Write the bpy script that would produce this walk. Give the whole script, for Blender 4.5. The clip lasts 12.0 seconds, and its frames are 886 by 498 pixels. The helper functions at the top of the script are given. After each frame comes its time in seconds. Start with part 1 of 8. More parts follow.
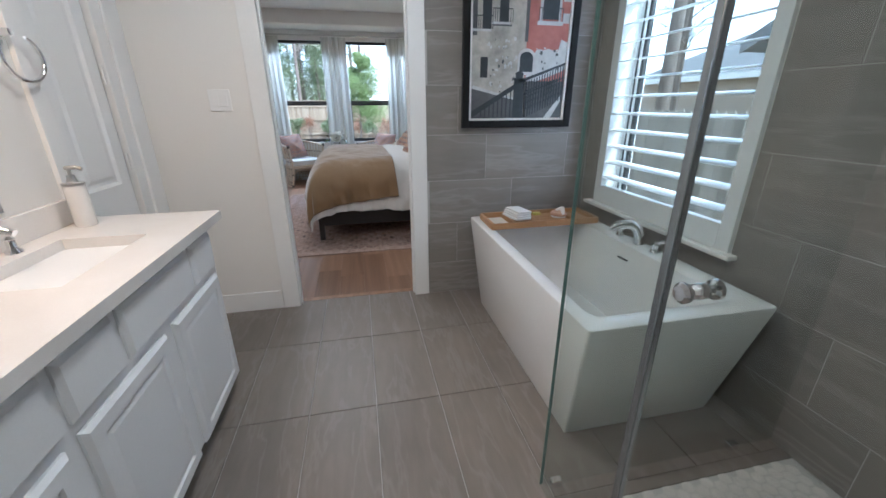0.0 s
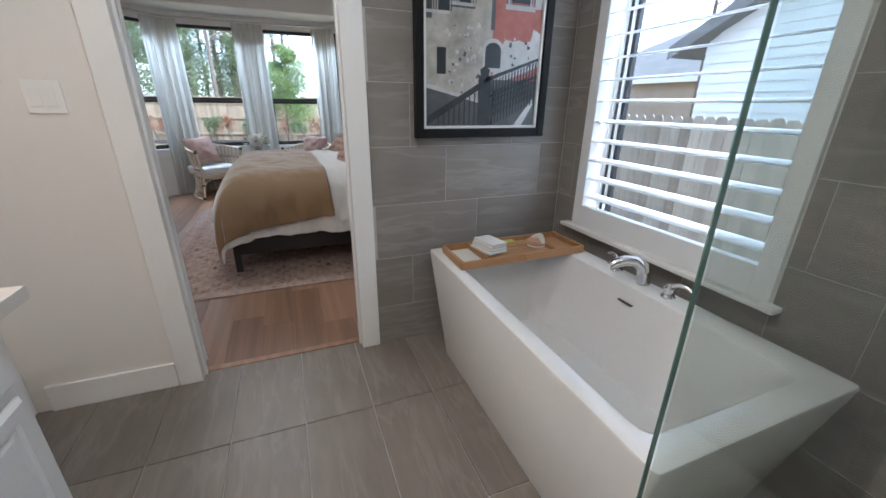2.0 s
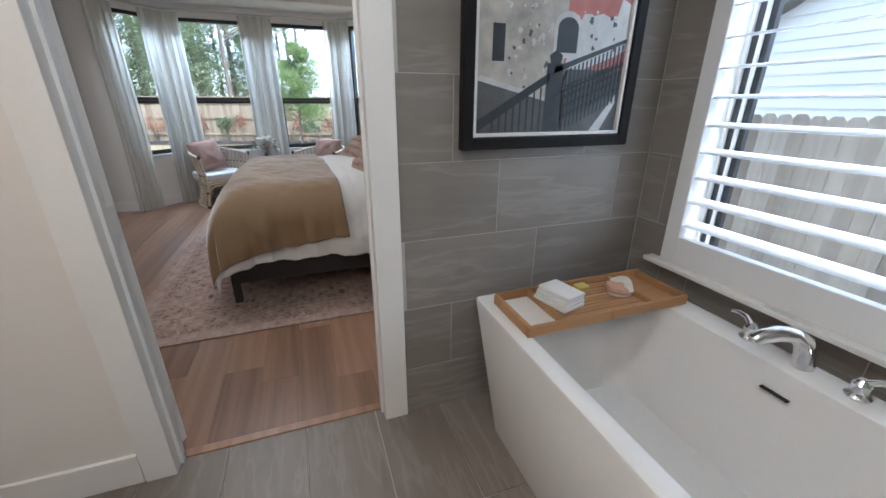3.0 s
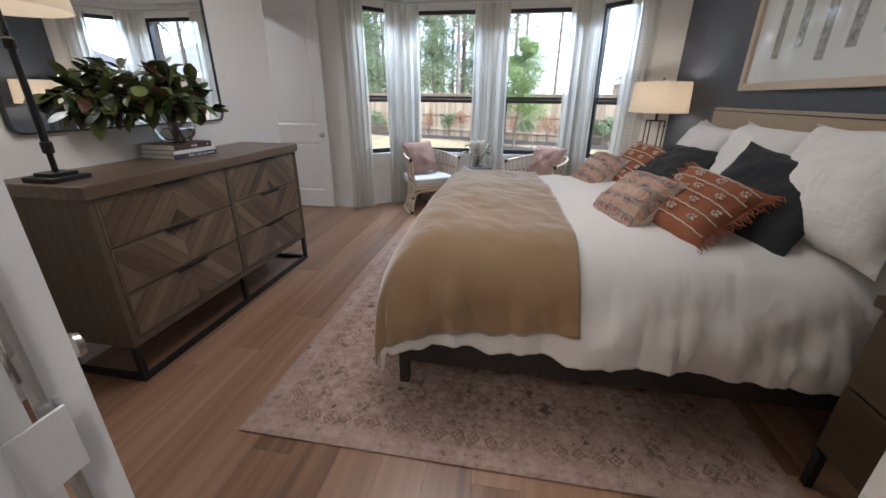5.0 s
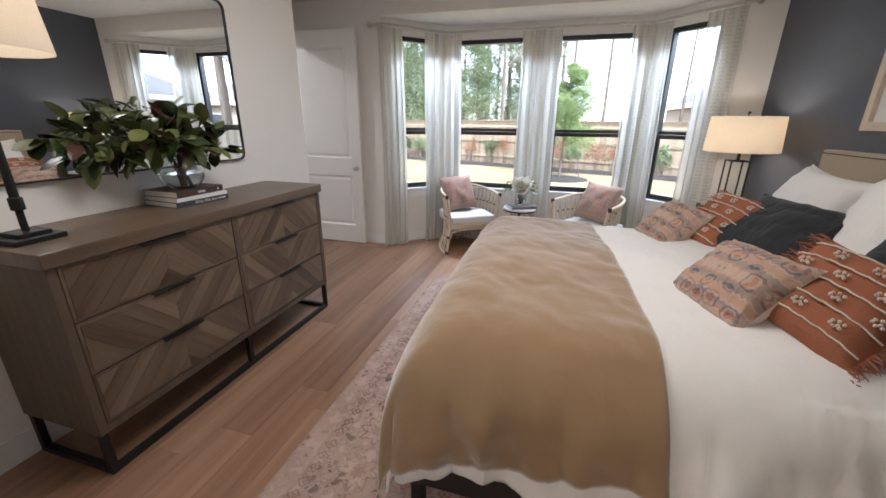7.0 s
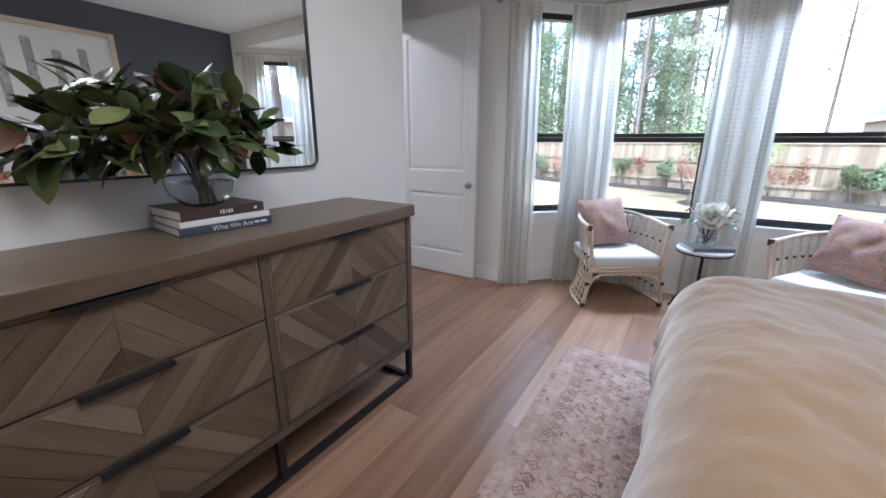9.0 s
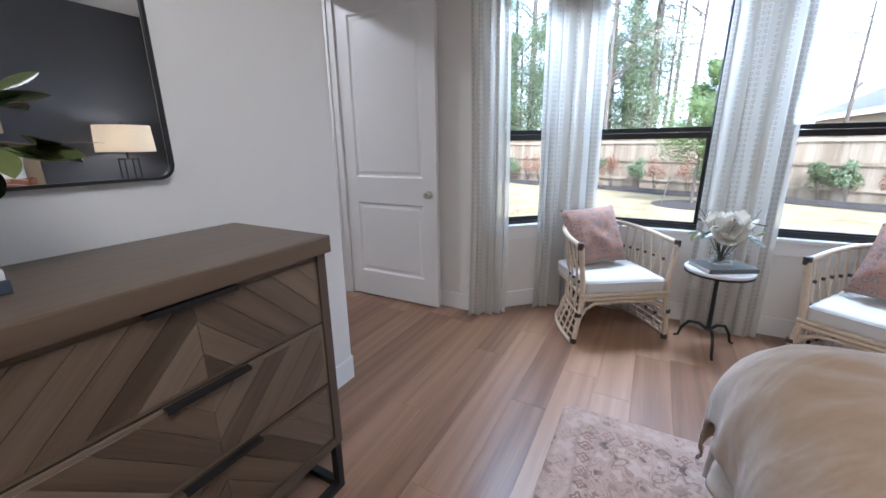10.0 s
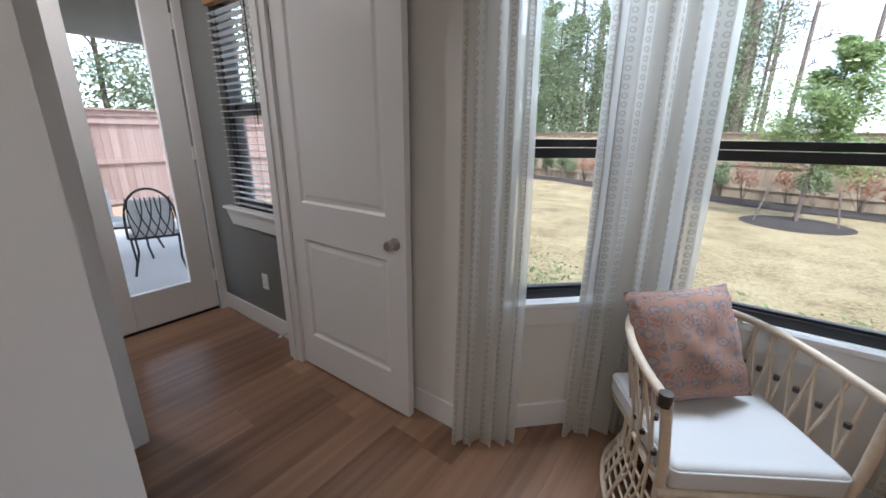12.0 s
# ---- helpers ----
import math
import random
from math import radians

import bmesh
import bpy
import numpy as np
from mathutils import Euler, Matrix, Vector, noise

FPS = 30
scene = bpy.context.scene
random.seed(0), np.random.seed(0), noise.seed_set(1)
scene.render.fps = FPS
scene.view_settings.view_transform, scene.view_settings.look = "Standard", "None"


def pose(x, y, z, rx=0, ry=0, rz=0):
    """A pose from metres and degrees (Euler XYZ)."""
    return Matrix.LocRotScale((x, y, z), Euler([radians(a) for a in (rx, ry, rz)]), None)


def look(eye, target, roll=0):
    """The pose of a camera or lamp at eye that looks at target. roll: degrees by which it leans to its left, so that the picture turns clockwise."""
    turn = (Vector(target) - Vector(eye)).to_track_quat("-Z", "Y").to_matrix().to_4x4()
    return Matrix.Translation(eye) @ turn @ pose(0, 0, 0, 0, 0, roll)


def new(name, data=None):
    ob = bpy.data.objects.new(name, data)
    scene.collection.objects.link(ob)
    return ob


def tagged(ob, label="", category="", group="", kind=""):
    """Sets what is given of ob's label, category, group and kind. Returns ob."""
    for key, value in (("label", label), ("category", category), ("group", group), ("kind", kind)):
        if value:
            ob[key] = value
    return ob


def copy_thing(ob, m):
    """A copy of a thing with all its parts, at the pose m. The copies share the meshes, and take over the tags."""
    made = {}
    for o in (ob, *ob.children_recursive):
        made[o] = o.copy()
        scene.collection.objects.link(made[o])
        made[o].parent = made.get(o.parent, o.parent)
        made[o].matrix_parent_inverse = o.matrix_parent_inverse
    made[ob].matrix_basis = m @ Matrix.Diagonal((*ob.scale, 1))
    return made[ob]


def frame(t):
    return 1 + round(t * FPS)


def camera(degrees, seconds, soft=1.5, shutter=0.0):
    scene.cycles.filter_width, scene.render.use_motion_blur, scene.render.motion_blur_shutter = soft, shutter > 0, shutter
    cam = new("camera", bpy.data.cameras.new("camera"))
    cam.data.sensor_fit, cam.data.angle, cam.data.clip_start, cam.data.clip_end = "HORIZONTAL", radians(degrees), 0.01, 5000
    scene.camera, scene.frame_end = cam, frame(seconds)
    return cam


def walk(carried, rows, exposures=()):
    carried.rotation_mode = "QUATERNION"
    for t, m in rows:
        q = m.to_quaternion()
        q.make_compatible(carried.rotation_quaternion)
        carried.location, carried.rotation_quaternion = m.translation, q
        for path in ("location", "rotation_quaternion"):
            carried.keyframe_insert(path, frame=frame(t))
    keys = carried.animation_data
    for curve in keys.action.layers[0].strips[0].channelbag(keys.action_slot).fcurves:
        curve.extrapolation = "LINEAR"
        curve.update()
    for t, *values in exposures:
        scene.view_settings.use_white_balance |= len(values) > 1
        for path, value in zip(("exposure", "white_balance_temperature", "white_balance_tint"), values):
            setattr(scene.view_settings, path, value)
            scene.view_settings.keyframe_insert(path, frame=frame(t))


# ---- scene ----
cam = camera(98.4, 12.0, soft=1.6)
PATH = [
    (0, (0.027, 0.155, 1.356), (0.414, 1.987, 0.652), -0.2),
    (0.5, (0.098, 0.215, 1.301), (0.685, 1.993, 0.6), 0.1),
    (1, (0.152, 0.309, 1.326), (0.811, 2.062, 0.625), 0.3),
    (1.5, (0.142, 0.475, 1.357), (0.817, 2.22, 0.65), 0.5),
    (2, (0.088, 0.776, 1.378), (0.776, 2.515, 0.671), 0.7),
    (2.5, (0.119, 1.065, 1.372), (0.797, 2.806, 0.658), 0.6),
    (2.7, (0.156, 1.192, 1.376), (0.813, 2.94, 0.66), 0.3),
    (4.3, (0.064, 2.153, 1.402), (0.266, 4.004, 0.669), 1.5),
    (4.5, (0.07, 2.308, 1.406), (0.095, 4.165, 0.666), 0.9),
    (5, (0.044, 2.623, 1.417), (-0.269, 4.456, 0.681), 0.6),
    (5.5, (-0.015, 2.86, 1.472), (-0.432, 4.675, 0.743), 0.3),
    (6, (-0.017, 2.968, 1.498), (-0.462, 4.784, 0.789), 0.3),
    (6.5, (-0.007, 3.03, 1.516), (-0.476, 4.856, 0.848), 0.4),
    (6.7, (0.0, 3.057, 1.521), (-0.486, 4.884, 0.868), 0.5),
    (8.5, (-0.372, 3.751, 1.371), (-1.28, 5.448, 0.827), 0.6),
    (9, (-0.54, 4.099, 1.364), (-1.58, 5.719, 0.822), 0.1),
    (9.5, (-0.709, 4.435, 1.316), (-1.754, 6.056, 0.785), -0.4),
    (10, (-0.808, 4.78, 1.332), (-1.735, 6.473, 0.807), -0.7),
    (10.5, (-0.841, 5.135, 1.4), (-1.692, 6.867, 0.876), -0.8),
    (11, (-0.846, 5.479, 1.413), (-1.668, 7.226, 0.89), -0.6),
    (11.5, (-0.913, 5.796, 1.455), (-1.791, 7.511, 0.919), -0.5),
    (12, (-1.134, 6.113, 1.448), (-2.273, 7.655, 0.877), 0.5),
]
SKY, SUN = 0.105, 0.85
EXPOSURES = [(0.0, 3.05, 4900, 5), (2.7, 2.95, 5150, 6), (4.4, 3.12, 5150, 8), (5.0, 3.1, 5450, 10), (6.0, 3.4, 5650, 10), (6.7, 3.42, 5650, 10), (9.0, 3.5, 5050, 10), (10.5, 3.2, 5250, 10), (11.3, 2.85, 5500, 10), (12.0, 2.7, 5600, 10)]
walk(cam, [(t, look(eye, target, roll)) for t, eye, target, roll in PATH], exposures=EXPOSURES)

# ---- world and lights ----
world = bpy.data.worlds.new("overcast_sky")
scene.world = world
world.use_nodes = True
wn, wl = world.node_tree.nodes, world.node_tree.links
sky = wn.new("ShaderNodeTexSky")
sky.sky_type, sky.sun_disc = "NISHITA", False
sky.sun_elevation, sky.sun_rotation = radians(48), radians(150)
sky.air_density, sky.dust_density, sky.ozone_density = 1.0, 1.0, 1.5
grey = wn.new("ShaderNodeHueSaturation")
grey.inputs["Saturation"].default_value = 0.4
wl.new(sky.outputs[0], grey.inputs["Color"])
wl.new(grey.outputs[0], wn["Background"].inputs["Color"])
wn["Background"].inputs["Strength"].default_value = SKY

sun = new("sun", bpy.data.lights.new("sun", "SUN"))
sun.data.energy, sun.data.angle, sun.data.color = SUN, radians(14), (1.0, 0.96, 0.9)
sun.matrix_world = look((0, 0, 20), (-0.45, 0.75, 19))


def point_lamp(name, place, watts, colour, size):
    ob = new(name, bpy.data.lights.new(name, "POINT"))
    ob.data.energy, ob.data.color, ob.data.shadow_soft_size = watts, colour, size
    ob.location = place
    return ob


def down_lamp(name, place, watts, colour, size):
    ob = new(name, bpy.data.lights.new(name, "AREA"))
    ob.data.shape, ob.data.size = "DISK", size
    ob.data.energy, ob.data.color = watts, colour
    ob.location = place
    return ob


WARM = (1.0, 0.8, 0.6)
point_lamp("bulb_bedside", (1.44, 6.93, 1.44), 0.75, WARM, 0.05)
point_lamp("bulb_dresser", (-2.015, 4.06, 1.86), 0.5, WARM, 0.14)
# unseen overhead lamp, added to lift the dresser, floor and bed
down_lamp("bedroom_ceiling_light", (-0.5, 4.9, 2.765), 3.8, (1.0, 0.88, 0.76), 1.2)
for x, y in ((0.2, 0.2), (0.0, 1.7)):
    down_lamp("bathroom_downlight", (x, y, 2.735), 2.0, (1.0, 0.86, 0.7), 0.2)
down_lamp("vanity_light", (-1.02, 1.2, 2.1), 1.1, (1.0, 0.6, 0.34), 0.2)
# fill lamp added out of view to brighten the study and its floor
down_lamp("study_downlight", (-3.9, 6.3, 2.765), 2.5, (1.0, 0.88, 0.78), 0.2)


def sky_fill(place, target, watts, wide):
    """An area lamp added outside, hidden above a window's head, in place of skylight."""
    ob = new("window_daylight", bpy.data.lights.new("window_daylight", "AREA"))
    ob.data.shape, ob.data.size, ob.data.size_y = "RECTANGLE", wide, 0.3
    ob.data.energy, ob.data.color = watts, (0.86, 0.93, 1.0)
    ob.matrix_world = look(place, target)


sky_fill((-0.89, 8.33, 2.68), (-0.89, 7.3, 1.7), 12.0, 0.85)
sky_fill((0.32, 8.33, 2.68), (0.32, 7.3, 1.7), 12.0, 0.85)
sky_fill((-1.905, 7.955, 2.68), (-1.2, 7.25, 1.7), 8.5, 0.5)
sky_fill((1.335, 7.955, 2.68), (0.63, 7.25, 1.7), 8.5, 0.5)
sky_fill((1.97, 2.0, 2.48), (1.0, 2.0, 1.6), 8.5, 0.85)

# ---- building helpers ----
def tree_of(name):
    m = bpy.data.materials.new(name)
    m.use_nodes = True
    return m, m.node_tree.nodes, m.node_tree.links, m.node_tree.nodes["Principled BSDF"]


def ramp(nodes, stops):
    r = nodes.new("ShaderNodeValToRGB")
    els = r.color_ramp.elements
    while len(els) < len(stops):
        els.new(0.5)
    for e, (p, c) in zip(els, stops):
        e.position, e.color = p, (*c, 1)
    return r


def mixer(nodes, links, fac, a, b, blend="MIX"):
    n = nodes.new("ShaderNodeMix")
    n.data_type, n.blend_type = "RGBA", blend
    for key, v in ((0, fac), (6, a), (7, b)):
        if hasattr(v, "links"):
            links.new(v, n.inputs[key])
        elif isinstance(v, tuple):
            n.inputs[key].default_value = (*v, 1)
        else:
            n.inputs[key].default_value = v
    return n.outputs[2]


def maths(nodes, links, op, a, b=0.0):
    n = nodes.new("ShaderNodeMath")
    n.operation = op
    for key, v in ((0, a), (1, b)):
        if hasattr(v, "links"):
            links.new(v, n.inputs[key])
        else:
            n.inputs[key].default_value = v
    return n.outputs[0]


def coords(nodes, links, scale=(1, 1, 1), kind="Object", shift=False, turn=(0, 0, 0)):
    """Object coordinates, scaled; shift: moved by the object's own random number."""
    tc, mp = nodes.new("ShaderNodeTexCoord"), nodes.new("ShaderNodeMapping")
    mp.inputs["Scale"].default_value, mp.inputs["Rotation"].default_value = scale, turn
    links.new(tc.outputs[kind], mp.inputs["Vector"])
    if shift:
        info, mul = nodes.new("ShaderNodeObjectInfo"), nodes.new("ShaderNodeVectorMath")
        mul.operation, mul.inputs[1].default_value = "SCALE", (0, 0, 0)
        comb = nodes.new("ShaderNodeCombineXYZ")
        for k, f in enumerate((37.0, 91.0, 53.0)):
            links.new(maths(nodes, links, "MULTIPLY", info.outputs["Random"], f), comb.inputs[k])
        links.new(comb.outputs[0], mp.inputs["Location"])
    return mp.outputs[0]


def noisy(nodes, links, vec, scale, detail=4.0, rough=0.55, distort=0.0):
    n = nodes.new("ShaderNodeTexNoise")
    n.inputs["Scale"].default_value, n.inputs["Detail"].default_value = scale, detail
    n.inputs["Roughness"].default_value, n.inputs["Distortion"].default_value = rough, distort
    links.new(vec, n.inputs["Vector"])
    return n.outputs["Fac"]


def bumped(nodes, links, bsdf, height, strength=0.2, distance=0.002):
    b = nodes.new("ShaderNodeBump")
    b.inputs["Strength"].default_value, b.inputs["Distance"].default_value = strength, distance
    links.new(height, b.inputs["Height"])
    links.new(b.outputs[0], bsdf.inputs["Normal"])


def surf(name, dark, light, grain=60.0, stain=2.0, rough=0.6, rough2=None, metal=0.0, bump=0.15, stretch=(1, 1, 1), spec=0.5, shift=False, depth=0.002):
    """A surface with fine grain and broad stains."""
    m, n, l, b = tree_of(name)
    v = coords(n, l, stretch, shift=shift)
    fine, broad = noisy(n, l, v, grain, 5.0), noisy(n, l, v, stain, 3.0)
    both = maths(n, l, "ADD", maths(n, l, "MULTIPLY", fine, 0.45), maths(n, l, "MULTIPLY", broad, 0.55))
    r = ramp(n, [(0.3, dark), (0.7, light)])
    l.new(both, r.inputs[0])
    l.new(r.outputs[0], b.inputs["Base Color"])
    b.inputs["Metallic"].default_value, b.inputs["Specular IOR Level"].default_value = metal, spec
    rr = n.new("ShaderNodeMapRange")
    rr.inputs[3].default_value, rr.inputs[4].default_value = rough, rough if rough2 is None else rough2
    l.new(broad, rr.inputs[0])
    l.new(rr.outputs[0], b.inputs["Roughness"])
    if bump:
        bumped(n, l, b, fine, bump, depth)
    return m


def link_mesh(name, bm, material, smooth=False):
    me = bpy.data.meshes.new(name)
    bmesh.ops.recalc_face_normals(bm, faces=bm.faces)
    if smooth:
        for f in bm.faces:
            f.smooth = True
        for e in bm.edges:
            if len(e.link_faces) == 2 and e.calc_face_angle(0) > 0.7:
                e.smooth = False
    bm.to_mesh(me)
    bm.free()
    me.materials.append(material)
    return me


def part(name, bm, material, parent, label="", smooth=False, kind=""):
    ob = new(name, link_mesh(name, bm, material, smooth))
    if parent:
        ob.parent = parent
    if label:
        ob["label"] = label
    if kind:
        ob["kind"] = kind
    return ob


def thing(name, label, category, group="", m=None):
    ob = new(name)
    ob.empty_display_size = 0.1
    tagged(ob, label, category, group)
    if m is not None:
        ob.matrix_world = m
    return ob


def setting(name, bm, material, label="", smooth=False, category="", parent=None):
    ob = part(name, bm, material, parent, smooth=smooth)
    return tagged(ob, label, category or name.split("_")[0], kind="structure")


def box(bm, x0, x1, y0, y1, z0, z1, bevel=0.0, m=None, seg=2):
    r = bmesh.ops.create_cube(bm, size=1.0)
    bmesh.ops.transform(bm, matrix=Matrix.LocRotScale(((x0 + x1) / 2, (y0 + y1) / 2, (z0 + z1) / 2), None, (x1 - x0, y1 - y0, z1 - z0)), verts=r["verts"])
    vs = r["verts"]
    if bevel:
        es = list({e for v in vs for e in v.link_edges})
        out = bmesh.ops.bevel(bm, geom=es, offset=bevel, segments=seg, profile=0.6, affect="EDGES", clamp_overlap=True)
        vs = list(set(out["verts"]) | {v for f in out["faces"] for v in f.verts} | {v for v in vs if v.is_valid})
    if m is not None:
        bmesh.ops.transform(bm, matrix=m, verts=[v for v in vs if v.is_valid])
    return bm


def boxed(*a, **k):
    return box(bmesh.new(), *a, **k)


def lathe(bm, profile, seg=32, centre=(0, 0, 0), m=None):
    """Turns a profile of (radius, height) round the z axis."""
    rings = []
    for r, z in profile:
        if r < 1e-5:
            rings.append([bm.verts.new((centre[0], centre[1], centre[2] + z))])
        else:
            rings.append([bm.verts.new((centre[0] + r * math.cos(a), centre[1] + r * math.sin(a), centre[2] + z)) for a in (2 * math.pi * i / seg for i in range(seg))])
    for a, b in zip(rings, rings[1:]):
        for i in range(seg):
            j = (i + 1) % seg
            if len(a) == 1 and len(b) == 1:
                continue
            if len(a) == 1:
                bm.faces.new((a[0], b[j], b[i]))
            elif len(b) == 1:
                bm.faces.new((a[i], a[j], b[0]))
            else:
                bm.faces.new((a[i], a[j], b[j], b[i]))
    if m is not None:
        bmesh.ops.transform(bm, matrix=m, verts=[v for ring in rings for v in ring])
    return bm


def tube(bm, points, radius, seg=8, taper=None, flat=1.0):
    """A round bar along points; taper: its radius at the end."""
    pts = [Vector(p) for p in points]
    rings, side = [], None
    for i, p in enumerate(pts):
        d = (pts[min(i + 1, len(pts) - 1)] - pts[max(i - 1, 0)]).normalized()
        if side is None:
            side = d.orthogonal().normalized()
        side = (side - d * side.dot(d)).normalized()
        up = d.cross(side)
        k = i / max(1, len(pts) - 1)
        r = radius if taper is None else radius + (taper - radius) * k
        rings.append([bm.verts.new(p + (side * math.cos(a) + up * math.sin(a) * flat) * r) for a in (2 * math.pi * j / seg for j in range(seg))])
    for a, b in zip(rings, rings[1:]):
        for j in range(seg):
            bm.faces.new((a[j], a[(j + 1) % seg], b[(j + 1) % seg], b[j]))
    bm.faces.new(rings[0][::-1])
    bm.faces.new(rings[-1])
    return bm


def arc(a, b, bulge, n=8):
    """Points from a to b that bow by the vector bulge in the middle."""
    a, b, bulge = Vector(a), Vector(b), Vector(bulge)
    return [a.lerp(b, i / n) + bulge * math.sin(math.pi * i / n) for i in range(n + 1)]


def sheet(bm, nu, nv, fn):
    """A grid of (nu + 1) x (nv + 1) points fn(u, v), u and v from 0 to 1."""
    g = [[bm.verts.new(fn(i / nu, j / nv)) for j in range(nv + 1)] for i in range(nu + 1)]
    uv = bm.loops.layers.uv.verify()
    for i in range(nu):
        for j in range(nv):
            f = bm.faces.new((g[i][j], g[i + 1][j], g[i + 1][j + 1], g[i][j + 1]))
            for lp, (a, b) in zip(f.loops, ((i, j), (i + 1, j), (i + 1, j + 1), (i, j + 1))):
                lp[uv].uv = (a / nu, b / nv)
    return bm


def wall_mesh(length, thick, z0, z1, holes=(), m=None):
    """A wall along local x from 0 to length and local y from 0 to thick, with holes (u0, u1, z0, z1) through it."""
    us = sorted({0.0, length, *(h[0] for h in holes), *(h[1] for h in holes)})
    zs = sorted({z0, z1, *(h[2] for h in holes), *(h[3] for h in holes)})
    us, zs = [u for u in us if 0 <= u <= length], [z for z in zs if z0 <= z <= z1]
    full = {}
    for i in range(len(us) - 1):
        for j in range(len(zs) - 1):
            u, z = (us[i] + us[i + 1]) / 2, (zs[j] + zs[j + 1]) / 2
            full[i, j] = not any(h[0] < u < h[1] and h[2] < z < h[3] for h in holes)
    bm, cache = bmesh.new(), {}

    def v(u, y, z):
        return cache.setdefault((u, y, z), bm.verts.new((u, y, z))) if (u, y, z) not in cache else cache[u, y, z]

    for (i, j), ok in full.items():
        if not ok:
            continue
        a, b, c, d = us[i], us[i + 1], zs[j], zs[j + 1]
        bm.faces.new((v(a, 0, c), v(b, 0, c), v(b, 0, d), v(a, 0, d)))
        bm.faces.new((v(a, thick, c), v(a, thick, d), v(b, thick, d), v(b, thick, c)))
        for di, dj, q in ((-1, 0, ((a, c), (a, d))), (1, 0, ((b, d), (b, c))), (0, -1, ((b, c), (a, c))), (0, 1, ((a, d), (b, d)))):
            if not full.get((i + di, j + dj), False):
                (p, r), (s, t) = q
                bm.faces.new((v(p, 0, r), v(s, 0, t), v(s, thick, t), v(p, thick, r)))
    if m is not None:
        bm.transform(m)
    return bm

# ---- materials ----
M_WALL = surf("wall_paint_warm_white", (0.745, 0.72, 0.675), (0.79, 0.765, 0.725), 220, 1.2, 0.62, 0.72, bump=0.12)
M_TRIM = surf("trim_paint_white", (0.78, 0.77, 0.745), (0.83, 0.82, 0.8), 120, 1.5, 0.32, 0.42, bump=0.04)
M_CEIL = surf("ceiling_paint", (0.78, 0.77, 0.75), (0.82, 0.81, 0.79), 240, 1.0, 0.8, bump=0.15)
M_SLATE = surf("accent_paint_slate", (0.068, 0.074, 0.088), (0.082, 0.088, 0.103), 200, 1.0, 0.55, 0.65, bump=0.1)
M_STUDY = surf("study_paint_grey", (0.15, 0.148, 0.138), (0.175, 0.172, 0.16), 200, 1.0, 0.6, 0.68, bump=0.1)
M_GROUT = surf("grout_grey", (0.42, 0.4, 0.375), (0.52, 0.5, 0.47), 200, 3, 0.85, bump=0.2)
M_BLACK = surf("window_frame_black", (0.012, 0.012, 0.013), (0.02, 0.02, 0.022), 90, 2, 0.32, 0.45, bump=0.03)
M_IRON = surf("dark_metal", (0.018, 0.018, 0.019), (0.035, 0.034, 0.033), 90, 4, 0.42, 0.58, metal=0.6, bump=0.08)
M_CHROME = surf("chrome", (0.78, 0.78, 0.79), (0.86, 0.86, 0.87), 60, 3, 0.06, 0.1, metal=1.0, bump=0)
M_NICKEL = surf("brushed_nickel", (0.5, 0.48, 0.45), (0.62, 0.6, 0.57), 150, 3, 0.25, 0.34, metal=1.0, bump=0.04)
M_ACRYL = surf("tub_acrylic_white", (0.8, 0.79, 0.775), (0.84, 0.83, 0.815), 40, 1.5, 0.12, 0.18, bump=0.0)
M_QUARTZ = surf("quartz_counter_white", (0.75, 0.71, 0.66), (0.82, 0.79, 0.75), 180, 6, 0.1, 0.16, bump=0.0)
M_CAB = surf("cabinet_paint_white", (0.8, 0.8, 0.79), (0.85, 0.85, 0.84), 140, 2, 0.34, 0.44, bump=0.06)


def tile_material(name, dark, light, vein, rough, stretch):
    m, n, l, b = tree_of(name)
    v = coords(n, l, (1, 1, 1), shift=True)
    long = coords(n, l, stretch, shift=True)
    cloud, streak, fine = noisy(n, l, v, 3.0, 5), noisy(n, l, long, 2.2, 6, 0.62, 0.15), noisy(n, l, v, 150, 3)
    mix = maths(n, l, "ADD", maths(n, l, "MULTIPLY", cloud, 0.45), maths(n, l, "MULTIPLY", streak, 0.55))
    r = ramp(n, [(0.3, dark), (0.7, light)])
    l.new(mix, r.inputs[0])
    # thin pale veins
    ridge = maths(n, l, "ABSOLUTE", maths(n, l, "SUBTRACT", noisy(n, l, long, 0.9, 4, 0.55, 0.25), 0.5))
    vr = ramp(n, [(0.0, (1, 1, 1)), (0.035, (0, 0, 0))])
    l.new(ridge, vr.inputs[0])
    col = mixer(n, l, maths(n, l, "MULTIPLY", vr.outputs[0], 0.2), r.outputs[0], vein)
    info = n.new("ShaderNodeObjectInfo")
    tone = maths(n, l, "ADD", maths(n, l, "MULTIPLY", info.outputs["Random"], 0.16), 0.92)
    hs = n.new("ShaderNodeHueSaturation")
    l.new(col, hs.inputs["Color"])
    l.new(tone, hs.inputs["Value"])
    l.new(hs.outputs[0], b.inputs["Base Color"])
    rr = n.new("ShaderNodeMapRange")
    rr.inputs[3].default_value, rr.inputs[4].default_value = rough, rough + 0.14
    l.new(cloud, rr.inputs[0])
    l.new(rr.outputs[0], b.inputs["Roughness"])
    bumped(n, l, b, fine, 0.06, 0.001)
    return m


M_FTILE = tile_material("floor_tile_taupe", (0.165, 0.139, 0.115), (0.235, 0.202, 0.172), (0.36, 0.34, 0.32), 0.34, (9.0, 1.6, 9.0))
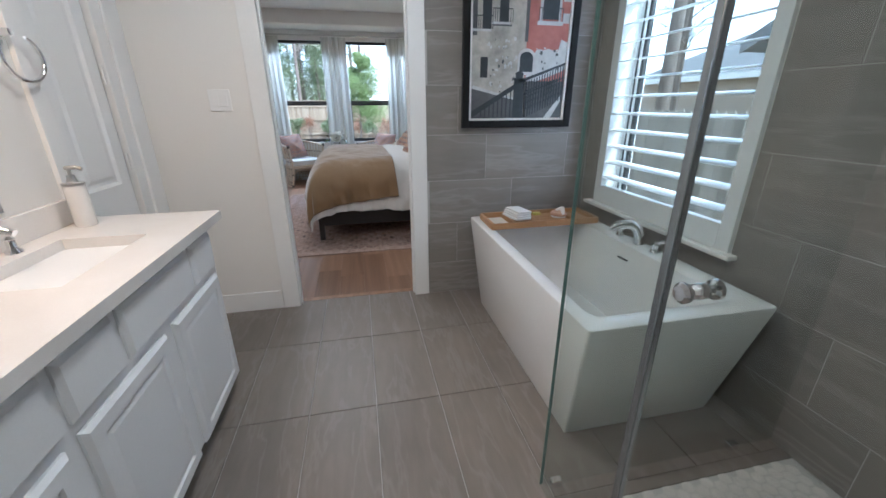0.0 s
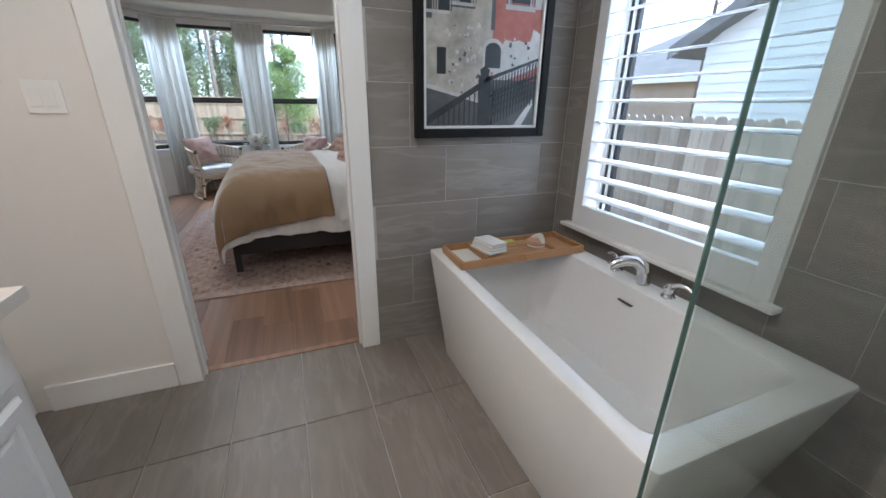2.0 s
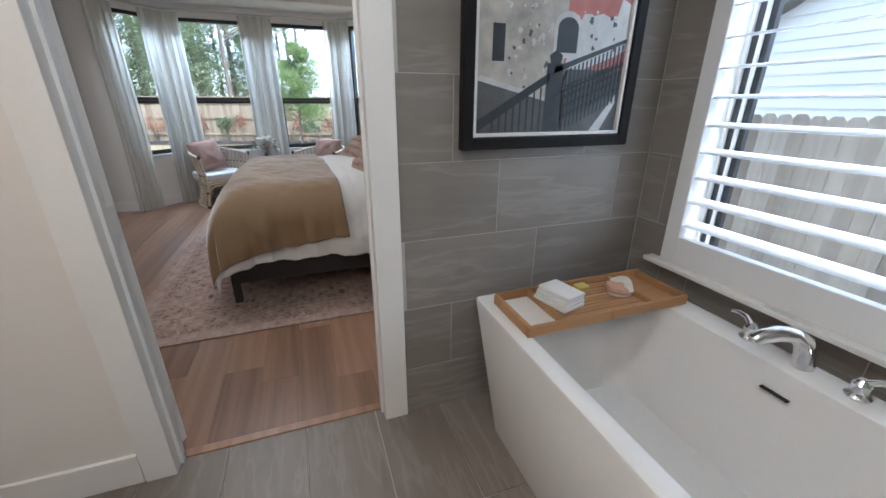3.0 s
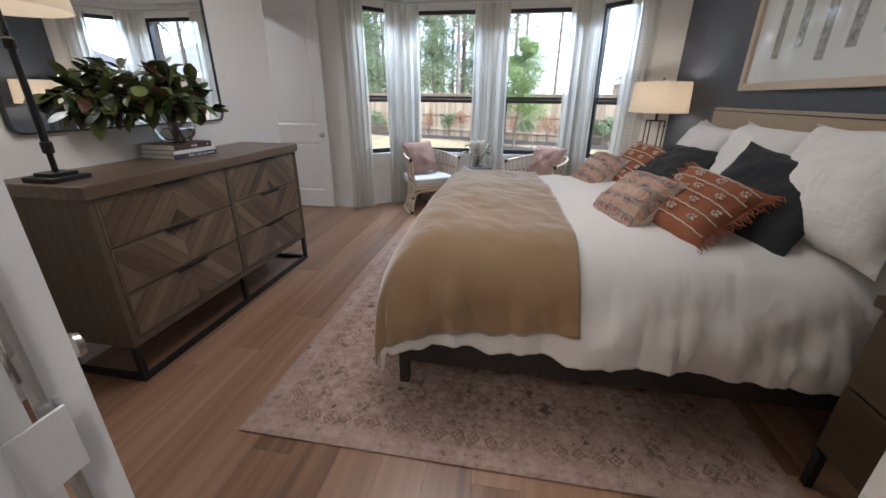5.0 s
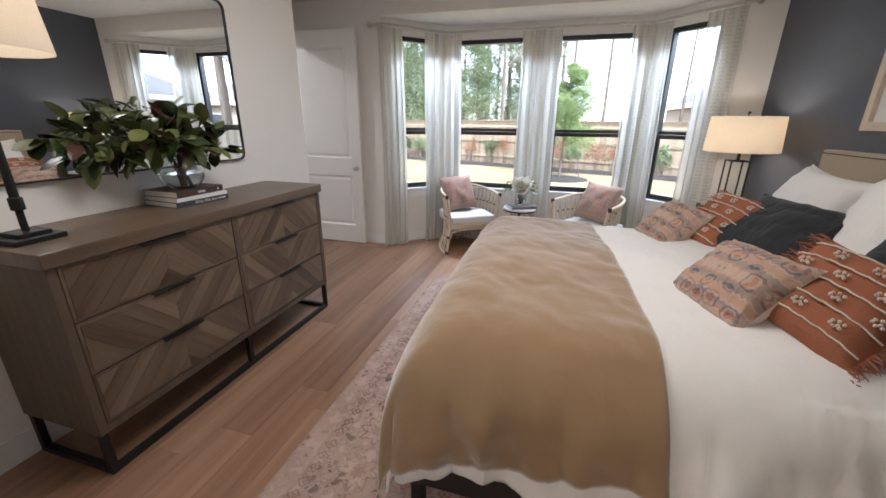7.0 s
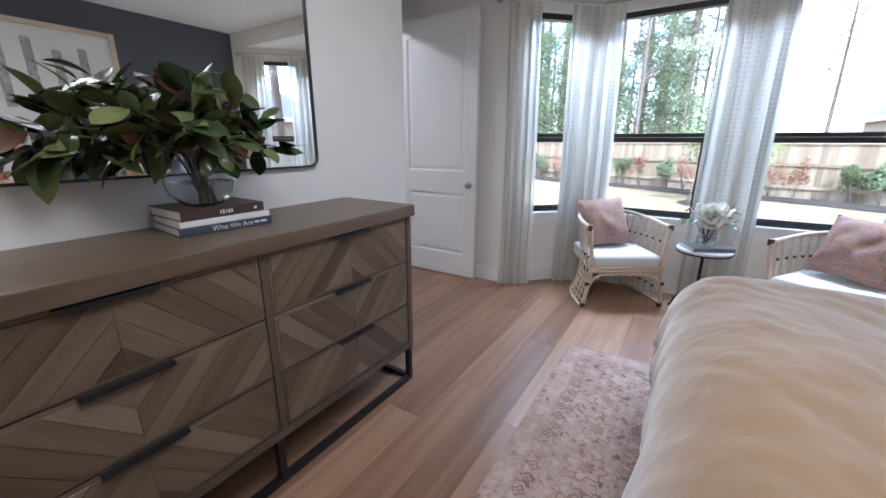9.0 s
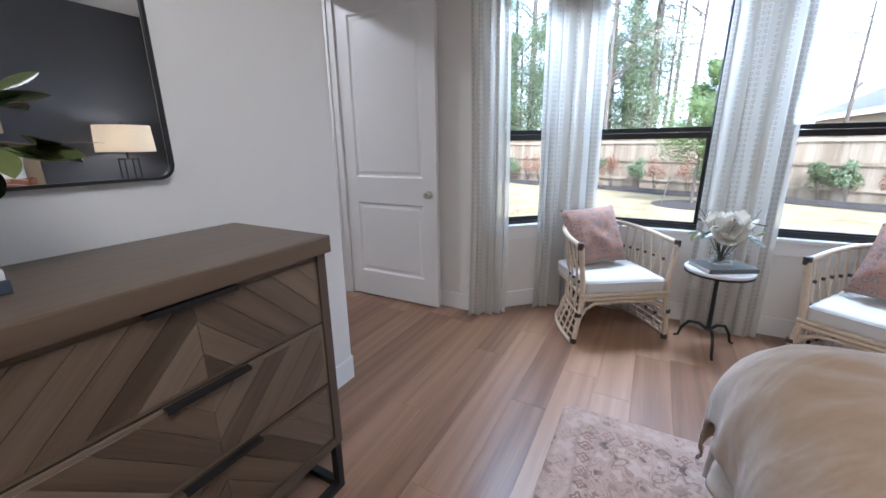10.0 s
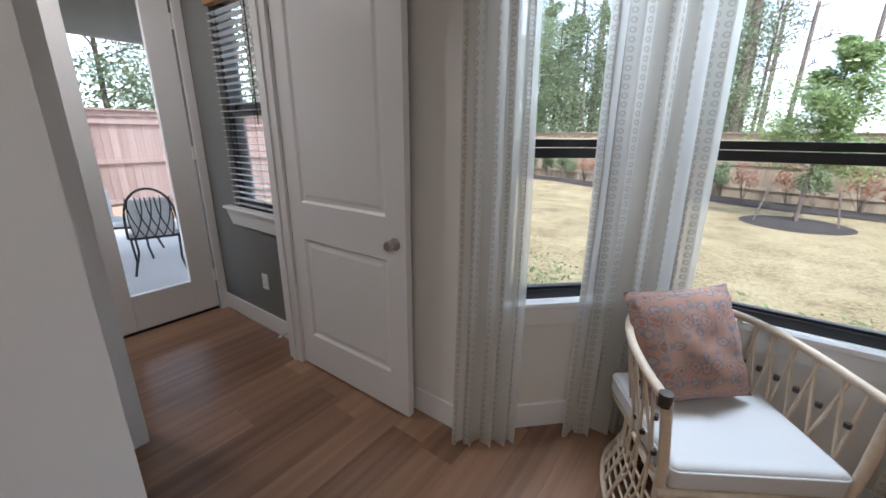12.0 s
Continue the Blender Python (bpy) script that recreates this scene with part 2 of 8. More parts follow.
M_WTILE = tile_material("wall_tile_grey", (0.2, 0.182, 0.163), (0.27, 0.248, 0.225), (0.5, 0.47, 0.44), 0.3, (1.1, 7.0, 7.0))


def wood(name, tones, grain=(14.0, 0.9, 14.0), rough=0.42, spread=0.5, tree=True, rings=2.2, bump=0.12):
    """Wood with its grain along local y; each piece takes its own tone."""
    m, n, l, b = tree_of(name)
    v = coords(n, l, grain, shift=True)
    w = n.new("ShaderNodeTexWave")
    w.wave_type, w.bands_direction = "BANDS", "X"
    w.inputs["Scale"].default_value, w.inputs["Distortion"].default_value = rings * 0.12, 9.0
    w.inputs["Detail"].default_value, w.inputs["Detail Scale"].default_value = 3.0, 1.4
    l.new(v, w.inputs["Vector"])
    fine = noisy(n, l, coords(n, l, (grain[0] * 5, grain[1] * 2.2, grain[2] * 5), shift=True), 1.0, 4, 0.7)
    broad = noisy(n, l, v, 0.35, 4, 0.6)
    info = n.new("ShaderNodeObjectInfo")
    val = maths(n, l, "ADD", maths(n, l, "MULTIPLY", w.outputs["Fac"], 0.13), maths(n, l, "MULTIPLY", fine, 0.35))
    val = maths(n, l, "ADD", val, maths(n, l, "MULTIPLY", broad, 0.45))
    val = maths(n, l, "ADD", val, maths(n, l, "MULTIPLY", maths(n, l, "SUBTRACT", info.outputs["Random"], 0.5), spread))
    r = ramp(n, [(0.18 + 0.64 * i / (len(tones) - 1), t) for i, t in enumerate(tones)])
    l.new(val, r.inputs[0])
    l.new(r.outputs[0], b.inputs["Base Color"])
    rr = n.new("ShaderNodeMapRange")
    rr.inputs[3].default_value, rr.inputs[4].default_value = rough, rough + 0.15
    l.new(fine, rr.inputs[0])
    l.new(rr.outputs[0], b.inputs["Roughness"])
    bumped(n, l, b, fine, bump, 0.001)
    return m


M_PLANK = wood("oak_plank_brown", [(0.15, 0.077, 0.042), (0.235, 0.129, 0.074), (0.31, 0.178, 0.107), (0.395, 0.243, 0.152)], rough=0.28, spread=0.46)
PLANK_B = M_PLANK.node_tree.nodes["Principled BSDF"]
PLANK_B.inputs["Coat Weight"].default_value, PLANK_B.inputs["Coat Roughness"].default_value, PLANK_B.inputs["Coat IOR"].default_value = 0.3, 0.28, 1.5
M_DRESS = wood("dresser_wood_greybrown", [(0.066, 0.043, 0.026), (0.12, 0.083, 0.052), (0.17, 0.122, 0.08), (0.235, 0.176, 0.12)], grain=(22, 1.6, 22), rough=0.3, spread=0.42)
M_TOP = wood("dresser_top_wood", [(0.07, 0.046, 0.029), (0.125, 0.086, 0.055), (0.18, 0.129, 0.086)], grain=(20, 1.4, 20), rough=0.26, spread=0.1)
M_BODY = wood("dresser_side_wood", [(0.058, 0.04, 0.026), (0.1, 0.072, 0.047), (0.14, 0.103, 0.07)], grain=(18, 18, 1.2), rough=0.48, spread=0.1)
M_TEAK = wood("tray_bamboo", [(0.3, 0.16, 0.065), (0.42, 0.235, 0.105), (0.5, 0.3, 0.15)], grain=(1.2, 26, 26), rough=0.4, spread=0.3)


def glass(name, tint, rough=0.0):
    """Thin clear pane: passes light straight through, with a mirror gloss that grows at grazing angles."""
    m, n, l, b = tree_of(name)
    n.remove(b)
    t, g, mx, fr = n.new("ShaderNodeBsdfTransparent"), n.new("ShaderNodeBsdfGlossy"), n.new("ShaderNodeMixShader"), n.new("ShaderNodeLayerWeight")
    t.inputs["Color"].default_value, g.inputs["Roughness"].default_value = (*tint, 1), rough
    rise = maths(n, l, "MULTIPLY", maths(n, l, "POWER", fr.outputs["Facing"], 4.5), 0.6)
    l.new(maths(n, l, "ADD", rise, 0.022), mx.inputs[0])
    l.new(t.outputs[0], mx.inputs[1])
    l.new(g.outputs[0], mx.inputs[2])
    l.new(mx.outputs[0], n["Material Output"].inputs["Surface"])
    return m


M_PANE = glass("window_glass", (0.98, 0.985, 0.985))
M_SHOWER = glass("shower_glass", (0.93, 0.95, 0.94))
M_MIRROR = surf("mirror_silver", (0.86, 0.87, 0.87), (0.88, 0.89, 0.89), 5, 1, 0.005, metal=1.0, bump=0)

# ---- the setting: floors, walls, ceilings ----
WY0, WY1 = 2.775, 2.868         # wall between bathroom and bedroom
XB, XL = 1.67, -1.18            # bathroom window wall and vanity wall
XD, XA = -2.26, 1.74            # bedroom dresser wall and accent wall
YR, YF = 7.468, 8.05            # bedroom north returns and bay front
ZC = 2.79                       # ceiling
BX0, BX1 = -2.0, 1.43           # bay's opening
FX0, FX1 = -1.418, 0.848        # bay's front
ZS, ZT = 0.70, 2.43             # window sill and head
DX0, DX1, DZ = -0.475, 0.362, 2.46


def at(x, y, turn=0):
    return pose(x, y, 0, 0, 0, turn)


setting("wall_south", wall_mesh(4.4, WY1 - WY0, 0, ZC, [(DX0 - 0.02 + 2.5, DX1 + 0.02 + 2.5, -1, DZ + 0.02)], at(-2.5, WY0)), M_WALL, "warm white painted wall between bathroom and bedroom")
setting("wall_bath_window", wall_mesh(4.4, 0.16, 0, ZC, [(1.53 + 1.6, 2.52 + 1.6, 0.72, 2.2)], at(XB + 0.16, -1.6, 90)), M_WALL, "bathroom outer wall with a shuttered window")
setting("wall_vanity", wall_mesh(4.4, 0.12, 0, ZC, [(2.055 + 1.6, 2.545 + 1.6, -1, 2.44)], at(XL, -1.6, 90)), M_WALL, "white wall behind the vanity with a side door")
setting("wall_bath_back", wall_mesh(4.4, 0.12, 0, ZC, (), at(-2.4, -1.72)), M_WALL, "plain white bathroom end wall")
setting("wall_closet", wall_mesh(4.4, 0.12, 0, ZC, (), at(-2.38, -1.6, 90)), M_WALL, "plain white closet wall")
setting("wall_west", wall_mesh(6.285 - WY1, 0.12, 0, ZC, (), at(XD, WY1, 90)), M_WALL, "white bedroom wall behind the dresser")
setting("wall_vestibule", wall_mesh(0.9, 0.12, 0, ZC, (), at(-3.28, 6.165)), M_WALL, "short white vestibule wall")
setting("wall_study", wall_mesh(2.4, 0.12, 0, ZC, [(6.47 - 5.2, 7.36 - 5.2, -1, 2.5)], at(-3.2, 5.2, 90)), M_WALL, "white vestibule wall with the study doorway")
setting("wall_north", wall_mesh(1.2, 0.15, 0, ZC, (), at(-3.2, YR)), M_WALL, "off-white bedroom wall behind the open door")
setting("wall_north_study", wall_mesh(1.4, 0.15, 0, ZC, [(0.55, 1.12, 0.93, 2.3)], at(-4.6, YR)), M_STUDY, "grey study wall with a blind-covered window")
setting("wall_west_study", wall_mesh(2.6, 0.14, 0, ZC, [(6.56 - 5.0, 7.42 - 5.0, -1, 2.46)], at(-4.46, 5.0, 90)), M_STUDY, "grey study wall with a glazed patio door")
setting("wall_south_study", wall_mesh(1.4, 0.12, 0, ZC, (), at(-4.6, 5.0)), M_STUDY, "grey study end wall")
setting("wall_east", wall_mesh(4.7, 0.15, 0, ZC, (), at(XA + 0.15, WY1, 90)), M_SLATE, "dark slate painted accent wall behind the bed")
setting("wall_north_east", wall_mesh(XA - BX1, 0.15, 0, ZC, (), at(BX1, YR)), M_WALL, "narrow off-white wall beside the bay window")
LEN = math.hypot(FX0 - BX0, YF - YR)
HOLES = [(0.15, 0.67, ZS, ZT)]
setting("wall_bay_west", wall_mesh(LEN, 0.14, 0, 2.75, HOLES, at(BX0, YR, 45)), M_WALL, "angled bay wall with a tall black window")
setting("wall_bay_front", wall_mesh(FX1 - FX0, 0.14, 0, 2.75, [(-1.33 - FX0, -0.45 - FX0, ZS, ZT), (-0.12 - FX0, 0.76 - FX0, ZS, ZT)], at(FX0, YF)), M_WALL, "bay front wall with two tall black windows")
setting("wall_bay_east", wall_mesh(LEN, 0.14, 0, 2.75, [(LEN - 0.67, LEN - 0.15, ZS, ZT)], at(FX1, YF, -45)), M_WALL, "angled bay wall with a tall black window")
setting("wall_bay_header", boxed(BX0, BX1, YR, YR + 0.12, 2.59, ZC), M_WALL, "painted header over the bay opening")


def prism(pts, z0, z1):
    bm = bmesh.new()
    lo, hi = [bm.verts.new((x, y, z0)) for x, y in pts], [bm.verts.new((x, y, z1)) for x, y in pts]
    bm.faces.new(lo[::-1])
    bm.faces.new(hi)
    for i in range(len(pts)):
        j = (i + 1) % len(pts)
        bm.faces.new((lo[i], lo[j], hi[j], hi[i]))
    return bm


setting("ceiling_bay", prism([(BX0, YR + 0.12), (BX1, YR + 0.12), (BX1 + 0.02, YR + 0.14), (FX1 + 0.06, YF + 0.14), (FX0 - 0.06, YF + 0.14), (BX0 - 0.02, YR + 0.14)], 2.59, 2.75), M_CEIL, "white bay ceiling")
setting("ceiling_bedroom", boxed(-4.7, 2.0, WY1 - 0.08, YR + 0.2, ZC, ZC + 0.12), M_CEIL, "smooth white bedroom ceiling")
setting("ceiling_bath", boxed(-2.5, 2.0, -1.8, WY1 - 0.08, ZC - 0.04, ZC + 0.12), M_CEIL, "smooth white bathroom ceiling")

# sub-floors under the planks and tiles
setting("floor_bedroom", prism([(-4.6, 2.862), (2.0, 2.862), (2.0, YR), (BX1, YR + 0.02), (FX1, YF + 0.02), (FX0, YF + 0.02), (BX0, YR + 0.02), (-4.6, YR)], -0.3, -0.012), M_BODY, "brown oak plank floor")
setting("floor_bath", boxed(-2.4, 1.83, -1.7, 2.858, -0.3, -0.005), M_GROUT, "taupe porcelain tile floor with pale grout")
FLOOR_BED, FLOOR_BATH = bpy.data.objects["floor_bedroom"], bpy.data.objects["floor_bath"]


def board(name, x0, x1, y0, y1, z1, thick=0.014, material=None, face=0.0):
    """Baseboard or flat trim piece with a softened top edge."""
    return setting(name, boxed(x0, x1, y0, y1, z1 - thick if face else 0.0, z1, 0.003), material or M_TRIM, "white painted baseboard", category="baseboard")


def base_run(x0, y0, x1, y1, h=0.135):
    """A baseboard along a wall's foot; the wall lies to its left."""
    d = math.hypot(x1 - x0, y1 - y0)
    bm = bmesh.new()
    box(bm, 0, d, -0.015, 0.0, 0, h, 0.003)
    bm.transform(at(x0, y0, math.degrees(math.atan2(y1 - y0, x1 - x0))))
    setting("baseboard", bm, M_TRIM, "white painted baseboard", category="baseboard")


base_run(-1.095, WY0, DX0 - 0.11, WY0)
base_run(XD, WY1 + 0.02, XD, 6.285)
base_run(-3.18, YR, BX0, YR)
base_run(BX0, YR, FX0, YF)
base_run(FX0, YF, FX1, YF)
base_run(FX1, YF, BX1, YR)
base_run(BX1, YR, XA, YR)
base_run(XA, YR, XA, WY1 + 0.02)
base_run(-4.46, YR, -3.34, YR)
base_run(-4.46, 5.1, -4.46, 6.46)
base_run(XD, 6.285, -2.38, 6.285)


def casing(name, u0, u1, top, m, w=0.105, d=0.019):
    """Flat door casing round an opening from u0 to u1, on the side of local -y, with a jamb edge."""
    bm = bmesh.new()
    box(bm, u0 - w, u0, -d, 0, 0, top + w, 0.003)
    box(bm, u1, u1 + w, -d, 0, 0, top + w, 0.003)
    box(bm, u0, u1, -d, 0, top, top + w, 0.003)
    bm.transform(m)
    return setting(name, bm, M_TRIM, "white painted door casing", category="trim")


def jamb(name, u0, u1, top, depth, m):
    bm = bmesh.new()
    box(bm, u0 - 0.02, u0, -0.004, depth + 0.004, 0, top)
    box(bm, u1, u1 + 0.02, -0.004, depth + 0.004, 0, top)
    box(bm, u0 - 0.02, u1 + 0.02, -0.004, depth + 0.004, top, top + 0.02)
    # stop strips
    box(bm, u0, u0 + 0.011, depth * 0.35, depth * 0.6, 0, top - 0.011)
    box(bm, u1 - 0.011, u1, depth * 0.35, depth * 0.6, 0, top - 0.011)
    bm.transform(m)
    return setting(name, bm, M_TRIM, "white painted door jamb", category="trim")


casing("trim_bath_doorway", DX0, DX1, DZ, at(0, WY0))
casing("trim_bedroom_doorway", DX0 - 0.06, DX1 + 0.06, DZ + 0.02, at(0, WY1, 180) @ Matrix.Diagonal((-1, 1, 1, 1)))
jamb("trim_doorway_jamb", DX0, DX1, DZ, WY1 - WY0, at(0, WY0))
casing("trim_closet_doorway", 2.075, 2.525, 2.42, at(XL, 0, 90), 0.09)
bm = bmesh.new()
box(bm, XL, XL + 0.03, 2.6155, 2.69, 0, 2.51, 0.004)
box(bm, XL, XL + 0.022, 2.6905, 2.7735, 0, 2.51, 0.003)
setting("trim_closet_backband", bm, M_TRIM, "stepped white back band of the closet casing", category="trim")
jamb("trim_closet_jamb", 2.075, 2.525, 2.42, 0.12, at(XL, 0, 90))
casing("trim_study_doorway", 6.49, 7.34, 2.48, at(-3.2, 0, 90), 0.09)
jamb("trim_study_jamb", 6.49, 7.34, 2.48, 0.12, at(-3.2, 0, 90))
setting("threshold", boxed(DX0, DX1, 2.835, 2.875, -0.01, 0.004, 0.003), M_PLANK, "wooden threshold strip between tile and planks", category="threshold")


def sash_window(name, width, z0, z1, m, rail=1.395, glassy=True, label="tall black-framed sash window"):
    """A black double-hung window in a wall's opening: local x along the wall, local y outwards."""
    w = thing(name, label, "window")
    w["kind"] = "structure"
    f = bmesh.new()
    t = 0.045
    box(f, 0, t, 0.03, 0.11, z0, z1, 0.003)
    box(f, width - t, width, 0.03, 0.11, z0, z1, 0.003)
    box(f, t, width - t, 0.03, 0.11, z0, z0 + t, 0.003)
    box(f, t, width - t, 0.03, 0.11, z1 - t, z1, 0.003)
    part("window_frame", f, M_BLACK, w)
    s = bmesh.new()
    box(s, t, width - t, 0.035, 0.065, rail - 0.038, rail + 0.004, 0.003)
    part("lower_sash_rail", s, M_BLACK, w)
    s = bmesh.new()
    box(s, t, width - t, 0.07, 0.1, rail + 0.006, rail + 0.04, 0.003)
    part("upper_sash_rail", s, M_BLACK, w)
    s = bmesh.new()
    for a, b in ((t, t + 0.022), (width - t - 0.022, width - t)):
        box(s, a, b, 0.04, 0.062, z0 + t, rail - 0.038, 0.002)
    box(s, t + 0.022, width - t - 0.022, 0.04, 0.062, z0 + t, z0 + t + 0.014, 0.002)
    part("lower_sash", s, M_BLACK, w)
    for za, zb, y in ((z0 + t, rail - 0.02, 0.05), (rail + 0.02, z1 - t, 0.085)):
        g = boxed(t - 0.01, width - t + 0.01, y - 0.002, y + 0.002, za, zb)
        p = part("pane", g, M_PANE, w)
        p.visible_shadow = False
    w.matrix_world = m
    return w


def stool(length, m, z=ZS, deep=0.1):
    """Window stool with an apron under it."""
    bm = bmesh.new()
    box(bm, -0.03, length + 0.03, -0.035, 0.0, z - 0.022, z + 0.003, 0.004)
    box(bm, 0.003, length - 0.003, -0.001, 0.035, z - 0.02, z + 0.003)
    box(bm, 0.0, length, -0.016, -0.001, z - 0.115, z - 0.022, 0.003)
    bm.transform(m)
    setting("window_sill", bm, M_TRIM, "white painted window stool and apron", category="window sill")


for nm, u, wd, m in (("window_1", 0.15, 0.52, at(BX0, YR, 45)), ("window_2", -1.33 - FX0, 0.88, at(FX0, YF)), ("window_3", -0.12 - FX0, 0.88, at(FX0, YF)), ("window_4", LEN - 0.67, 0.52, at(FX1, YF, -45))):
    sash_window(nm, wd, ZS, ZT, m @ at(u, 0))
    stool(wd, m @ at(u, 0))

# ---- bathroom things ----
def rounded_loop(x0, x1, y0, y1, r, z, n=5):
    pts = []
    for cx, cy, a0 in ((x1 - r, y1 - r, 0), (x0 + r, y1 - r, 90), (x0 + r, y0 + r, 180), (x1 - r, y0 + r, 270)):
        for i in range(n + 1):
            a = radians(a0 + 90 * i / n)
            pts.append((cx + r * math.cos(a), cy + r * math.sin(a), z))
    return pts


def loft(bm, loops, cap0=True, cap1=True):
    rings = [[bm.verts.new(p) for p in lp] for lp in loops]
    for a, b in zip(rings, rings[1:]):
        n = len(a)
        for i in range(n):
            bm.faces.new((a[i], a[(i + 1) % n], b[(i + 1) % n], b[i]))
    if cap0:
        bm.faces.new(rings[0][::-1])
    if cap1:
        bm.faces.new(rings[-1])
    return bm


def bathtub():
    t = thing("bathtub", "white acrylic freestanding bathtub with slanting sides", "bathtub")
    X0, X1, Y0, Y1, H = 0.76, 1.585, 1.17, 2.685, 0.615
    bm = loft(bmesh.new(), [
        rounded_loop(0.815, 1.545, 1.31, 2.54, 0.012, 0.0), rounded_loop(0.813, 1.547, 1.306, 2.544, 0.012, 0.01),
        rounded_loop(X0, X1, Y0, Y1, 0.018, H - 0.012), rounded_loop(X0 + 0.003, X1 - 0.003, Y0 + 0.003, Y1 - 0.003, 0.016, H - 0.003),
        rounded_loop(X0 + 0.01, X1 - 0.01, Y0 + 0.01, Y1 - 0.01, 0.014, H),
        rounded_loop(X0 + 0.062, X1 - 0.112, Y0 + 0.082, Y1 - 0.062, 0.05, H),
        rounded_loop(X0 + 0.07, X1 - 0.12, Y0 + 0.09, Y1 - 0.07, 0.055, H - 0.006),
        rounded_loop(X0 + 0.09, X1 - 0.135, Y0 + 0.15, Y1 - 0.11, 0.09, H - 0.15),
        rounded_loop(X0 + 0.115, X1 - 0.155, Y0 + 0.23, Y1 - 0.17, 0.11, 0.24),
        rounded_loop(X0 + 0.15, X1 - 0.19, Y0 + 0.3, Y1 - 0.23, 0.11, 0.17),
        rounded_loop(X0 + 0.24, X1 - 0.28, Y0 + 0.42, Y1 - 0.35, 0.08, 0.155)])
    part("tub_shell", bm, M_ACRYL, t, smooth=True)
    part("overflow_slot", boxed(1.441, 1.4565, 1.885, 1.965, 0.53, 0.534, 0.001), M_IRON, t, "thin dark overflow slot")
    part("drain", lathe(bmesh.new(), [(0, 0.163), (0.026, 0.163), (0.032, 0.156), (0.032, 0.15), (0, 0.15)], 20, (1.19, 1.96, 0)), M_CHROME, t, "chrome drain", smooth=True)


bathtub()


def tub_handle(parent, x, y, out):
    bm = lathe(bmesh.new(), [(0, 0), (0.03, 0), (0.03, 0.006), (0.024, 0.012), (0.021, 0.03), (0.023, 0.045), (0.012, 0.058), (0, 0.06)], 20, (x, y, 0.615))
    h = part("handle_base", bm, M_CHROME, parent, smooth=True)
    bm = tube(bmesh.new(), [(x, y, 0.662), (x + 0.01, y + out * 0.03, 0.682), (x + 0.015, y + out * 0.06, 0.684), (x + 0.018, y + out * 0.085, 0.675)], 0.011, 10, 0.006)
    part("lever", bm, M_CHROME, h, smooth=True)


fau = thing("tub_faucet", "chrome arched tub faucet with two lever handles", "faucet")
bm = tube(bmesh.new(), [(1.532, 1.92, 0.615), (1.532, 1.925, 0.66), (1.522, 1.935, 0.70), (1.495, 1.952, 0.722), (1.455, 1.972, 0.722), (1.42, 1.99, 0.708), (1.4, 2.0, 0.69)], 0.03, 16, 0.022)
part("spout", bm, M_CHROME, fau, smooth=True)
tub_handle(fau, 1.537, 2.085, 1)
tub_handle(fau, 1.527, 1.785, -1)

# bamboo tray over the tub
tray = thing("bath_tray", "golden bamboo bath tray across the tub rim", "tray")
ZT0 = 0.617
for a, b, c, d in ((0.805, 1.165, 2.335, 2.35), (1.168, 1.545, 2.335, 2.35), (0.82, 1.165, 2.6, 2.615), (1.168, 1.56, 2.6, 2.615)):
    part("rail", boxed(a, b, c, d, ZT0, ZT0 + 0.04, 0.003), M_TEAK, tray)
for a in (0.805, 1.53):
    part("end_rail", boxed(a, a + 0.018, 2.35, 2.6, ZT0, ZT0 + 0.04, 0.003), M_TEAK, tray)
for a in (0.96, 1.372):
    part("divider", boxed(a, a + 0.014, 2.35, 2.6, ZT0 + 0.004, ZT0 + 0.036, 0.002), M_TEAK, tray)
for i in range(11):
    y = 2.354 + i * 0.0224
    ob = part("slat", boxed(0.974, 1.372, y, y + 0.016, ZT0 + 0.008, ZT0 + 0.016, 0.002), M_TEAK, tray)
M_PAPER = surf("paper_white", (0.72, 0.7, 0.66), (0.78, 0.76, 0.72), 90, 6, 0.7, bump=0.05)
part("glass_slot_base", boxed(0.823, 0.96, 2.35, 2.6, ZT0 + 0.001, ZT0 + 0.004), M_PAPER, tray, "pale panel at the tray's end")
part("end_panel", boxed(1.386, 1.53, 2.35, 2.6, ZT0 + 0.006, ZT0 + 0.012), M_TEAK, tray)


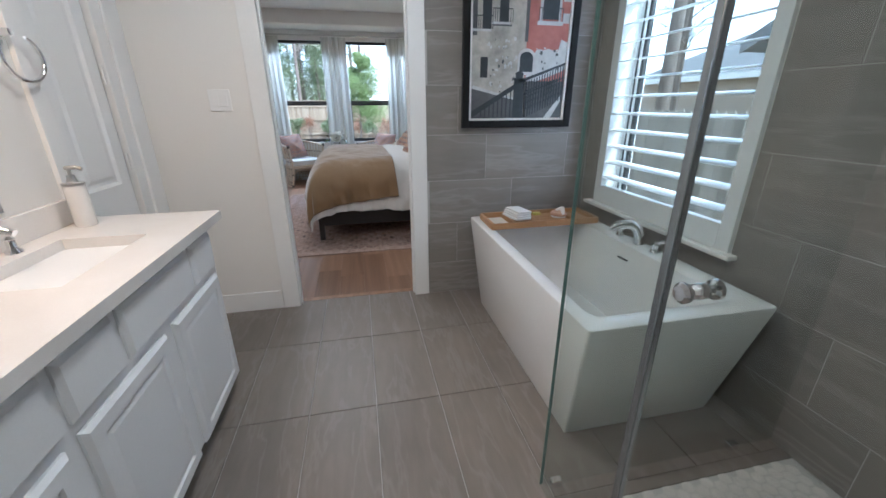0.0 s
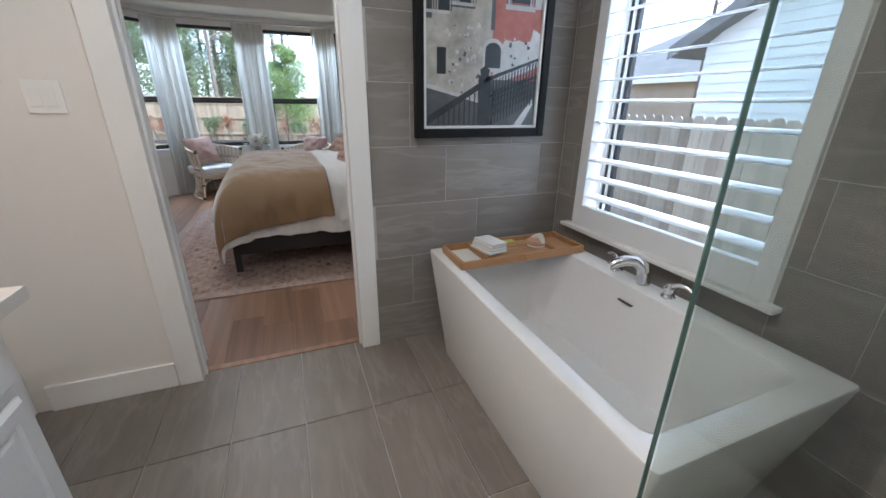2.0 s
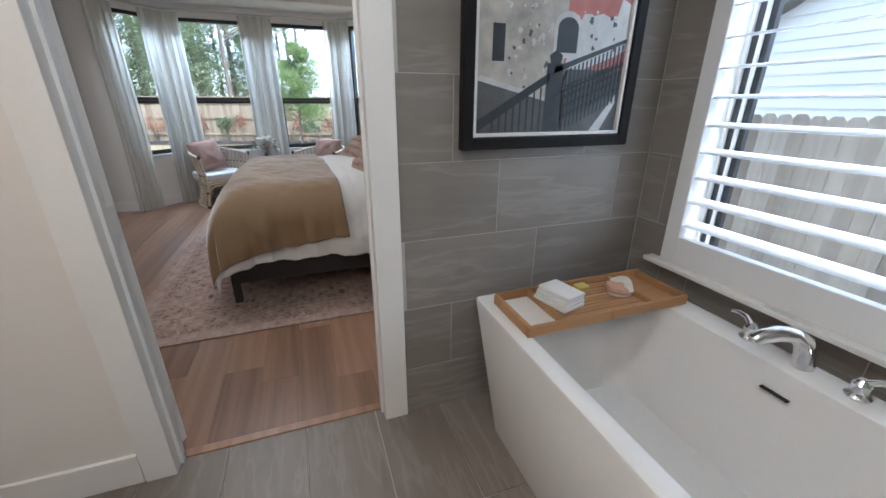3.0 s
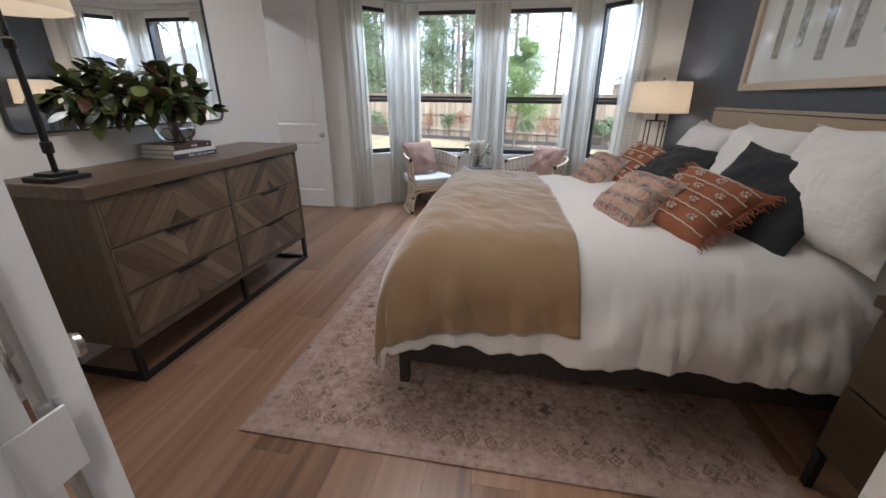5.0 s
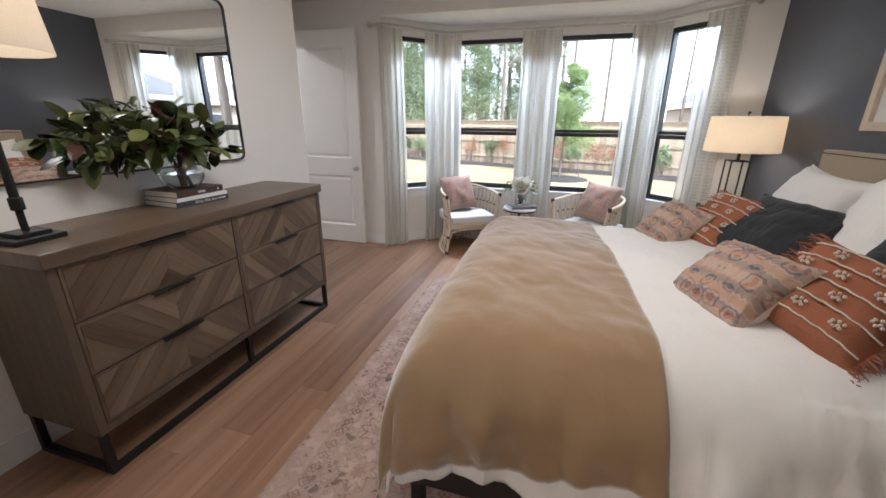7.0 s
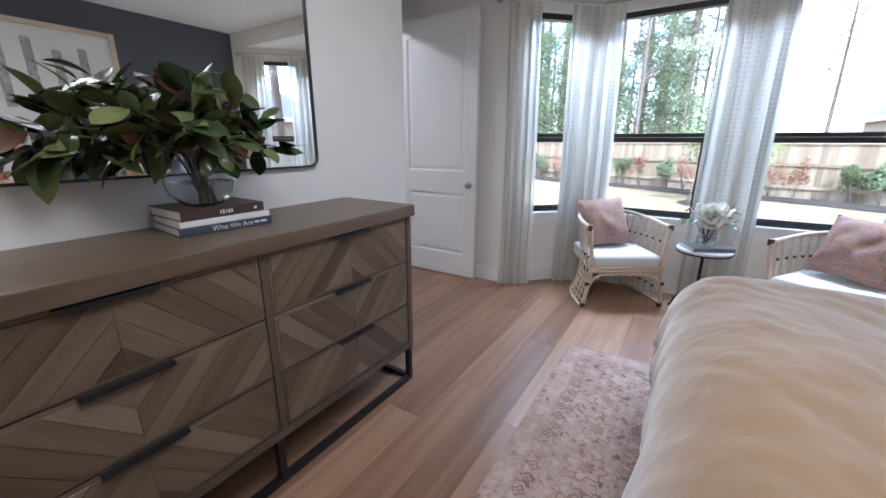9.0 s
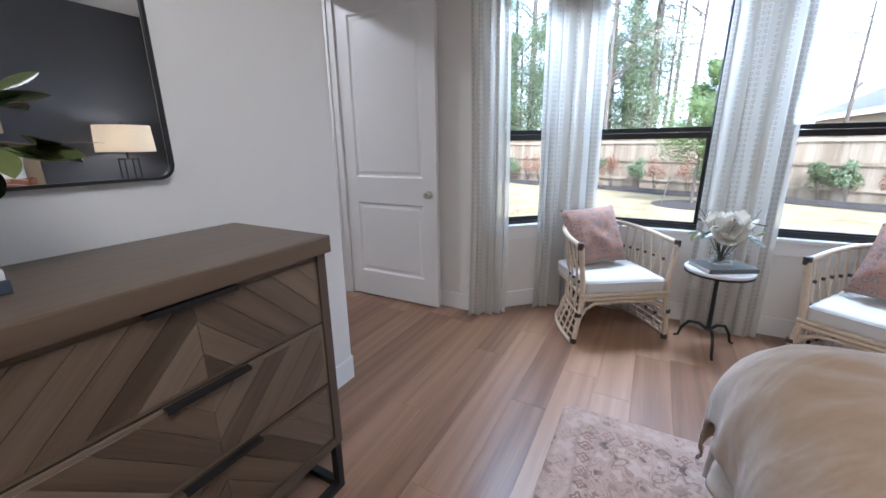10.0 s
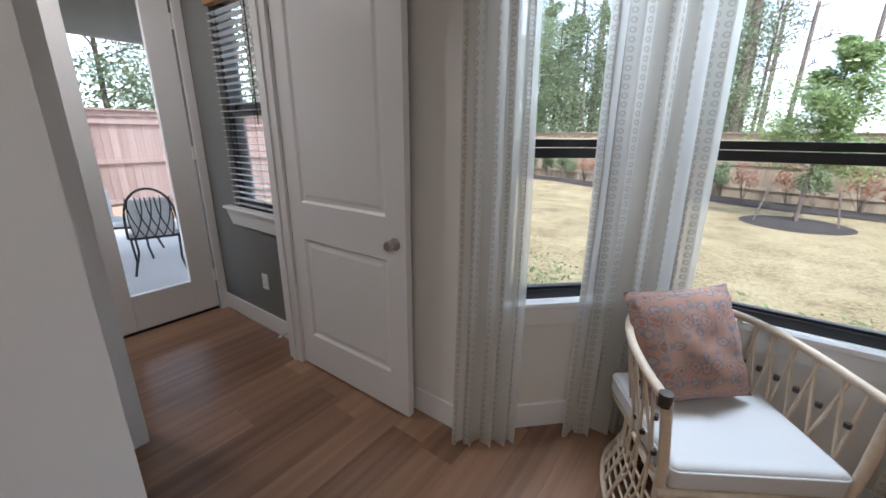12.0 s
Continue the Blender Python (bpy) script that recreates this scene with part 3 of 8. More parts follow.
def cloth(name, colour, weave=900.0, rough=0.9, bump=0.35, stain=3.0, sheen=0.3, spread=0.1, crease=0.0):
    m, n, l, b = tree_of(name)
    v = coords(n, l)
    fine, broad = noisy(n, l, v, weave, 2.0), noisy(n, l, v, stain, 4.0)
    dark = tuple(c * (1 - spread) for c in colour)
    r = ramp(n, [(0.25, dark), (0.75, colour)])
    l.new(maths(n, l, "ADD", maths(n, l, "MULTIPLY", fine, 0.5), maths(n, l, "MULTIPLY", broad, 0.5)), r.inputs[0])
    l.new(r.outputs[0], b.inputs["Base Color"])
    b.inputs["Roughness"].default_value, b.inputs["Sheen Weight"].default_value = rough, sheen
    b.inputs["Specular IOR Level"].default_value = 0.2
    h = maths(n, l, "ADD", maths(n, l, "MULTIPLY", fine, 0.3), noisy(n, l, v, 22.0, 3.0))
    if crease:
        # soft ridges of pulled and slept-on cloth, in two directions
        for stretch, size in (((1.0, 2.2, 1.0), 2.6), ((2.4, 1.0, 1.4), 3.7)):
            rid = maths(n, l, "ABSOLUTE", maths(n, l, "SUBTRACT", noisy(n, l, coords(n, l, stretch), size, 3.0, 0.5, 0.9), 0.5))
            soft = maths(n, l, "SQRT", maths(n, l, "ADD", maths(n, l, "MULTIPLY", rid, rid), 0.0009))
            h = maths(n, l, "SUBTRACT", h, maths(n, l, "MULTIPLY", maths(n, l, "MINIMUM", soft, 0.13), crease))
    bumped(n, l, b, h, bump, 0.004)
    return m


M_TERRY = cloth("towel_white", (0.8, 0.79, 0.77), 500, bump=0.6)
bm = bmesh.new()
for k, (dx, dy, w) in enumerate(((0, 0, 0.13), (0.004, 0.003, 0.126), (0.0, 0.006, 0.12), (0.006, 0.004, 0.112))):
    box(bm, -w / 2 + dx, w / 2 + dx, -0.075 + dy, 0.075 - dy, k * 0.014, k * 0.014 + 0.0135, 0.006, pose(1.02, 2.47, ZT0 + 0.037, 3, 4, 18))
part_towel = tagged(part("washcloth", bm, M_TERRY, None, smooth=True), "white folded terry washcloth on the bamboo tray", "towel")
brush = thing("bath_brush", "round wooden bath brush with pale bristles and strap", "brush")
part("bristles", lathe(bmesh.new(), [(0, 0), (0.048, 0), (0.05, 0.012), (0, 0.012)], 24, (1.33, 2.48, ZT0 + 0.02)), M_TERRY, brush, smooth=True)
M_BEECH = surf("beech_wood", (0.42, 0.24, 0.15), (0.52, 0.33, 0.22), 60, 8, 0.45)
part("back", lathe(bmesh.new(), [(0.052, 0.012), (0.056, 0.02), (0.05, 0.032), (0, 0.036)], 24, (1.33, 2.48, ZT0 + 0.02)), M_BEECH, brush, smooth=True)
part("strap", tube(bmesh.new(), arc((1.33, 2.425, ZT0 + 0.045), (1.33, 2.535, ZT0 + 0.045), (0.02, 0, 0.03)), 0.016, 8, flat=0.15), M_PAPER, brush, "pale cloth hand strap", smooth=True)
M_YEL = surf("soap_yellow", (0.5, 0.43, 0.08), (0.6, 0.52, 0.14), 40, 4, 0.5)
tagged(part("soap_bar", boxed(1.18, 1.235, 2.545, 2.59, ZT0 + 0.0165, ZT0 + 0.033, 0.006, None), M_YEL, None, smooth=True), "small yellow soap bar on the bamboo tray", "soap")


# ---- picture over the tub ----
def flat_poly(bm, pts, y):
    bm.faces.new([bm.verts.new((x, y, z)) for x, z in pts])


pic = thing("picture", "black framed canal house picture hung on grey tile", "picture")
PX0, PX1, PZ0, PZ1 = 0.705, 1.478, 1.212, 2.26
f = bmesh.new()
YP = WY0 - 0.006
for a, b, c, d in ((PX0, PX0 + 0.045, PZ0, PZ1), (PX1 - 0.045, PX1, PZ0, PZ1), (PX0 + 0.045, PX1 - 0.045, PZ0, PZ0 + 0.045), (PX0 + 0.045, PX1 - 0.045, PZ1 - 0.045, PZ1)):
    box(f, a, b, YP - 0.042, YP, c, d, 0.006)
part("frame", f, surf("picture_frame_black", (0.008, 0.008, 0.008), (0.014, 0.013, 0.013), 60, 4, 0.5, 0.6, spec=0.2, bump=0.05), pic)
f = bmesh.new()
i0, i1, j0, j1 = PX0 + 0.047, PX1 - 0.047, PZ0 + 0.047, PZ1 - 0.047
for a, b, c, d in ((i0, i0 + 0.013, j0, j1), (i1 - 0.013, i1, j0, j1), (i0 + 0.013, i1 - 0.013, j0, j0 + 0.013), (i0 + 0.013, i1 - 0.013, j1 - 0.013, j1)):
    box(f, a, b, YP - 0.03, YP - 0.004, c, d, 0.002)
part("liner", f, M_PAPER, pic, "cream inner liner")
i0, i1, j0, j1 = i0 + 0.0135, i1 - 0.0135, j0 + 0.0135, j1 - 0.0135
WI, HI = i1 - i0, j1 - j0


def P(u, v):
    return (i0 + u * WI, j0 + v * HI)


def art_part(name, polys, material, layer):
    bm = bmesh.new()
    for pts in polys:
        flat_poly(bm, [P(*p) for p in pts], YP - 0.016 - 0.0004 * layer)
    return part(name, bm, material, pic)


def rect(u0, u1, v0, v1):
    return [(u0, v0), (u1, v0), (u1, v1), (u0, v1)]


A_STONE = surf("print_plaster", (0.2, 0.19, 0.165), (0.6, 0.56, 0.49), 16, 5, 0.5, bump=0)
A_RED = surf("print_red", (0.3, 0.085, 0.065), (0.46, 0.17, 0.135), 18, 6, 0.5, bump=0)
A_DARK = surf("print_dark", (0.018, 0.022, 0.026), (0.04, 0.046, 0.052), 30, 6, 0.5, bump=0)
A_PALE = surf("print_pale", (0.42, 0.42, 0.42), (0.62, 0.62, 0.61), 30, 10, 0.5, bump=0)
A_WATER = surf("print_shade", (0.05, 0.055, 0.058), (0.12, 0.12, 0.12), 22, 5, 0.5, bump=0)
art_part("print_facade", [rect(0, 0.56, 0, 1)], A_STONE, 0)
art_part("print_red_facade", [rect(0.56, 1, 0.25, 1)], A_RED, 0)
art_part("print_water", [[(0, 0), (0.6, 0), (0.45, 0.14), (0, 0.2)], rect(0.6, 1, 0, 0.25)], A_WATER, 0.7)
blot = [[(0.7 + 0.14 * math.cos(a) * (1 + 0.25 * math.sin(5 * a)), 0.37 + 0.07 * math.sin(a) * (1 + 0.3 * math.cos(4 * a))) for a in (2 * math.pi * k / 18 for k in range(18))],
        rect(0.66, 0.93, 0.605, 0.63), rect(0.18, 0.38, 0.6, 0.615), rect(0, 0.19, 0.555, 0.57), [(0, 0.2), (0.02, 0.22), (0.45, 0.14), (0.45, 0.125)], [(0.8, 0.0), (0.88, 0.0), (0.98, 0.12), (0.98, 0.16)]]
blot += [rect(0.92, 1.0, 0.75, 0.81), rect(0.92, 1.0, 0.62, 0.68), rect(0.94, 1.0, 0.88, 0.93), rect(0.68, 0.71, 0.62, 1.0), rect(0.88, 0.905, 0.62, 1.0), [(0.56, 0.25), (0.7, 0.25), (0.9, 0.3), (1.0, 0.33), (1.0, 0.5), (0.93, 0.52), (0.9, 0.44), (0.8, 0.46), (0.68, 0.44), (0.62, 0.38)]]
for pts in blot:
    art_part("print_pale_patch", [pts], A_PALE, 1 + 0.06 * blot.index(pts))


def arch(u0, u1, v0, v1):
    r = (u1 - u0) / 2
    return [(u0, v0), (u1, v0)] + [(u0 + r + r * math.cos(a), v1 + r * 0.55 * math.sin(a)) for a in (math.pi * k / 8 for k in range(9))]


art_part("print_arch_surround", [arch(0.48, 0.66, 0.29, 0.41)], A_PALE, 2)
for pts in [arch(0.5, 0.64, 0.31, 0.4), rect(0.09, 0.165, 0.27, 0.4), rect(0.71, 0.88, 0.64, 1.0), arch(0.27, 0.36, 0.615, 0.78), arch(0.1, 0.19, 0.57, 0.75), arch(0.12, 0.34, 0.88, 0.95)]:
    art_part("print_window", [pts], A_DARK, 3)
# balconies and the bridge with its balusters
bars = []
for u0, u1, v0 in ((0.02, 0.2, 0.57), (0.2, 0.4, 0.615), (0.67, 0.92, 0.63)):
    bars += [rect(u0, u1, v0 + 0.075, v0 + 0.081)] + [rect(u0 + k * (u1 - u0) / 9, u0 + k * (u1 - u0) / 9 + 0.006, v0, v0 + 0.078) for k in range(10)]
bars += [[(0, 0.0), (0.47, 0.2), (0.47, 0.235), (0, 0.045)], [(0.5, 0.23), (1, 0.36), (1, 0.375), (0.5, 0.255)], [(0.5, 0.14), (1, 0.27), (1, 0.28), (0.5, 0.15)], rect(0.45, 0.56, 0, 0.27), [(0.47, 0.27), (0.54, 0.27), (0.55, 0.3), (0.505, 0.32), (0.46, 0.3)]]
for k in range(15):
    u = 0.58 + k * 0.028
    bars.append([(u, 0.0 + 0.13 * k / 15), (u + 0.013, 0.005 + 0.13 * k / 15), (u + 0.013, 0.25 + 0.0075 * k), (u, 0.245 + 0.0075 * k)])
for k in range(8):
    u = 0.1 + k * 0.045
    bars.append(rect(u, u + 0.012, 0.0, 0.05 + 0.018 * k))
for k in range(13):
    # scrolled panels of the bridge rail, and its shadow strip
    u, v = 0.585 + k * 0.032, 0.045 + 0.0095 * k
    h = 0.15 - 0.002 * k
    bars += [rect(u, u + 0.022, v + f_ * h, v + f_ * h + 0.012) for f_ in (0.1, 0.38, 0.62, 0.9)]
    bars.append([(u + 0.004, v), (u + 0.01, v), (u + 0.022, v + h), (u + 0.016, v + h)])
art_part("print_ironwork", bars, A_DARK, 4)["kind"] = "stuff"
rng = random.Random(8)
chips, flakes = [], []
for k in range(70):
    # flaked plaster over the wall's lower storey
    u, v = (rng.uniform(0.17, 0.46), rng.uniform(0.13, 0.52)) if k < 46 else (rng.uniform(0.66, 0.95), rng.uniform(0.33, 0.47))
    r = rng.uniform(0.004, 0.02)
    pts = [(u + r * rng.uniform(0.4, 1.2) * math.cos(a), v + 0.8 * r * rng.uniform(0.4, 1.2) * math.sin(a)) for a in (2 * math.pi * q / 9 for q in range(9))]
    (chips if k % 3 == 0 else flakes).append(pts)
art_part("print_chips", chips, A_WATER, 2.5)["kind"] = "stuff"
art_part("print_flakes", flakes, A_PALE, 2.3)["kind"] = "stuff"
art_part("print_shadow", [rect(0.0, 0.05, 0.53, 1.0), rect(0.54, 0.575, 0.5, 1.0), rect(0.2, 0.4, 0.59, 0.6)], A_WATER, 0.9)

# ---- bathroom window with shutters ----
w5 = thing("window_5", "white framed bathroom window behind plantation shutters", "window")
w5["kind"] = "structure"
bm = bmesh.new()
for a, b, c, d in ((1.53, 1.57, 0.72, 2.2), (2.505, 2.52, 0.72, 2.2), (2.462, 2.474, 0.77, 2.15), (1.57, 2.505, 0.72, 0.77), (1.57, 2.505, 2.15, 2.2)):
    box(bm, XB + 0.09, XB + 0.15, a, b, c, d, 0.003)
part("window_frame", bm, M_TRIM, w5)
for a, b in ((2.438, 2.461), (2.475, 2.504)):
    part("window_stile", boxed(XB + 0.1, XB + 0.125, a, b, 0.77, 2.15, 0.002), M_BLACK, w5, "dark window stile")
p = part("pane", boxed(XB + 0.11, XB + 0.114, 1.56, 2.44, 0.76, 2.16), M_PANE, w5)
p.visible_shadow = False
M_SHUT = surf("shutter_paint_white", (0.78, 0.79, 0.8), (0.83, 0.84, 0.85), 120, 2, 0.3, 0.38, bump=0.03)
sh = thing("shutter", "white plantation shutter with tilted open louvres", "shutter")
bm = bmesh.new()
for a, b, c, d in ((1.492, 1.562, 0.712, 2.25), (2.515, 2.585, 0.712, 2.25), (1.562, 2.515, 0.712, 0.835), (1.562, 2.515, 2.12, 2.25)):
    box(bm, XB - 0.022, XB + 0.02, a, b, c, d, 0.004)
part("shutter_frame", bm, M_SHUT, sh)
for k in range(12):
    z = 0.895 + 0.102 * k
    bm = bmesh.new()
    prof = [(math.cos(a) * 0.043, math.sin(a) * 0.0055) for a in (2 * math.pi * i / 14 for i in range(14))]
    a0 = [bm.verts.new((x, 1.57, y)) for x, y in prof]
    a1 = [bm.verts.new((x, 2.506, y)) for x, y in prof]
    for i in range(14):
        bm.faces.new((a0[i], a0[(i + 1) % 14], a1[(i + 1) % 14], a1[i]))
    bm.faces.new(a0[::-1])
    bm.faces.new(a1)
    bm.transform(pose(XB + 0.012, 0, z, 0, -9, 0))
    part("louvre", bm, M_SHUT, sh, smooth=True)
bm = boxed(XB - 0.062, XB + 0.0, 1.451, 2.64, 0.69, 0.712, 0.006)
setting("window_sill", bm, M_TRIM, "white painted bathroom window sill", category="window sill")

# ---- shower ----
GX, GY = 0.602, 1.092


def shower_pane(name, x0, x1, y0, y1, label):
    t = thing(name, label, "shower glass", "frameless shower glass")
    g = part("pane", boxed(x0, x1, y0, y1, 0.012, 2.15, 0.001), M_SHOWER, t)
    g.visible_shadow = False
    return t


sp = shower_pane("shower_screen", GX + 0.01, XB - 0.009, GY - 0.005, GY + 0.005, "clear frameless shower panel beside the bathtub")
M_EDGE = surf("glass_edge_green", (0.12, 0.2, 0.18), (0.2, 0.3, 0.27), 50, 5, 0.12, bump=0)
for x in (0.66, 1.46):
    part("clip", boxed(x - 0.022, x + 0.022, GY - 0.014, GY + 0.014, 0.0, 0.03, 0.004), M_CHROME, sp, "small chrome glass clip")
sr = shower_pane("shower_screen", GX - 0.005, GX + 0.005, 0.752, GY + 0.005, "narrow clear shower return panel")
part("polished_edge", boxed(GX - 0.0055, GX + 0.0055, GY + 0.0052, GY + 0.0072, 0.012, 2.15), M_EDGE, sr, "green polished glass edge")
sd = shower_pane("shower_door", GX - 0.005, GX + 0.005, -0.05, 0.722, "clear frameless shower door with a chrome knob")
part("seal_strip", boxed(GX - 0.009, GX + 0.009, 0.73, 0.75, 0.012, 2.15, 0.003), surf("seal_metal_grey", (0.3, 0.33, 0.35), (0.4, 0.43, 0.45), 60, 3, 0.22, 0.3, metal=0.85, bump=0), sd, "grey metal seal strip")
prof = [(0, -0.062), (0.016, -0.061), (0.023, -0.052), (0.022, -0.04), (0.012, -0.034), (0.0105, -0.024), (0.016, -0.018), (0.018, -0.006), (0.018, 0.006), (0.016, 0.018), (0.0105, 0.024), (0.012, 0.034), (0.022, 0.04), (0.023, 0.052), (0.016, 0.061), (0, 0.062)]
part("knob", lathe(bmesh.new(), [(r * 0.85, z * 0.72) for r, z in prof], 24, m=pose(GX, 0.66, 1.043, 0, 90, 0)), M_CHROME, sd, "chrome double knob", smooth=True)
setting("shower_floor_edge", boxed(0.5, XB, 1.0, 1.047, -0.02, 0.002, 0.002), M_FTILE, "taupe tile edge of the shower floor", category="floor")
M_HEX = surf("hex_marble", (0.5, 0.47, 0.43), (0.68, 0.65, 0.6), 30, 3, 0.3, 0.4, bump=0.05)
bm = bmesh.new()
s = 0.028
for i in range(30):
    for j in range(34):
        cx, cy = 0.56 + i * s * 1.5 + 0.0, 0.98 - j * s * 1.74 - (s * 0.87 if i % 2 else 0)
        if cx < 1.65:
            hexa = [bm.verts.new((cx + (s - 0.0025) * math.cos(a), cy + (s - 0.0025) * math.sin(a), -0.0015)) for a in (math.pi * k / 3 for k in range(6))]
            bm.faces.new(hexa)
ob = part("hex_tiles", bm, M_HEX, FLOOR_BATH, "pale hexagon marble shower tiles", kind="stuff")

# ---- vanity ----
VX, VY0, VY1 = -0.655, -1.2, 2.045
van = thing("vanity_cabinet", "white painted vanity cabinet with raised panel fronts", "cabinet")
bm = bmesh.new()
box(bm, XL + 0.002, VX - 0.02, VY0, VY1 - 0.06, 0.085, 0.86)
box(bm, XL + 0.002, VX - 0.09, VY0, VY1 - 0.09, 0.0, 0.085)
part("carcass", bm, M_CAB, van)


def front_panel(name, y0, y1, z0, z1, raised):
    """Drawer or door front: a slab with a bevelled edge, and for a door a sunk panel."""
    bm = bmesh.new()
    x = VX - 0.0195
    lo, hi = [(x, y0, z0), (x, y1, z0), (x, y1, z1), (x, y0, z1)], []
    def ring(d, dx):
        return [(x + dx, y0 + d, z0 + d), (x + dx, y1 - d, z0 + d), (x + dx, y1 - d, z1 - d), (x + dx, y0 + d, z1 - d)]
    loops = [ring(0, 0), ring(0, 0.008), ring(0.012, 0.019)]
    if raised:
        loops += [ring(0.05, 0.019), ring(0.056, 0.011), ring(0.064, 0.011), ring(0.08, 0.015)]
    loft(bm, loops, True, True)
    return part(name, bm, M_CAB, van)


for a, b in ((1.745, 1.955), (1.25, 1.715), (1.0, 1.215), (0.75, 0.965), (0.25, 0.72)):
    front_panel("drawer_front", a, b, 0.67, 0.832, False)
for a, b in ((1.5, 1.95), (1.005, 1.44), (0.52, 0.955), (0.05, 0.48)):
    front_panel("door_front", a, b, 0.085, 0.635, True)
ct = thing("countertop", "pale quartz vanity countertop with a square edge", "countertop")
SX0, SX1, SY0, SY1 = -1.07, -0.79, 1.28, 1.745
bm = bmesh.new()
for a, b, c, d in ((XL + 0.002, SX0, VY0, VY1 + 0.03), (SX1, VX + 0.022, VY0, VY1 + 0.03), (SX0, SX1, VY0, SY0), (SX0, SX1, SY1, VY1 + 0.03)):
    box(bm, a, b, c, d, 0.861, 0.9)
bmesh.ops.remove_doubles(bm, verts=bm.verts, dist=0.0005)
part("slab", bm, M_QUARTZ, ct)
part("backsplash", boxed(XL + 0.002, XL + 0.02, VY0, VY1 + 0.03, 0.9005, 1.0, 0.003), M_QUARTZ, ct)
sink = thing("sink", "white undermount rectangular sink basin", "sink")
M_PORC = surf("porcelain", (0.76, 0.73, 0.69), (0.8, 0.77, 0.73), 30, 2, 0.1, bump=0)
bm = loft(bmesh.new(), [rounded_loop(SX0 - 0.012, SX1 + 0.012, SY0 - 0.012, SY1 + 0.012, 0.03, 0.8605), rounded_loop(SX0 - 0.003, SX1 + 0.003, SY0 - 0.003, SY1 + 0.003, 0.03, 0.8605), rounded_loop(SX0 + 0.01, SX1 - 0.01, SY0 + 0.01, SY1 - 0.01, 0.04, 0.8),
                        rounded_loop(SX0 + 0.03, SX1 - 0.03, SY0 + 0.03, SY1 - 0.03, 0.05, 0.765), rounded_loop(SX0 + 0.09, SX1 - 0.09, SY0 + 0.12, SY1 - 0.12, 0.04, 0.757)], False, True)
part("basin", bm, M_PORC, sink, smooth=True)
part("drain", lathe(bmesh.new(), [(0, 0.7615), (0.02, 0.7615), (0.024, 0.758)], 18, (-0.93, 1.51, 0)), M_CHROME, sink, "chrome drain", smooth=True)
vf = thing("vanity_faucet", "chrome vanity faucet behind the sink", "faucet")
part("spout", tube(bmesh.new(), [(-1.12, 1.51, 0.9), (-1.12, 1.51, 0.98), (-1.1, 1.51, 1.01), (-1.06, 1.51, 1.012), (-1.02, 1.51, 0.995)], 0.016, 12, 0.011), M_CHROME, vf, smooth=True)
for yy in (1.41, 1.61):
    part("handle", lathe(bmesh.new(), [(0, 0), (0.024, 0), (0.024, 0.008), (0.014, 0.02), (0.012, 0.045), (0.018, 0.05), (0.006, 0.06), (0, 0.06)], 18, (-1.12, yy, 0.9)), M_CHROME, vf, smooth=True)
soap = thing("soap_dispenser", "white ceramic soap dispenser with a chrome pump", "soap dispenser")
part("bottle", lathe(bmesh.new(), [(0, 0), (0.034, 0), (0.036, 0.004), (0.036, 0.165), (0, 0.165)], 28, (-1.09, 1.93, 0.9)), M_PORC, soap, smooth=True)
part("collar", lathe(bmesh.new(), [(0.037, 0.165), (0.037, 0.175), (0.02, 0.177), (0.014, 0.19), (0.013, 0.205), (0.006, 0.207), (0.006, 0.23), (0, 0.23)], 24, (-1.09, 1.93, 0.9)), M_NICKEL, soap, "metal collar", smooth=True)
part("nozzle", tube(bmesh.new(), [(-1.1, 1.93, 1.132), (-1.06, 1.93, 1.134), (-1.045, 1.93, 1.126)], 0.008, 10), M_NICKEL, soap, smooth=True)
ring = thing("towel_ring", "chrome towel ring on the white wall", "towel ring")
part("mount", lathe(bmesh.new(), [(0, 0), (0.027, 0), (0.027, 0.008), (0.014, 0.016), (0.012, 0.05), (0, 0.052)], 20, m=pose(XL, 1.945, 1.6, 0, 90, 0)), M_CHROME, ring, smooth=True)
part("ring", tube(bmesh.new(), [(-1.132 + 0.012 * math.sin(a), 1.965 + 0.078 * math.sin(a), 1.52 + 0.078 * math.cos(a)) for a in (2 * math.pi * k / 28 for k in range(2, 25))], 0.0075, 10), M_CHROME, ring, smooth=True)
vm = thing("vanity_mirror", "frameless wall mirror above the vanity", "mirror")
part("mirror_glass", boxed(XL + 0.001, XL + 0.007, -0.9, 1.7, 1.02, 2.0), M_MIRROR, vm)


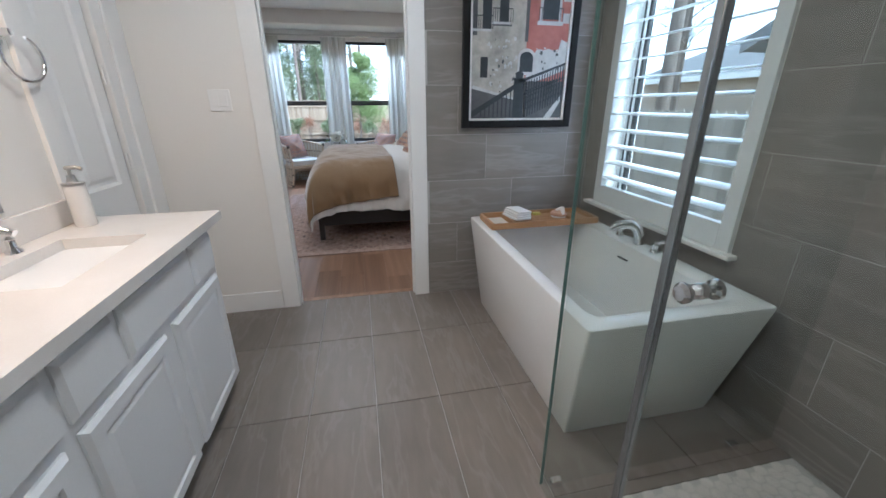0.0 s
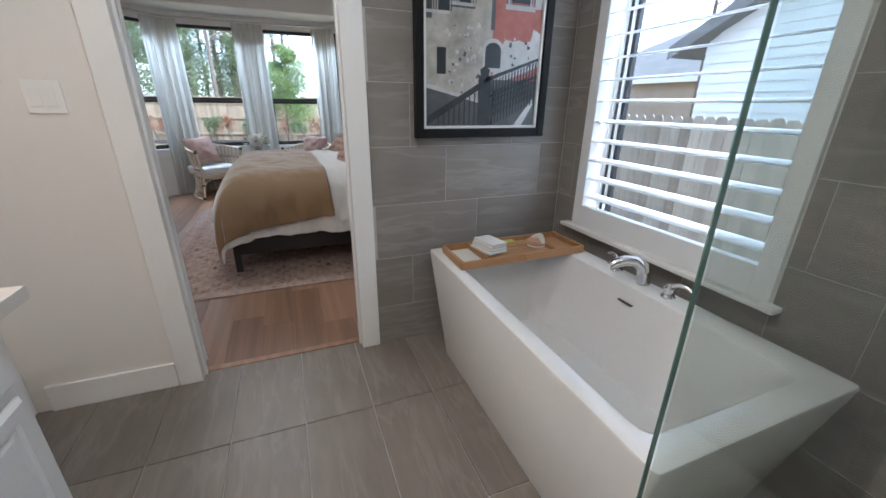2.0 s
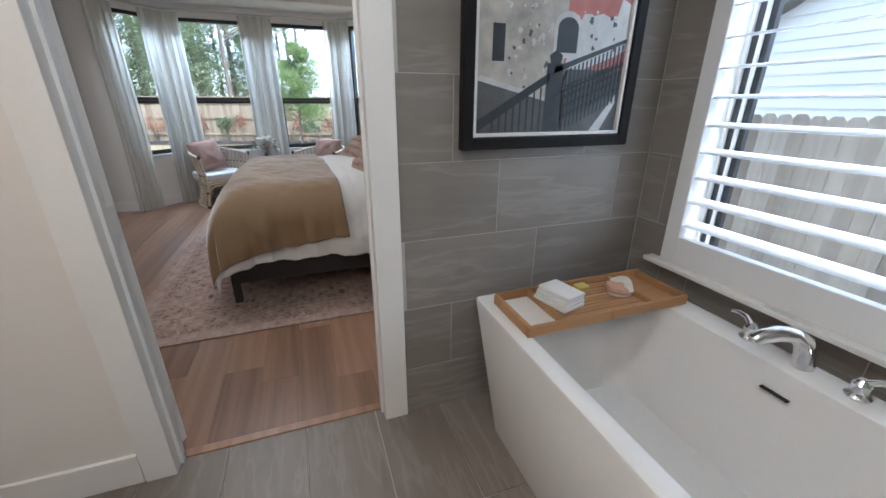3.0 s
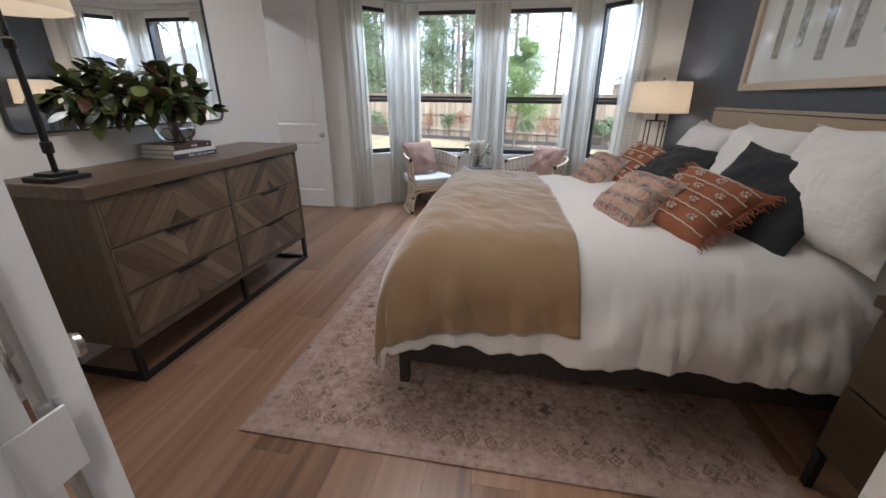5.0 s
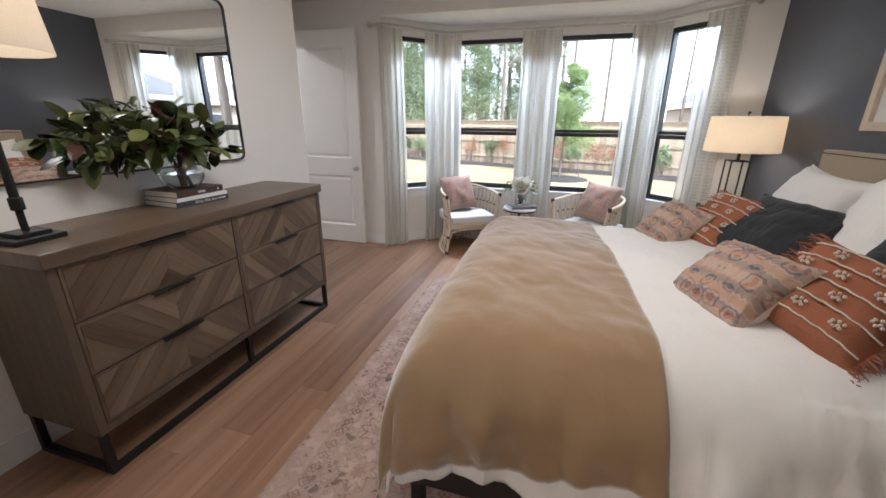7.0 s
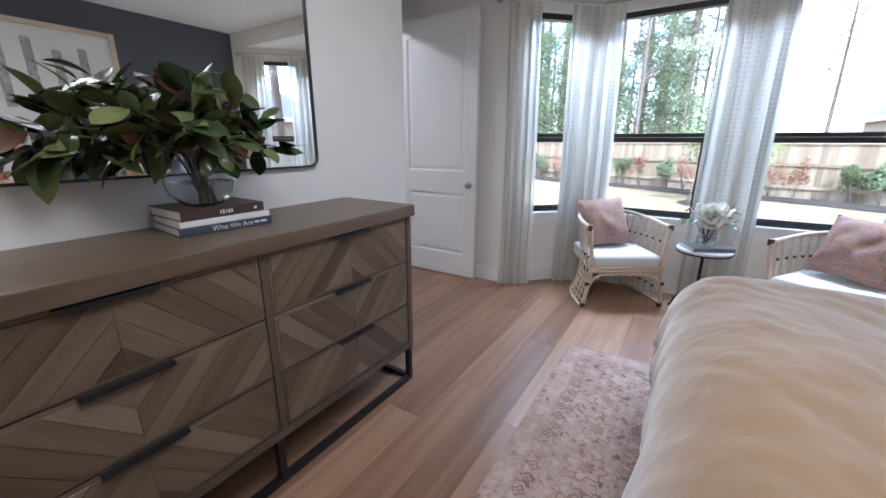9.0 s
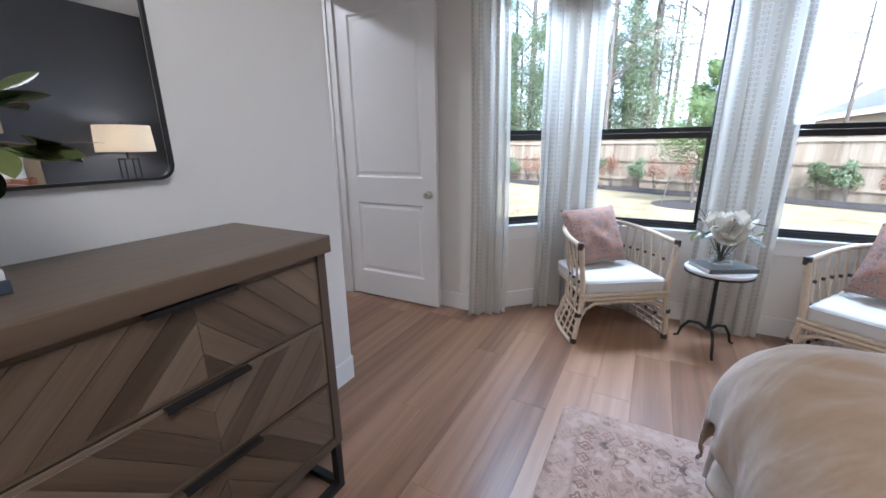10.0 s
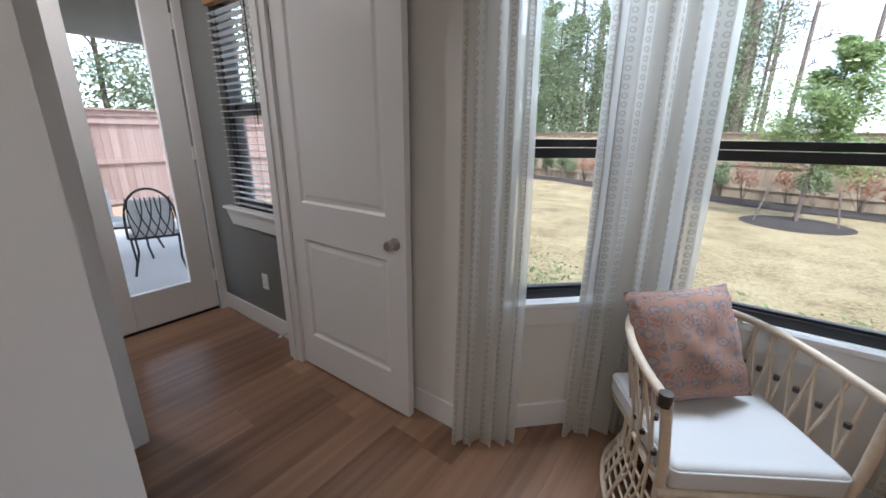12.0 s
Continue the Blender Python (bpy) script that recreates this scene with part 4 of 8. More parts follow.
# ---- doors ----
def panel_leaf(width, height, thick, stile, panels):
    """A moulded door leaf, local x from hinge to free edge, y through it, with sunk panels (z0, z1) on both faces."""
    bm = bmesh.new()
    for side in (0, 1):
        y0, s = (0.0, 1) if side == 0 else (thick, -1)
        us, zs = [0, stile, width - stile, width], sorted({0.0, height, *(v for p in panels for v in p)})
        for i in range(3):
            for j in range(len(zs) - 1):
                a, b, c, d = us[i], us[i + 1], zs[j], zs[j + 1]
                if i == 1 and any(abs(c - p[0]) < 1e-6 for p in panels):
                    def rg(k, dep):
                        return [bm.verts.new(v) for v in ((a + k, y0 + s * dep, c + k), (b - k, y0 + s * dep, c + k), (b - k, y0 + s * dep, d - k), (a + k, y0 + s * dep, d - k))]
                    loops = [rg(0, 0), rg(0.014, 0.011), rg(0.03, 0.011), rg(0.048, 0.005)]
                    for p, q in zip(loops, loops[1:]):
                        for e in range(4):
                            bm.faces.new((p[e], p[(e + 1) % 4], q[(e + 1) % 4], q[e]))
                    bm.faces.new(loops[-1])
                else:
                    bm.faces.new([bm.verts.new(v) for v in ((a, y0, c), (b, y0, c), (b, y0, d), (a, y0, d))])
    for q in (((0, 0, 0), (0, thick, 0), (0, thick, height), (0, 0, height)), ((width, 0, 0), (width, thick, 0), (width, thick, height), (width, 0, height)), ((0, 0, 0), (width, 0, 0), (width, thick, 0), (0, thick, 0)), ((0, 0, height), (width, 0, height), (width, thick, height), (0, thick, height))):
        bm.faces.new([bm.verts.new(v) for v in q])
    bmesh.ops.remove_doubles(bm, verts=bm.verts, dist=0.0002)
    return bm


def hinges(parent, x, y, zs):
    for z in zs:
        h = part("hinge", boxed(x - 0.008, x + 0.006, y - 0.014 if y < 0.02 else y, y if y < 0.02 else y + 0.014, z - 0.045, z + 0.045, 0.004), M_TRIM, parent, "white painted hinge")
        part("hinge_leaf", boxed(x - 0.0015, x + 0.0005, 0.003, 0.035, z - 0.046, z + 0.046, 0.0005), M_TRIM, parent, "white painted hinge plate")


def knob(parent, x, z, thick, material=None):
    for s, y in ((-1, 0.0), (1, thick)):
        prof = [(0, 0), (0.03, 0), (0.031, 0.005), (0.014, 0.01), (0.0115, 0.022), (0.02, 0.034), (0.026, 0.046), (0.022, 0.058), (0, 0.062)]
        part("knob", lathe(bmesh.new(), prof, 22, m=pose(x, y, z, 90 if s < 0 else -90, 0, 0)), material or M_NICKEL, parent, "round satin nickel knob", smooth=True)


def door(name, label, width, height, m, panels, knob_at=None, hinge_z=(0.28, 1.2, 2.2), stile=0.105, hy=0.0):
    d = thing(name, label, "door")
    d["kind"] = "structure"
    leaf = panel_leaf(width, height, 0.038, stile, panels)
    leaf.transform(pose(0, 0, 0.012))
    part("leaf", leaf, M_TRIM, d)
    hinges(d, 0.0, hy, hinge_z)
    if knob_at:
        knob(d, knob_at, 0.955, 0.038)
    d.matrix_world = m
    return d


TWO = ((0.24, 0.8), (0.97, 2.3))
door("door_1", "narrow white panel door leaf folded open into the bedroom", 0.4, 2.43, at(DX0 - 0.006, WY1 + 0.071, 180 - 24), TWO, 0.345, (0.28, 1.02, 2.2), 0.07, 0.038)
door("door_2", "narrow white panel door leaf folded open into the bedroom", 0.4, 2.43, at(DX1 + 0.022, WY1 + 0.063, 0.2) @ Matrix.Translation((0, -0.038, 0)), TWO, 0.345, (0.28, 1.04, 2.2), 0.07)
door("door_3", "white two-panel closet door, closed", 0.425, 2.4, at(XL - 0.045, 2.51, -91), TWO, stile=0.08, hinge_z=(0.3, 1.08, 1.5, 2.2), hy=0.044)
door("door_4", "white two-panel bedroom door standing wide open", 0.91, 2.46, at(-3.185, 7.36, 0.6), ((0.225, 0.852), (1.065, 2.3)), 0.845, stile=0.125)


# hinge plates let into the doorway's jambs
for x0, x1, y0, y1, z in ((DX0 - 0.003, DX0 + 0.0015, 2.842, 2.905, 1.014), (DX1 - 0.0015, DX1 + 0.003, 2.842, 2.895, 1.03)):
    for dz in (-0.74, 0.0, 1.18):
        h = tagged(part("hinge_plate", boxed(x0, x1, y0, y1, z + dz - 0.048, z + dz + 0.048, 0.001), M_TRIM, None), "painted-over white hinge plate on the door jamb", "hinge", kind="structure")


def wall_plate(name, label, category, m, kind):
    t = thing(name, label, category)
    h, w = (0.118, 0.118) if kind == "switch" else (0.118, 0.075)
    part("plate", boxed(-w / 2, w / 2, 0, 0.008, -h / 2, h / 2, 0.003), M_TRIM, t)
    if kind == "switch":
        for u in (-0.024, 0.024):
            part("rocker", boxed(u - 0.018, u + 0.018, 0.008, 0.0125, -0.034, 0.034, 0.0015), M_TRIM, t)
    else:
        for v in (-0.02, 0.02):
            part("receptacle", boxed(-0.018, 0.018, 0.008, 0.01, v - 0.016, v + 0.016, 0.003), M_TRIM, t)
            bm = bmesh.new()
            for u in (-0.007, 0.006):
                box(bm, u - 0.0012, u + 0.0012, 0.01, 0.0105, v - 0.005, v + 0.007)
            part("slots", bm, M_IRON, t, "dark plug slots")
    t.matrix_world = m
    return t


wall_plate("light_switch", "white double rocker light switch on the wall", "light switch", at(-0.75, WY0, 180) @ pose(0, 0, 1.387), "switch")
wall_plate("wall_outlet", "white wall outlet above the baseboard", "outlet", at(XD, 6.09, -90) @ pose(0, 0, 0.39), "outlet")
wall_plate("wall_outlet", "white wall outlet on the grey study wall", "outlet", at(-3.77, YR, 180) @ pose(0, 0, 0.393), "outlet")

# ---- bedroom: dresser wall ----
dresser = thing("dresser", "grey-brown wooden dresser with six chevron drawers", "dresser")
DXB, DXF, DY0, DY1 = XD + 0.004, -1.765, 3.952, 5.688
part("side_panel", boxed(DXB, DXF, DY0, DY0 + 0.035, 0.215, 0.985, 0.003), M_BODY, dresser)
part("side_panel", boxed(DXB, DXF, DY1 - 0.035, DY1, 0.215, 0.985, 0.003), M_BODY, dresser)
part("bottom_rail", boxed(DXB, DXF - 0.001, DY0 + 0.035, DY1 - 0.035, 0.215, 0.25, 0.002), M_BODY, dresser)
part("case", boxed(DXB, DXF - 0.03, DY0 + 0.035, DY1 - 0.035, 0.25, 0.985), M_BODY, dresser)
part("centre_stile", boxed(DXF - 0.03, DXF - 0.001, 4.822, 4.85, 0.25, 0.985, 0.002), M_BODY, dresser)
part("top", boxed(DXB - 0.002, DXF + 0.02, DY0 - 0.012, DY1 + 0.012, 0.985, 1.045, 0.006), M_TOP, dresser)
# black steel sled base
for y0 in (DY0 + 0.004, 4.8, DY1 - 0.034):
    for x0 in (DXB + 0.02, DXF - 0.036):
        part("leg", boxed(x0, x0 + 0.03, y0, y0 + 0.03, 0.03, 0.215, 0.002), M_IRON, dresser, "black steel leg")
    if y0 != 4.8:
        part("foot_rail", boxed(DXB + 0.02, DXF - 0.006, y0, y0 + 0.03, 0.0, 0.03, 0.002), M_IRON, dresser, "black steel floor rail")
part("long_rail", boxed(DXF - 0.036, DXF - 0.006, DY0 + 0.034, DY1 - 0.034, 0.0, 0.03, 0.002), M_IRON, dresser, "black steel floor rail")


def clip_poly(pts, a, b, c):
    """Keeps the part of a polygon where a*x + b*y <= c."""
    out = []
    for p, q in zip(pts, pts[1:] + pts[:1]):
        fp, fq = a * p[0] + b * p[1] - c, a * q[0] + b * q[1] - c
        if fp <= 0:
            out.append(p)
        if fp * fq < 0:
            t = fp / (fp - fq)
            out.append((p[0] + t * (q[0] - p[0]), p[1] + t * (q[1] - p[1])))
    return out


def chevron_drawer(parent, y0, y1, z0, z1, x, flip, depth=0.016, board=0.064, handle=0.34, up=True):
    """A drawer front framed by a dark reveal, faced with slanting boards that meet in the middle, and a black bar pull."""
    d = part("drawer", boxed(x - 0.02, x, y0, y1, z0, z1, 0.002), M_DRESS, parent)
    w, h = y1 - y0, z1 - z0
    e = 0.012
    mid = w / 2
    k = 0
    step = board / math.cos(radians(45))
    for side in (0, 1):
        ua, ub = (e, mid) if side == 0 else (mid, w - e)
        s = (1 if side == 0 else -1) * (1 if flip else -1)
        lo = min(e - s * ua, e - s * ub, h - e - s * ua, h - e - s * ub)
        hi = max(e - s * ua, e - s * ub, h - e - s * ua, h - e - s * ub)
        c = lo - 0.02
        while c < hi:
            poly = [(ua, e), (ub, e), (ub, h - e), (ua, h - e)]
            poly = clip_poly(poly, -s, 1, c + step - 0.0012)
            poly = clip_poly(poly, s, -1, -c - 0.0012) if poly else poly
            c += step
            if len(poly) < 3:
                continue
            ang = math.atan2(s, 1)
            bm = bmesh.new()
            cu, cv = sum(p[0] for p in poly) / len(poly), sum(p[1] for p in poly) / len(poly)
            back = [bm.verts.new((0, p[0] - cu, p[1] - cv)) for p in poly]
            frnt = [bm.verts.new((0.0025, (p[0] - cu) * 0.985, (p[1] - cv) * 0.985)) for p in poly]
            bm.faces.new(back)
            bm.faces.new(frnt)
            n = len(poly)
            for i in range(n):
                bm.faces.new((back[i], back[(i + 1) % n], frnt[(i + 1) % n], frnt[i]))
            # turned so that the grain, local y, lies along the board
            turn = Matrix.Rotation(math.atan2(s, 1), 4, "X")
            bm.transform(turn.inverted())
            b = part("board", bm, M_DRESS, d)
            b.matrix_local = Matrix.Translation((x + 0.0005, y0 + cu, z0 + cv)) @ turn
    bm = bmesh.new()
    c = (y0 + y1) / 2
    box(bm, x + 0.001, x + 0.022, c - handle / 2, c + handle / 2, z1 - 0.003, z1 + 0.001, 0.001)
    box(bm, x + 0.018, x + 0.022, c - handle / 2, c + handle / 2, z1 - 0.012, z1 - 0.003, 0.001)
    part("handle", bm, M_IRON, d, "black metal edge pull")
    return d


for col, (a, b) in enumerate(((3.992, 4.819), (4.853, 5.648))):
    for row in range(3):
        z0 = 0.256 + row * 0.243
        chevron_drawer(dresser, a, b, z0, z0 + 0.236, DXF - 0.004, row % 2 == 0, handle=0.22)

mirror = thing("mirror", "wide wall mirror with rounded corners and black frame", "mirror")
MY0, MY1, MZ0, MZ1 = 4.095, 5.508, 1.232, 2.25


def rr(y0, y1, z0, z1, r, x):
    return [(x, p[0], p[1]) for p in rounded_loop(y0, y1, z0, z1, r, 0, 6)]


bm = loft(bmesh.new(), [rr(MY0, MY1, MZ0, MZ1, 0.05, XD + 0.001), rr(MY0, MY1, MZ0, MZ1, 0.05, XD + 0.024), rr(MY0 + 0.01, MY1 - 0.01, MZ0 + 0.01, MZ1 - 0.01, 0.043, XD + 0.024), rr(MY0 + 0.01, MY1 - 0.01, MZ0 + 0.01, MZ1 - 0.01, 0.043, XD + 0.012)], True, False)
part("frame", bm, M_BLACK, mirror)
bm = bmesh.new()
bm.faces.new([bm.verts.new(p) for p in rr(MY0 + 0.009, MY1 - 0.009, MZ0 + 0.009, MZ1 - 0.009, 0.044, XD + 0.016)])
part("mirror_glass", bm, M_MIRROR, mirror)


def shade_material():
    m, n, l, b = tree_of("lamp_shade_linen")
    v = coords(n, l)
    w = noisy(n, l, coords(n, l, (1, 1, 3)), 160, 3)
    r = ramp(n, [(0.3, (0.74, 0.68, 0.58)), (0.7, (0.84, 0.79, 0.7))])
    l.new(w, r.inputs[0])
    tr, df, mx = n.new("ShaderNodeBsdfTranslucent"), n.new("ShaderNodeBsdfDiffuse"), n.new("ShaderNodeMixShader")
    l.new(r.outputs[0], tr.inputs["Color"])
    l.new(r.outputs[0], df.inputs["Color"])
    mx.inputs[0].default_value = 0.55
    l.new(df.outputs[0], mx.inputs[1])
    l.new(tr.outputs[0], mx.inputs[2])
    n.remove(b)
    l.new(mx.outputs[0], n["Material Output"].inputs["Surface"])
    return m


M_SHADE = shade_material()
M_LINER = surf("shade_rim", (0.6, 0.55, 0.47), (0.68, 0.62, 0.54), 90, 4, 0.8)


def drum(bm, r0, r1, z0, z1, x, y, seg=48):
    t = 0.003
    lathe(bm, [(r0, z0), (r1, z1), (r1 - t, z1), (r0 - t, z0), (r0, z0)], seg, (x, y, 0))
    return bm


dl = thing("table_lamp", "black metal table lamp with white drum shade, lit", "lamp", "lit table lamps")
LX, LY = -2.015, 4.06
part("base", boxed(LX - 0.085, LX + 0.085, LY - 0.085, LY + 0.085, 1.0452, 1.066, 0.003), M_IRON, dl)
part("plinth", boxed(LX - 0.055, LX + 0.055, LY - 0.055, LY + 0.055, 1.066, 1.083, 0.003), M_IRON, dl)
bm = bmesh.new()
lathe(bm, [(0, 0), (0.012, 0), (0.012, 0.08), (0.022, 0.085), (0.022, 0.13), (0.015, 0.135), (0.013, 0.5), (0.022, 0.505), (0.022, 0.54), (0.01, 0.55), (0.008, 0.86), (0, 0.86)], 16, (LX, LY, 1.083))
part("stem", bm, M_IRON, dl, smooth=True)
part("shade", drum(bmesh.new(), 0.235, 0.205, 1.735, 2.03, LX, LY), M_SHADE, dl, "white linen drum shade", smooth=True)
M_BULB = bpy.data.materials.new("bulb_glow")
M_BULB.use_nodes = True
bb = M_BULB.node_tree.nodes["Principled BSDF"]
bb.inputs["Emission Color"].default_value, bb.inputs["Emission Strength"].default_value = (1.0, 0.75, 0.48, 1), 6.0


def spider(parent, x, y, z, r):
    bm = bmesh.new()
    for k in range(3):
        a = 2 * math.pi * k / 3
        tube(bm, [(x, y, z), (x + r * math.cos(a), y + r * math.sin(a), z)], 0.002, 6)
    part("shade_ring", bm, M_IRON, parent, "thin wire shade carrier")


spider(dl, LX, LY, 1.94, 0.212)

# ---- books, vase and branches on the dresser ----
def book(name, label, x0, x1, y0, y1, z0, z1, cover, m, group=""):
    """A closed hardback; its spine faces +x."""
    b = thing(name, label, "book", group)
    c = bmesh.new()
    box(c, x0, x1, y0, y1, z0, z0 + 0.003, 0.001)
    box(c, x0, x1, y0, y1, z1 - 0.003, z1, 0.001)
    box(c, x1 - 0.003, x1 + 0.001, y0, y1, z0 + 0.003, z1 - 0.003, 0.001)
    part("cover", c, cover, b)
    part("pages", boxed(x0 + 0.006, x1 - 0.0035, y0 + 0.005, y1 - 0.005, z0 + 0.0031, z1 - 0.0031), M_PAPER, b, "cream page block")
    b.matrix_world = m
    return b


C_BROWN = surf("cover_brown", (0.04, 0.022, 0.014), (0.062, 0.036, 0.025), 120, 4, 0.45)
C_WHITE = surf("cover_white", (0.7, 0.69, 0.67), (0.76, 0.75, 0.73), 90, 4, 0.4)
C_NAVY = surf("cover_navy", (0.035, 0.045, 0.065), (0.055, 0.065, 0.09), 90, 4, 0.4)
C_GREY = surf("cover_grey", (0.09, 0.09, 0.085), (0.13, 0.13, 0.12), 90, 4, 0.5)
BM = pose(-2.09, 4.845, 1.0455, 0, 0, -4)
b1 = book("book", "dark blue hardback book lying on the dresser", -0.13, 0.13, -0.16, 0.17, 0.0, 0.03, C_NAVY, BM, "books on the dresser")
b2 = book("book", "white hardback book in a stack", -0.125, 0.13, -0.155, 0.165, 0.0305, 0.052, C_WHITE, BM, "books on the dresser")
b3 = book("book", "dark brown hardback book on top of the stack", -0.125, 0.125, -0.15, 0.15, 0.0525, 0.088, C_BROWN, pose(-2.09, 4.84, 1.0455, 0, 0, -1), "books on the dresser")


def lettering(text, size, material, parent, m):
    cu = bpy.data.curves.new("lettering", "FONT")
    cu.body, cu.size, cu.align_x, cu.align_y, cu.extrude = text, size, "CENTER", "CENTER", 0.0002
    tmp = bpy.data.objects.new("lettering_source", cu)
    scene.collection.objects.link(tmp)
    me = bpy.data.meshes.new_from_object(tmp.evaluated_get(bpy.context.evaluated_depsgraph_get()))
    bpy.data.objects.remove(tmp)
    me.materials.append(material)
    ob = new("lettering", me)
    ob.parent = parent
    ob.matrix_local = m
    return ob


FACE_X = Matrix(((0, 0, 1, 0), (1, 0, 0, 0), (0, 1, 0, 0), (0, 0, 0, 1)))
lettering("Who We Are", 0.026, C_WHITE, b1, Matrix.Translation((0.1314, 0.02, 0.0145)) @ FACE_X)
for a, b in ((0.1, 0.12), (0.125, 0.15)):
    part("spine_mark", boxed(0.131, 0.1316, a, b, 0.011, 0.019), C_WHITE, b1, "small pale spine mark")
for y, w, h in [(-0.02 + k * 0.01, 0.006, h) for k, h in enumerate((0.012, 0.016, 0.01, 0.015, 0.012))] + [(0.11, 0.01, 0.01)]:
    part("spine_mark", boxed(0.1261, 0.1267, y, y + w, 0.07 - h / 2, 0.07 + h / 2), C_WHITE, b3, "small pale spine mark")


def real_glass(name, tint=(1, 1, 1), ior=1.45):
    m, n, l, b = tree_of(name)
    b.inputs["Transmission Weight"].default_value, b.inputs["Roughness"].default_value, b.inputs["IOR"].default_value = 1.0, 0.0, ior
    b.inputs["Base Color"].default_value = (*tint, 1)
    return m


M_VASE = real_glass("vase_glass", (0.97, 0.985, 0.985), 1.45)
M_WATER = real_glass("vase_water", (0.93, 0.96, 0.95), 1.2)
vase = thing("glass_vase", "round clear glass vase part filled with water", "vase")
VXC, VYC, VZ = -2.05, 4.81, 1.1337
prof = [(0, 0), (0.04, 0.0), (0.075, 0.012), (0.108, 0.05), (0.118, 0.092), (0.108, 0.135), (0.082, 0.17), (0.068, 0.182), (0.066, 0.182), (0.079, 0.168), (0.104, 0.134), (0.114, 0.092), (0.104, 0.052), (0.072, 0.016), (0, 0.008)]
v = part("bowl", lathe(bmesh.new(), prof, 36, (VXC, VYC, VZ)), M_VASE, vase, smooth=True)
v.visible_shadow = False
v = part("water", lathe(bmesh.new(), [(0, 0.0085), (0.071, 0.0165), (0.103, 0.053), (0.1125, 0.088), (0, 0.088)], 36, (VXC, VYC, VZ)), M_WATER, vase, smooth=True)
v.visible_shadow = False


def leaf_material(name, dark, light, rough=0.33):
    m, n, l, b = tree_of(name)
    v = coords(n, l, shift=True)
    info = n.new("ShaderNodeObjectInfo")
    val = maths(n, l, "ADD", maths(n, l, "MULTIPLY", info.outputs["Random"], 0.6), maths(n, l, "MULTIPLY", noisy(n, l, v, 14, 3), 0.4))
    r = ramp(n, [(0.2, dark), (0.85, light)])
    l.new(val, r.inputs[0])
    l.new(r.outputs[0], b.inputs["Base Color"])
    b.inputs["Roughness"].default_value = rough
    b.inputs["Subsurface Weight"].default_value = 0.0
    bumped(n, l, b, noisy(n, l, coords(n, l, (30, 8, 8)), 3, 2), 0.15, 0.002)
    return m


M_MAG = leaf_material("magnolia_leaf_green", (0.016, 0.032, 0.012), (0.16, 0.185, 0.06), 0.26)
M_MAGB = leaf_material("magnolia_leaf_brown", (0.03, 0.012, 0.008), (0.085, 0.036, 0.02))
M_TWIG = surf("twig_brown", (0.06, 0.045, 0.03), (0.12, 0.09, 0.06), 90, 12, 0.7)


def leaf_mesh(name, length, width, curl, fold, material):
    bm = bmesh.new()
    n = 8
    rows = []
    for i in range(n + 1):
        t = i / n
        w = width / 2 * (math.sin(math.pi * min(1, t ** 1.2)) ** 0.7 if 0 < t < 1 else 0.02)
        z = -curl * t * t * length
        rows.append([bm.verts.new((t * length, s * w, z + fold * abs(s) * w - 0.12 * w * abs(s) ** 3)) for s in (-1, -0.5, 0, 0.5, 1)])
    for a, b in zip(rows, rows[1:]):
        for k in range(4):
            bm.faces.new((a[k], a[k + 1], b[k + 1], b[k]))
    return link_mesh(name, bm, material, True)


LEAF_G = [leaf_mesh("leaf", 0.14, 0.076, c, f, M_MAG) for c, f in ((0.35, 0.3), (0.1, 0.2), (-0.25, 0.4), (0.6, 0.3))]
LEAF_B = [leaf_mesh("leaf", 0.13, 0.06, c, 0.4, M_MAGB) for c in (0.3, -0.1)]
rng = random.Random(12)
branches = thing("magnolia_branches", "dark green magnolia branches standing in the glass vase", "branches")


def put_leaf(parent, me, place, way, size, roll):
    ob = new("leaf", me)
    ob.parent = parent
    q = Vector(way).to_track_quat("X", "Z").to_matrix().to_4x4()
    ob.matrix_local = Matrix.Translation(place) @ q @ Matrix.Rotation(roll, 4, "X") @ Matrix.Diagonal((size, size, size, 1))
    return ob


TIPS = [(-2.2, 4.33, 1.42), (-2.17, 4.45, 1.34), (-2.1, 4.5, 1.5), (-2.18, 4.6, 1.56), (-2.0, 4.62, 1.46), (-2.1, 4.74, 1.6), (-1.98, 4.8, 1.58), (-2.12, 4.88, 1.57), (-1.97, 4.95, 1.5), (-2.06, 5.08, 1.45), (-1.92, 4.72, 1.42), (-2.2, 5.0, 1.48), (-2.0, 5.12, 1.34), (-1.93, 4.9, 1.36), (-2.16, 4.52, 1.45)]
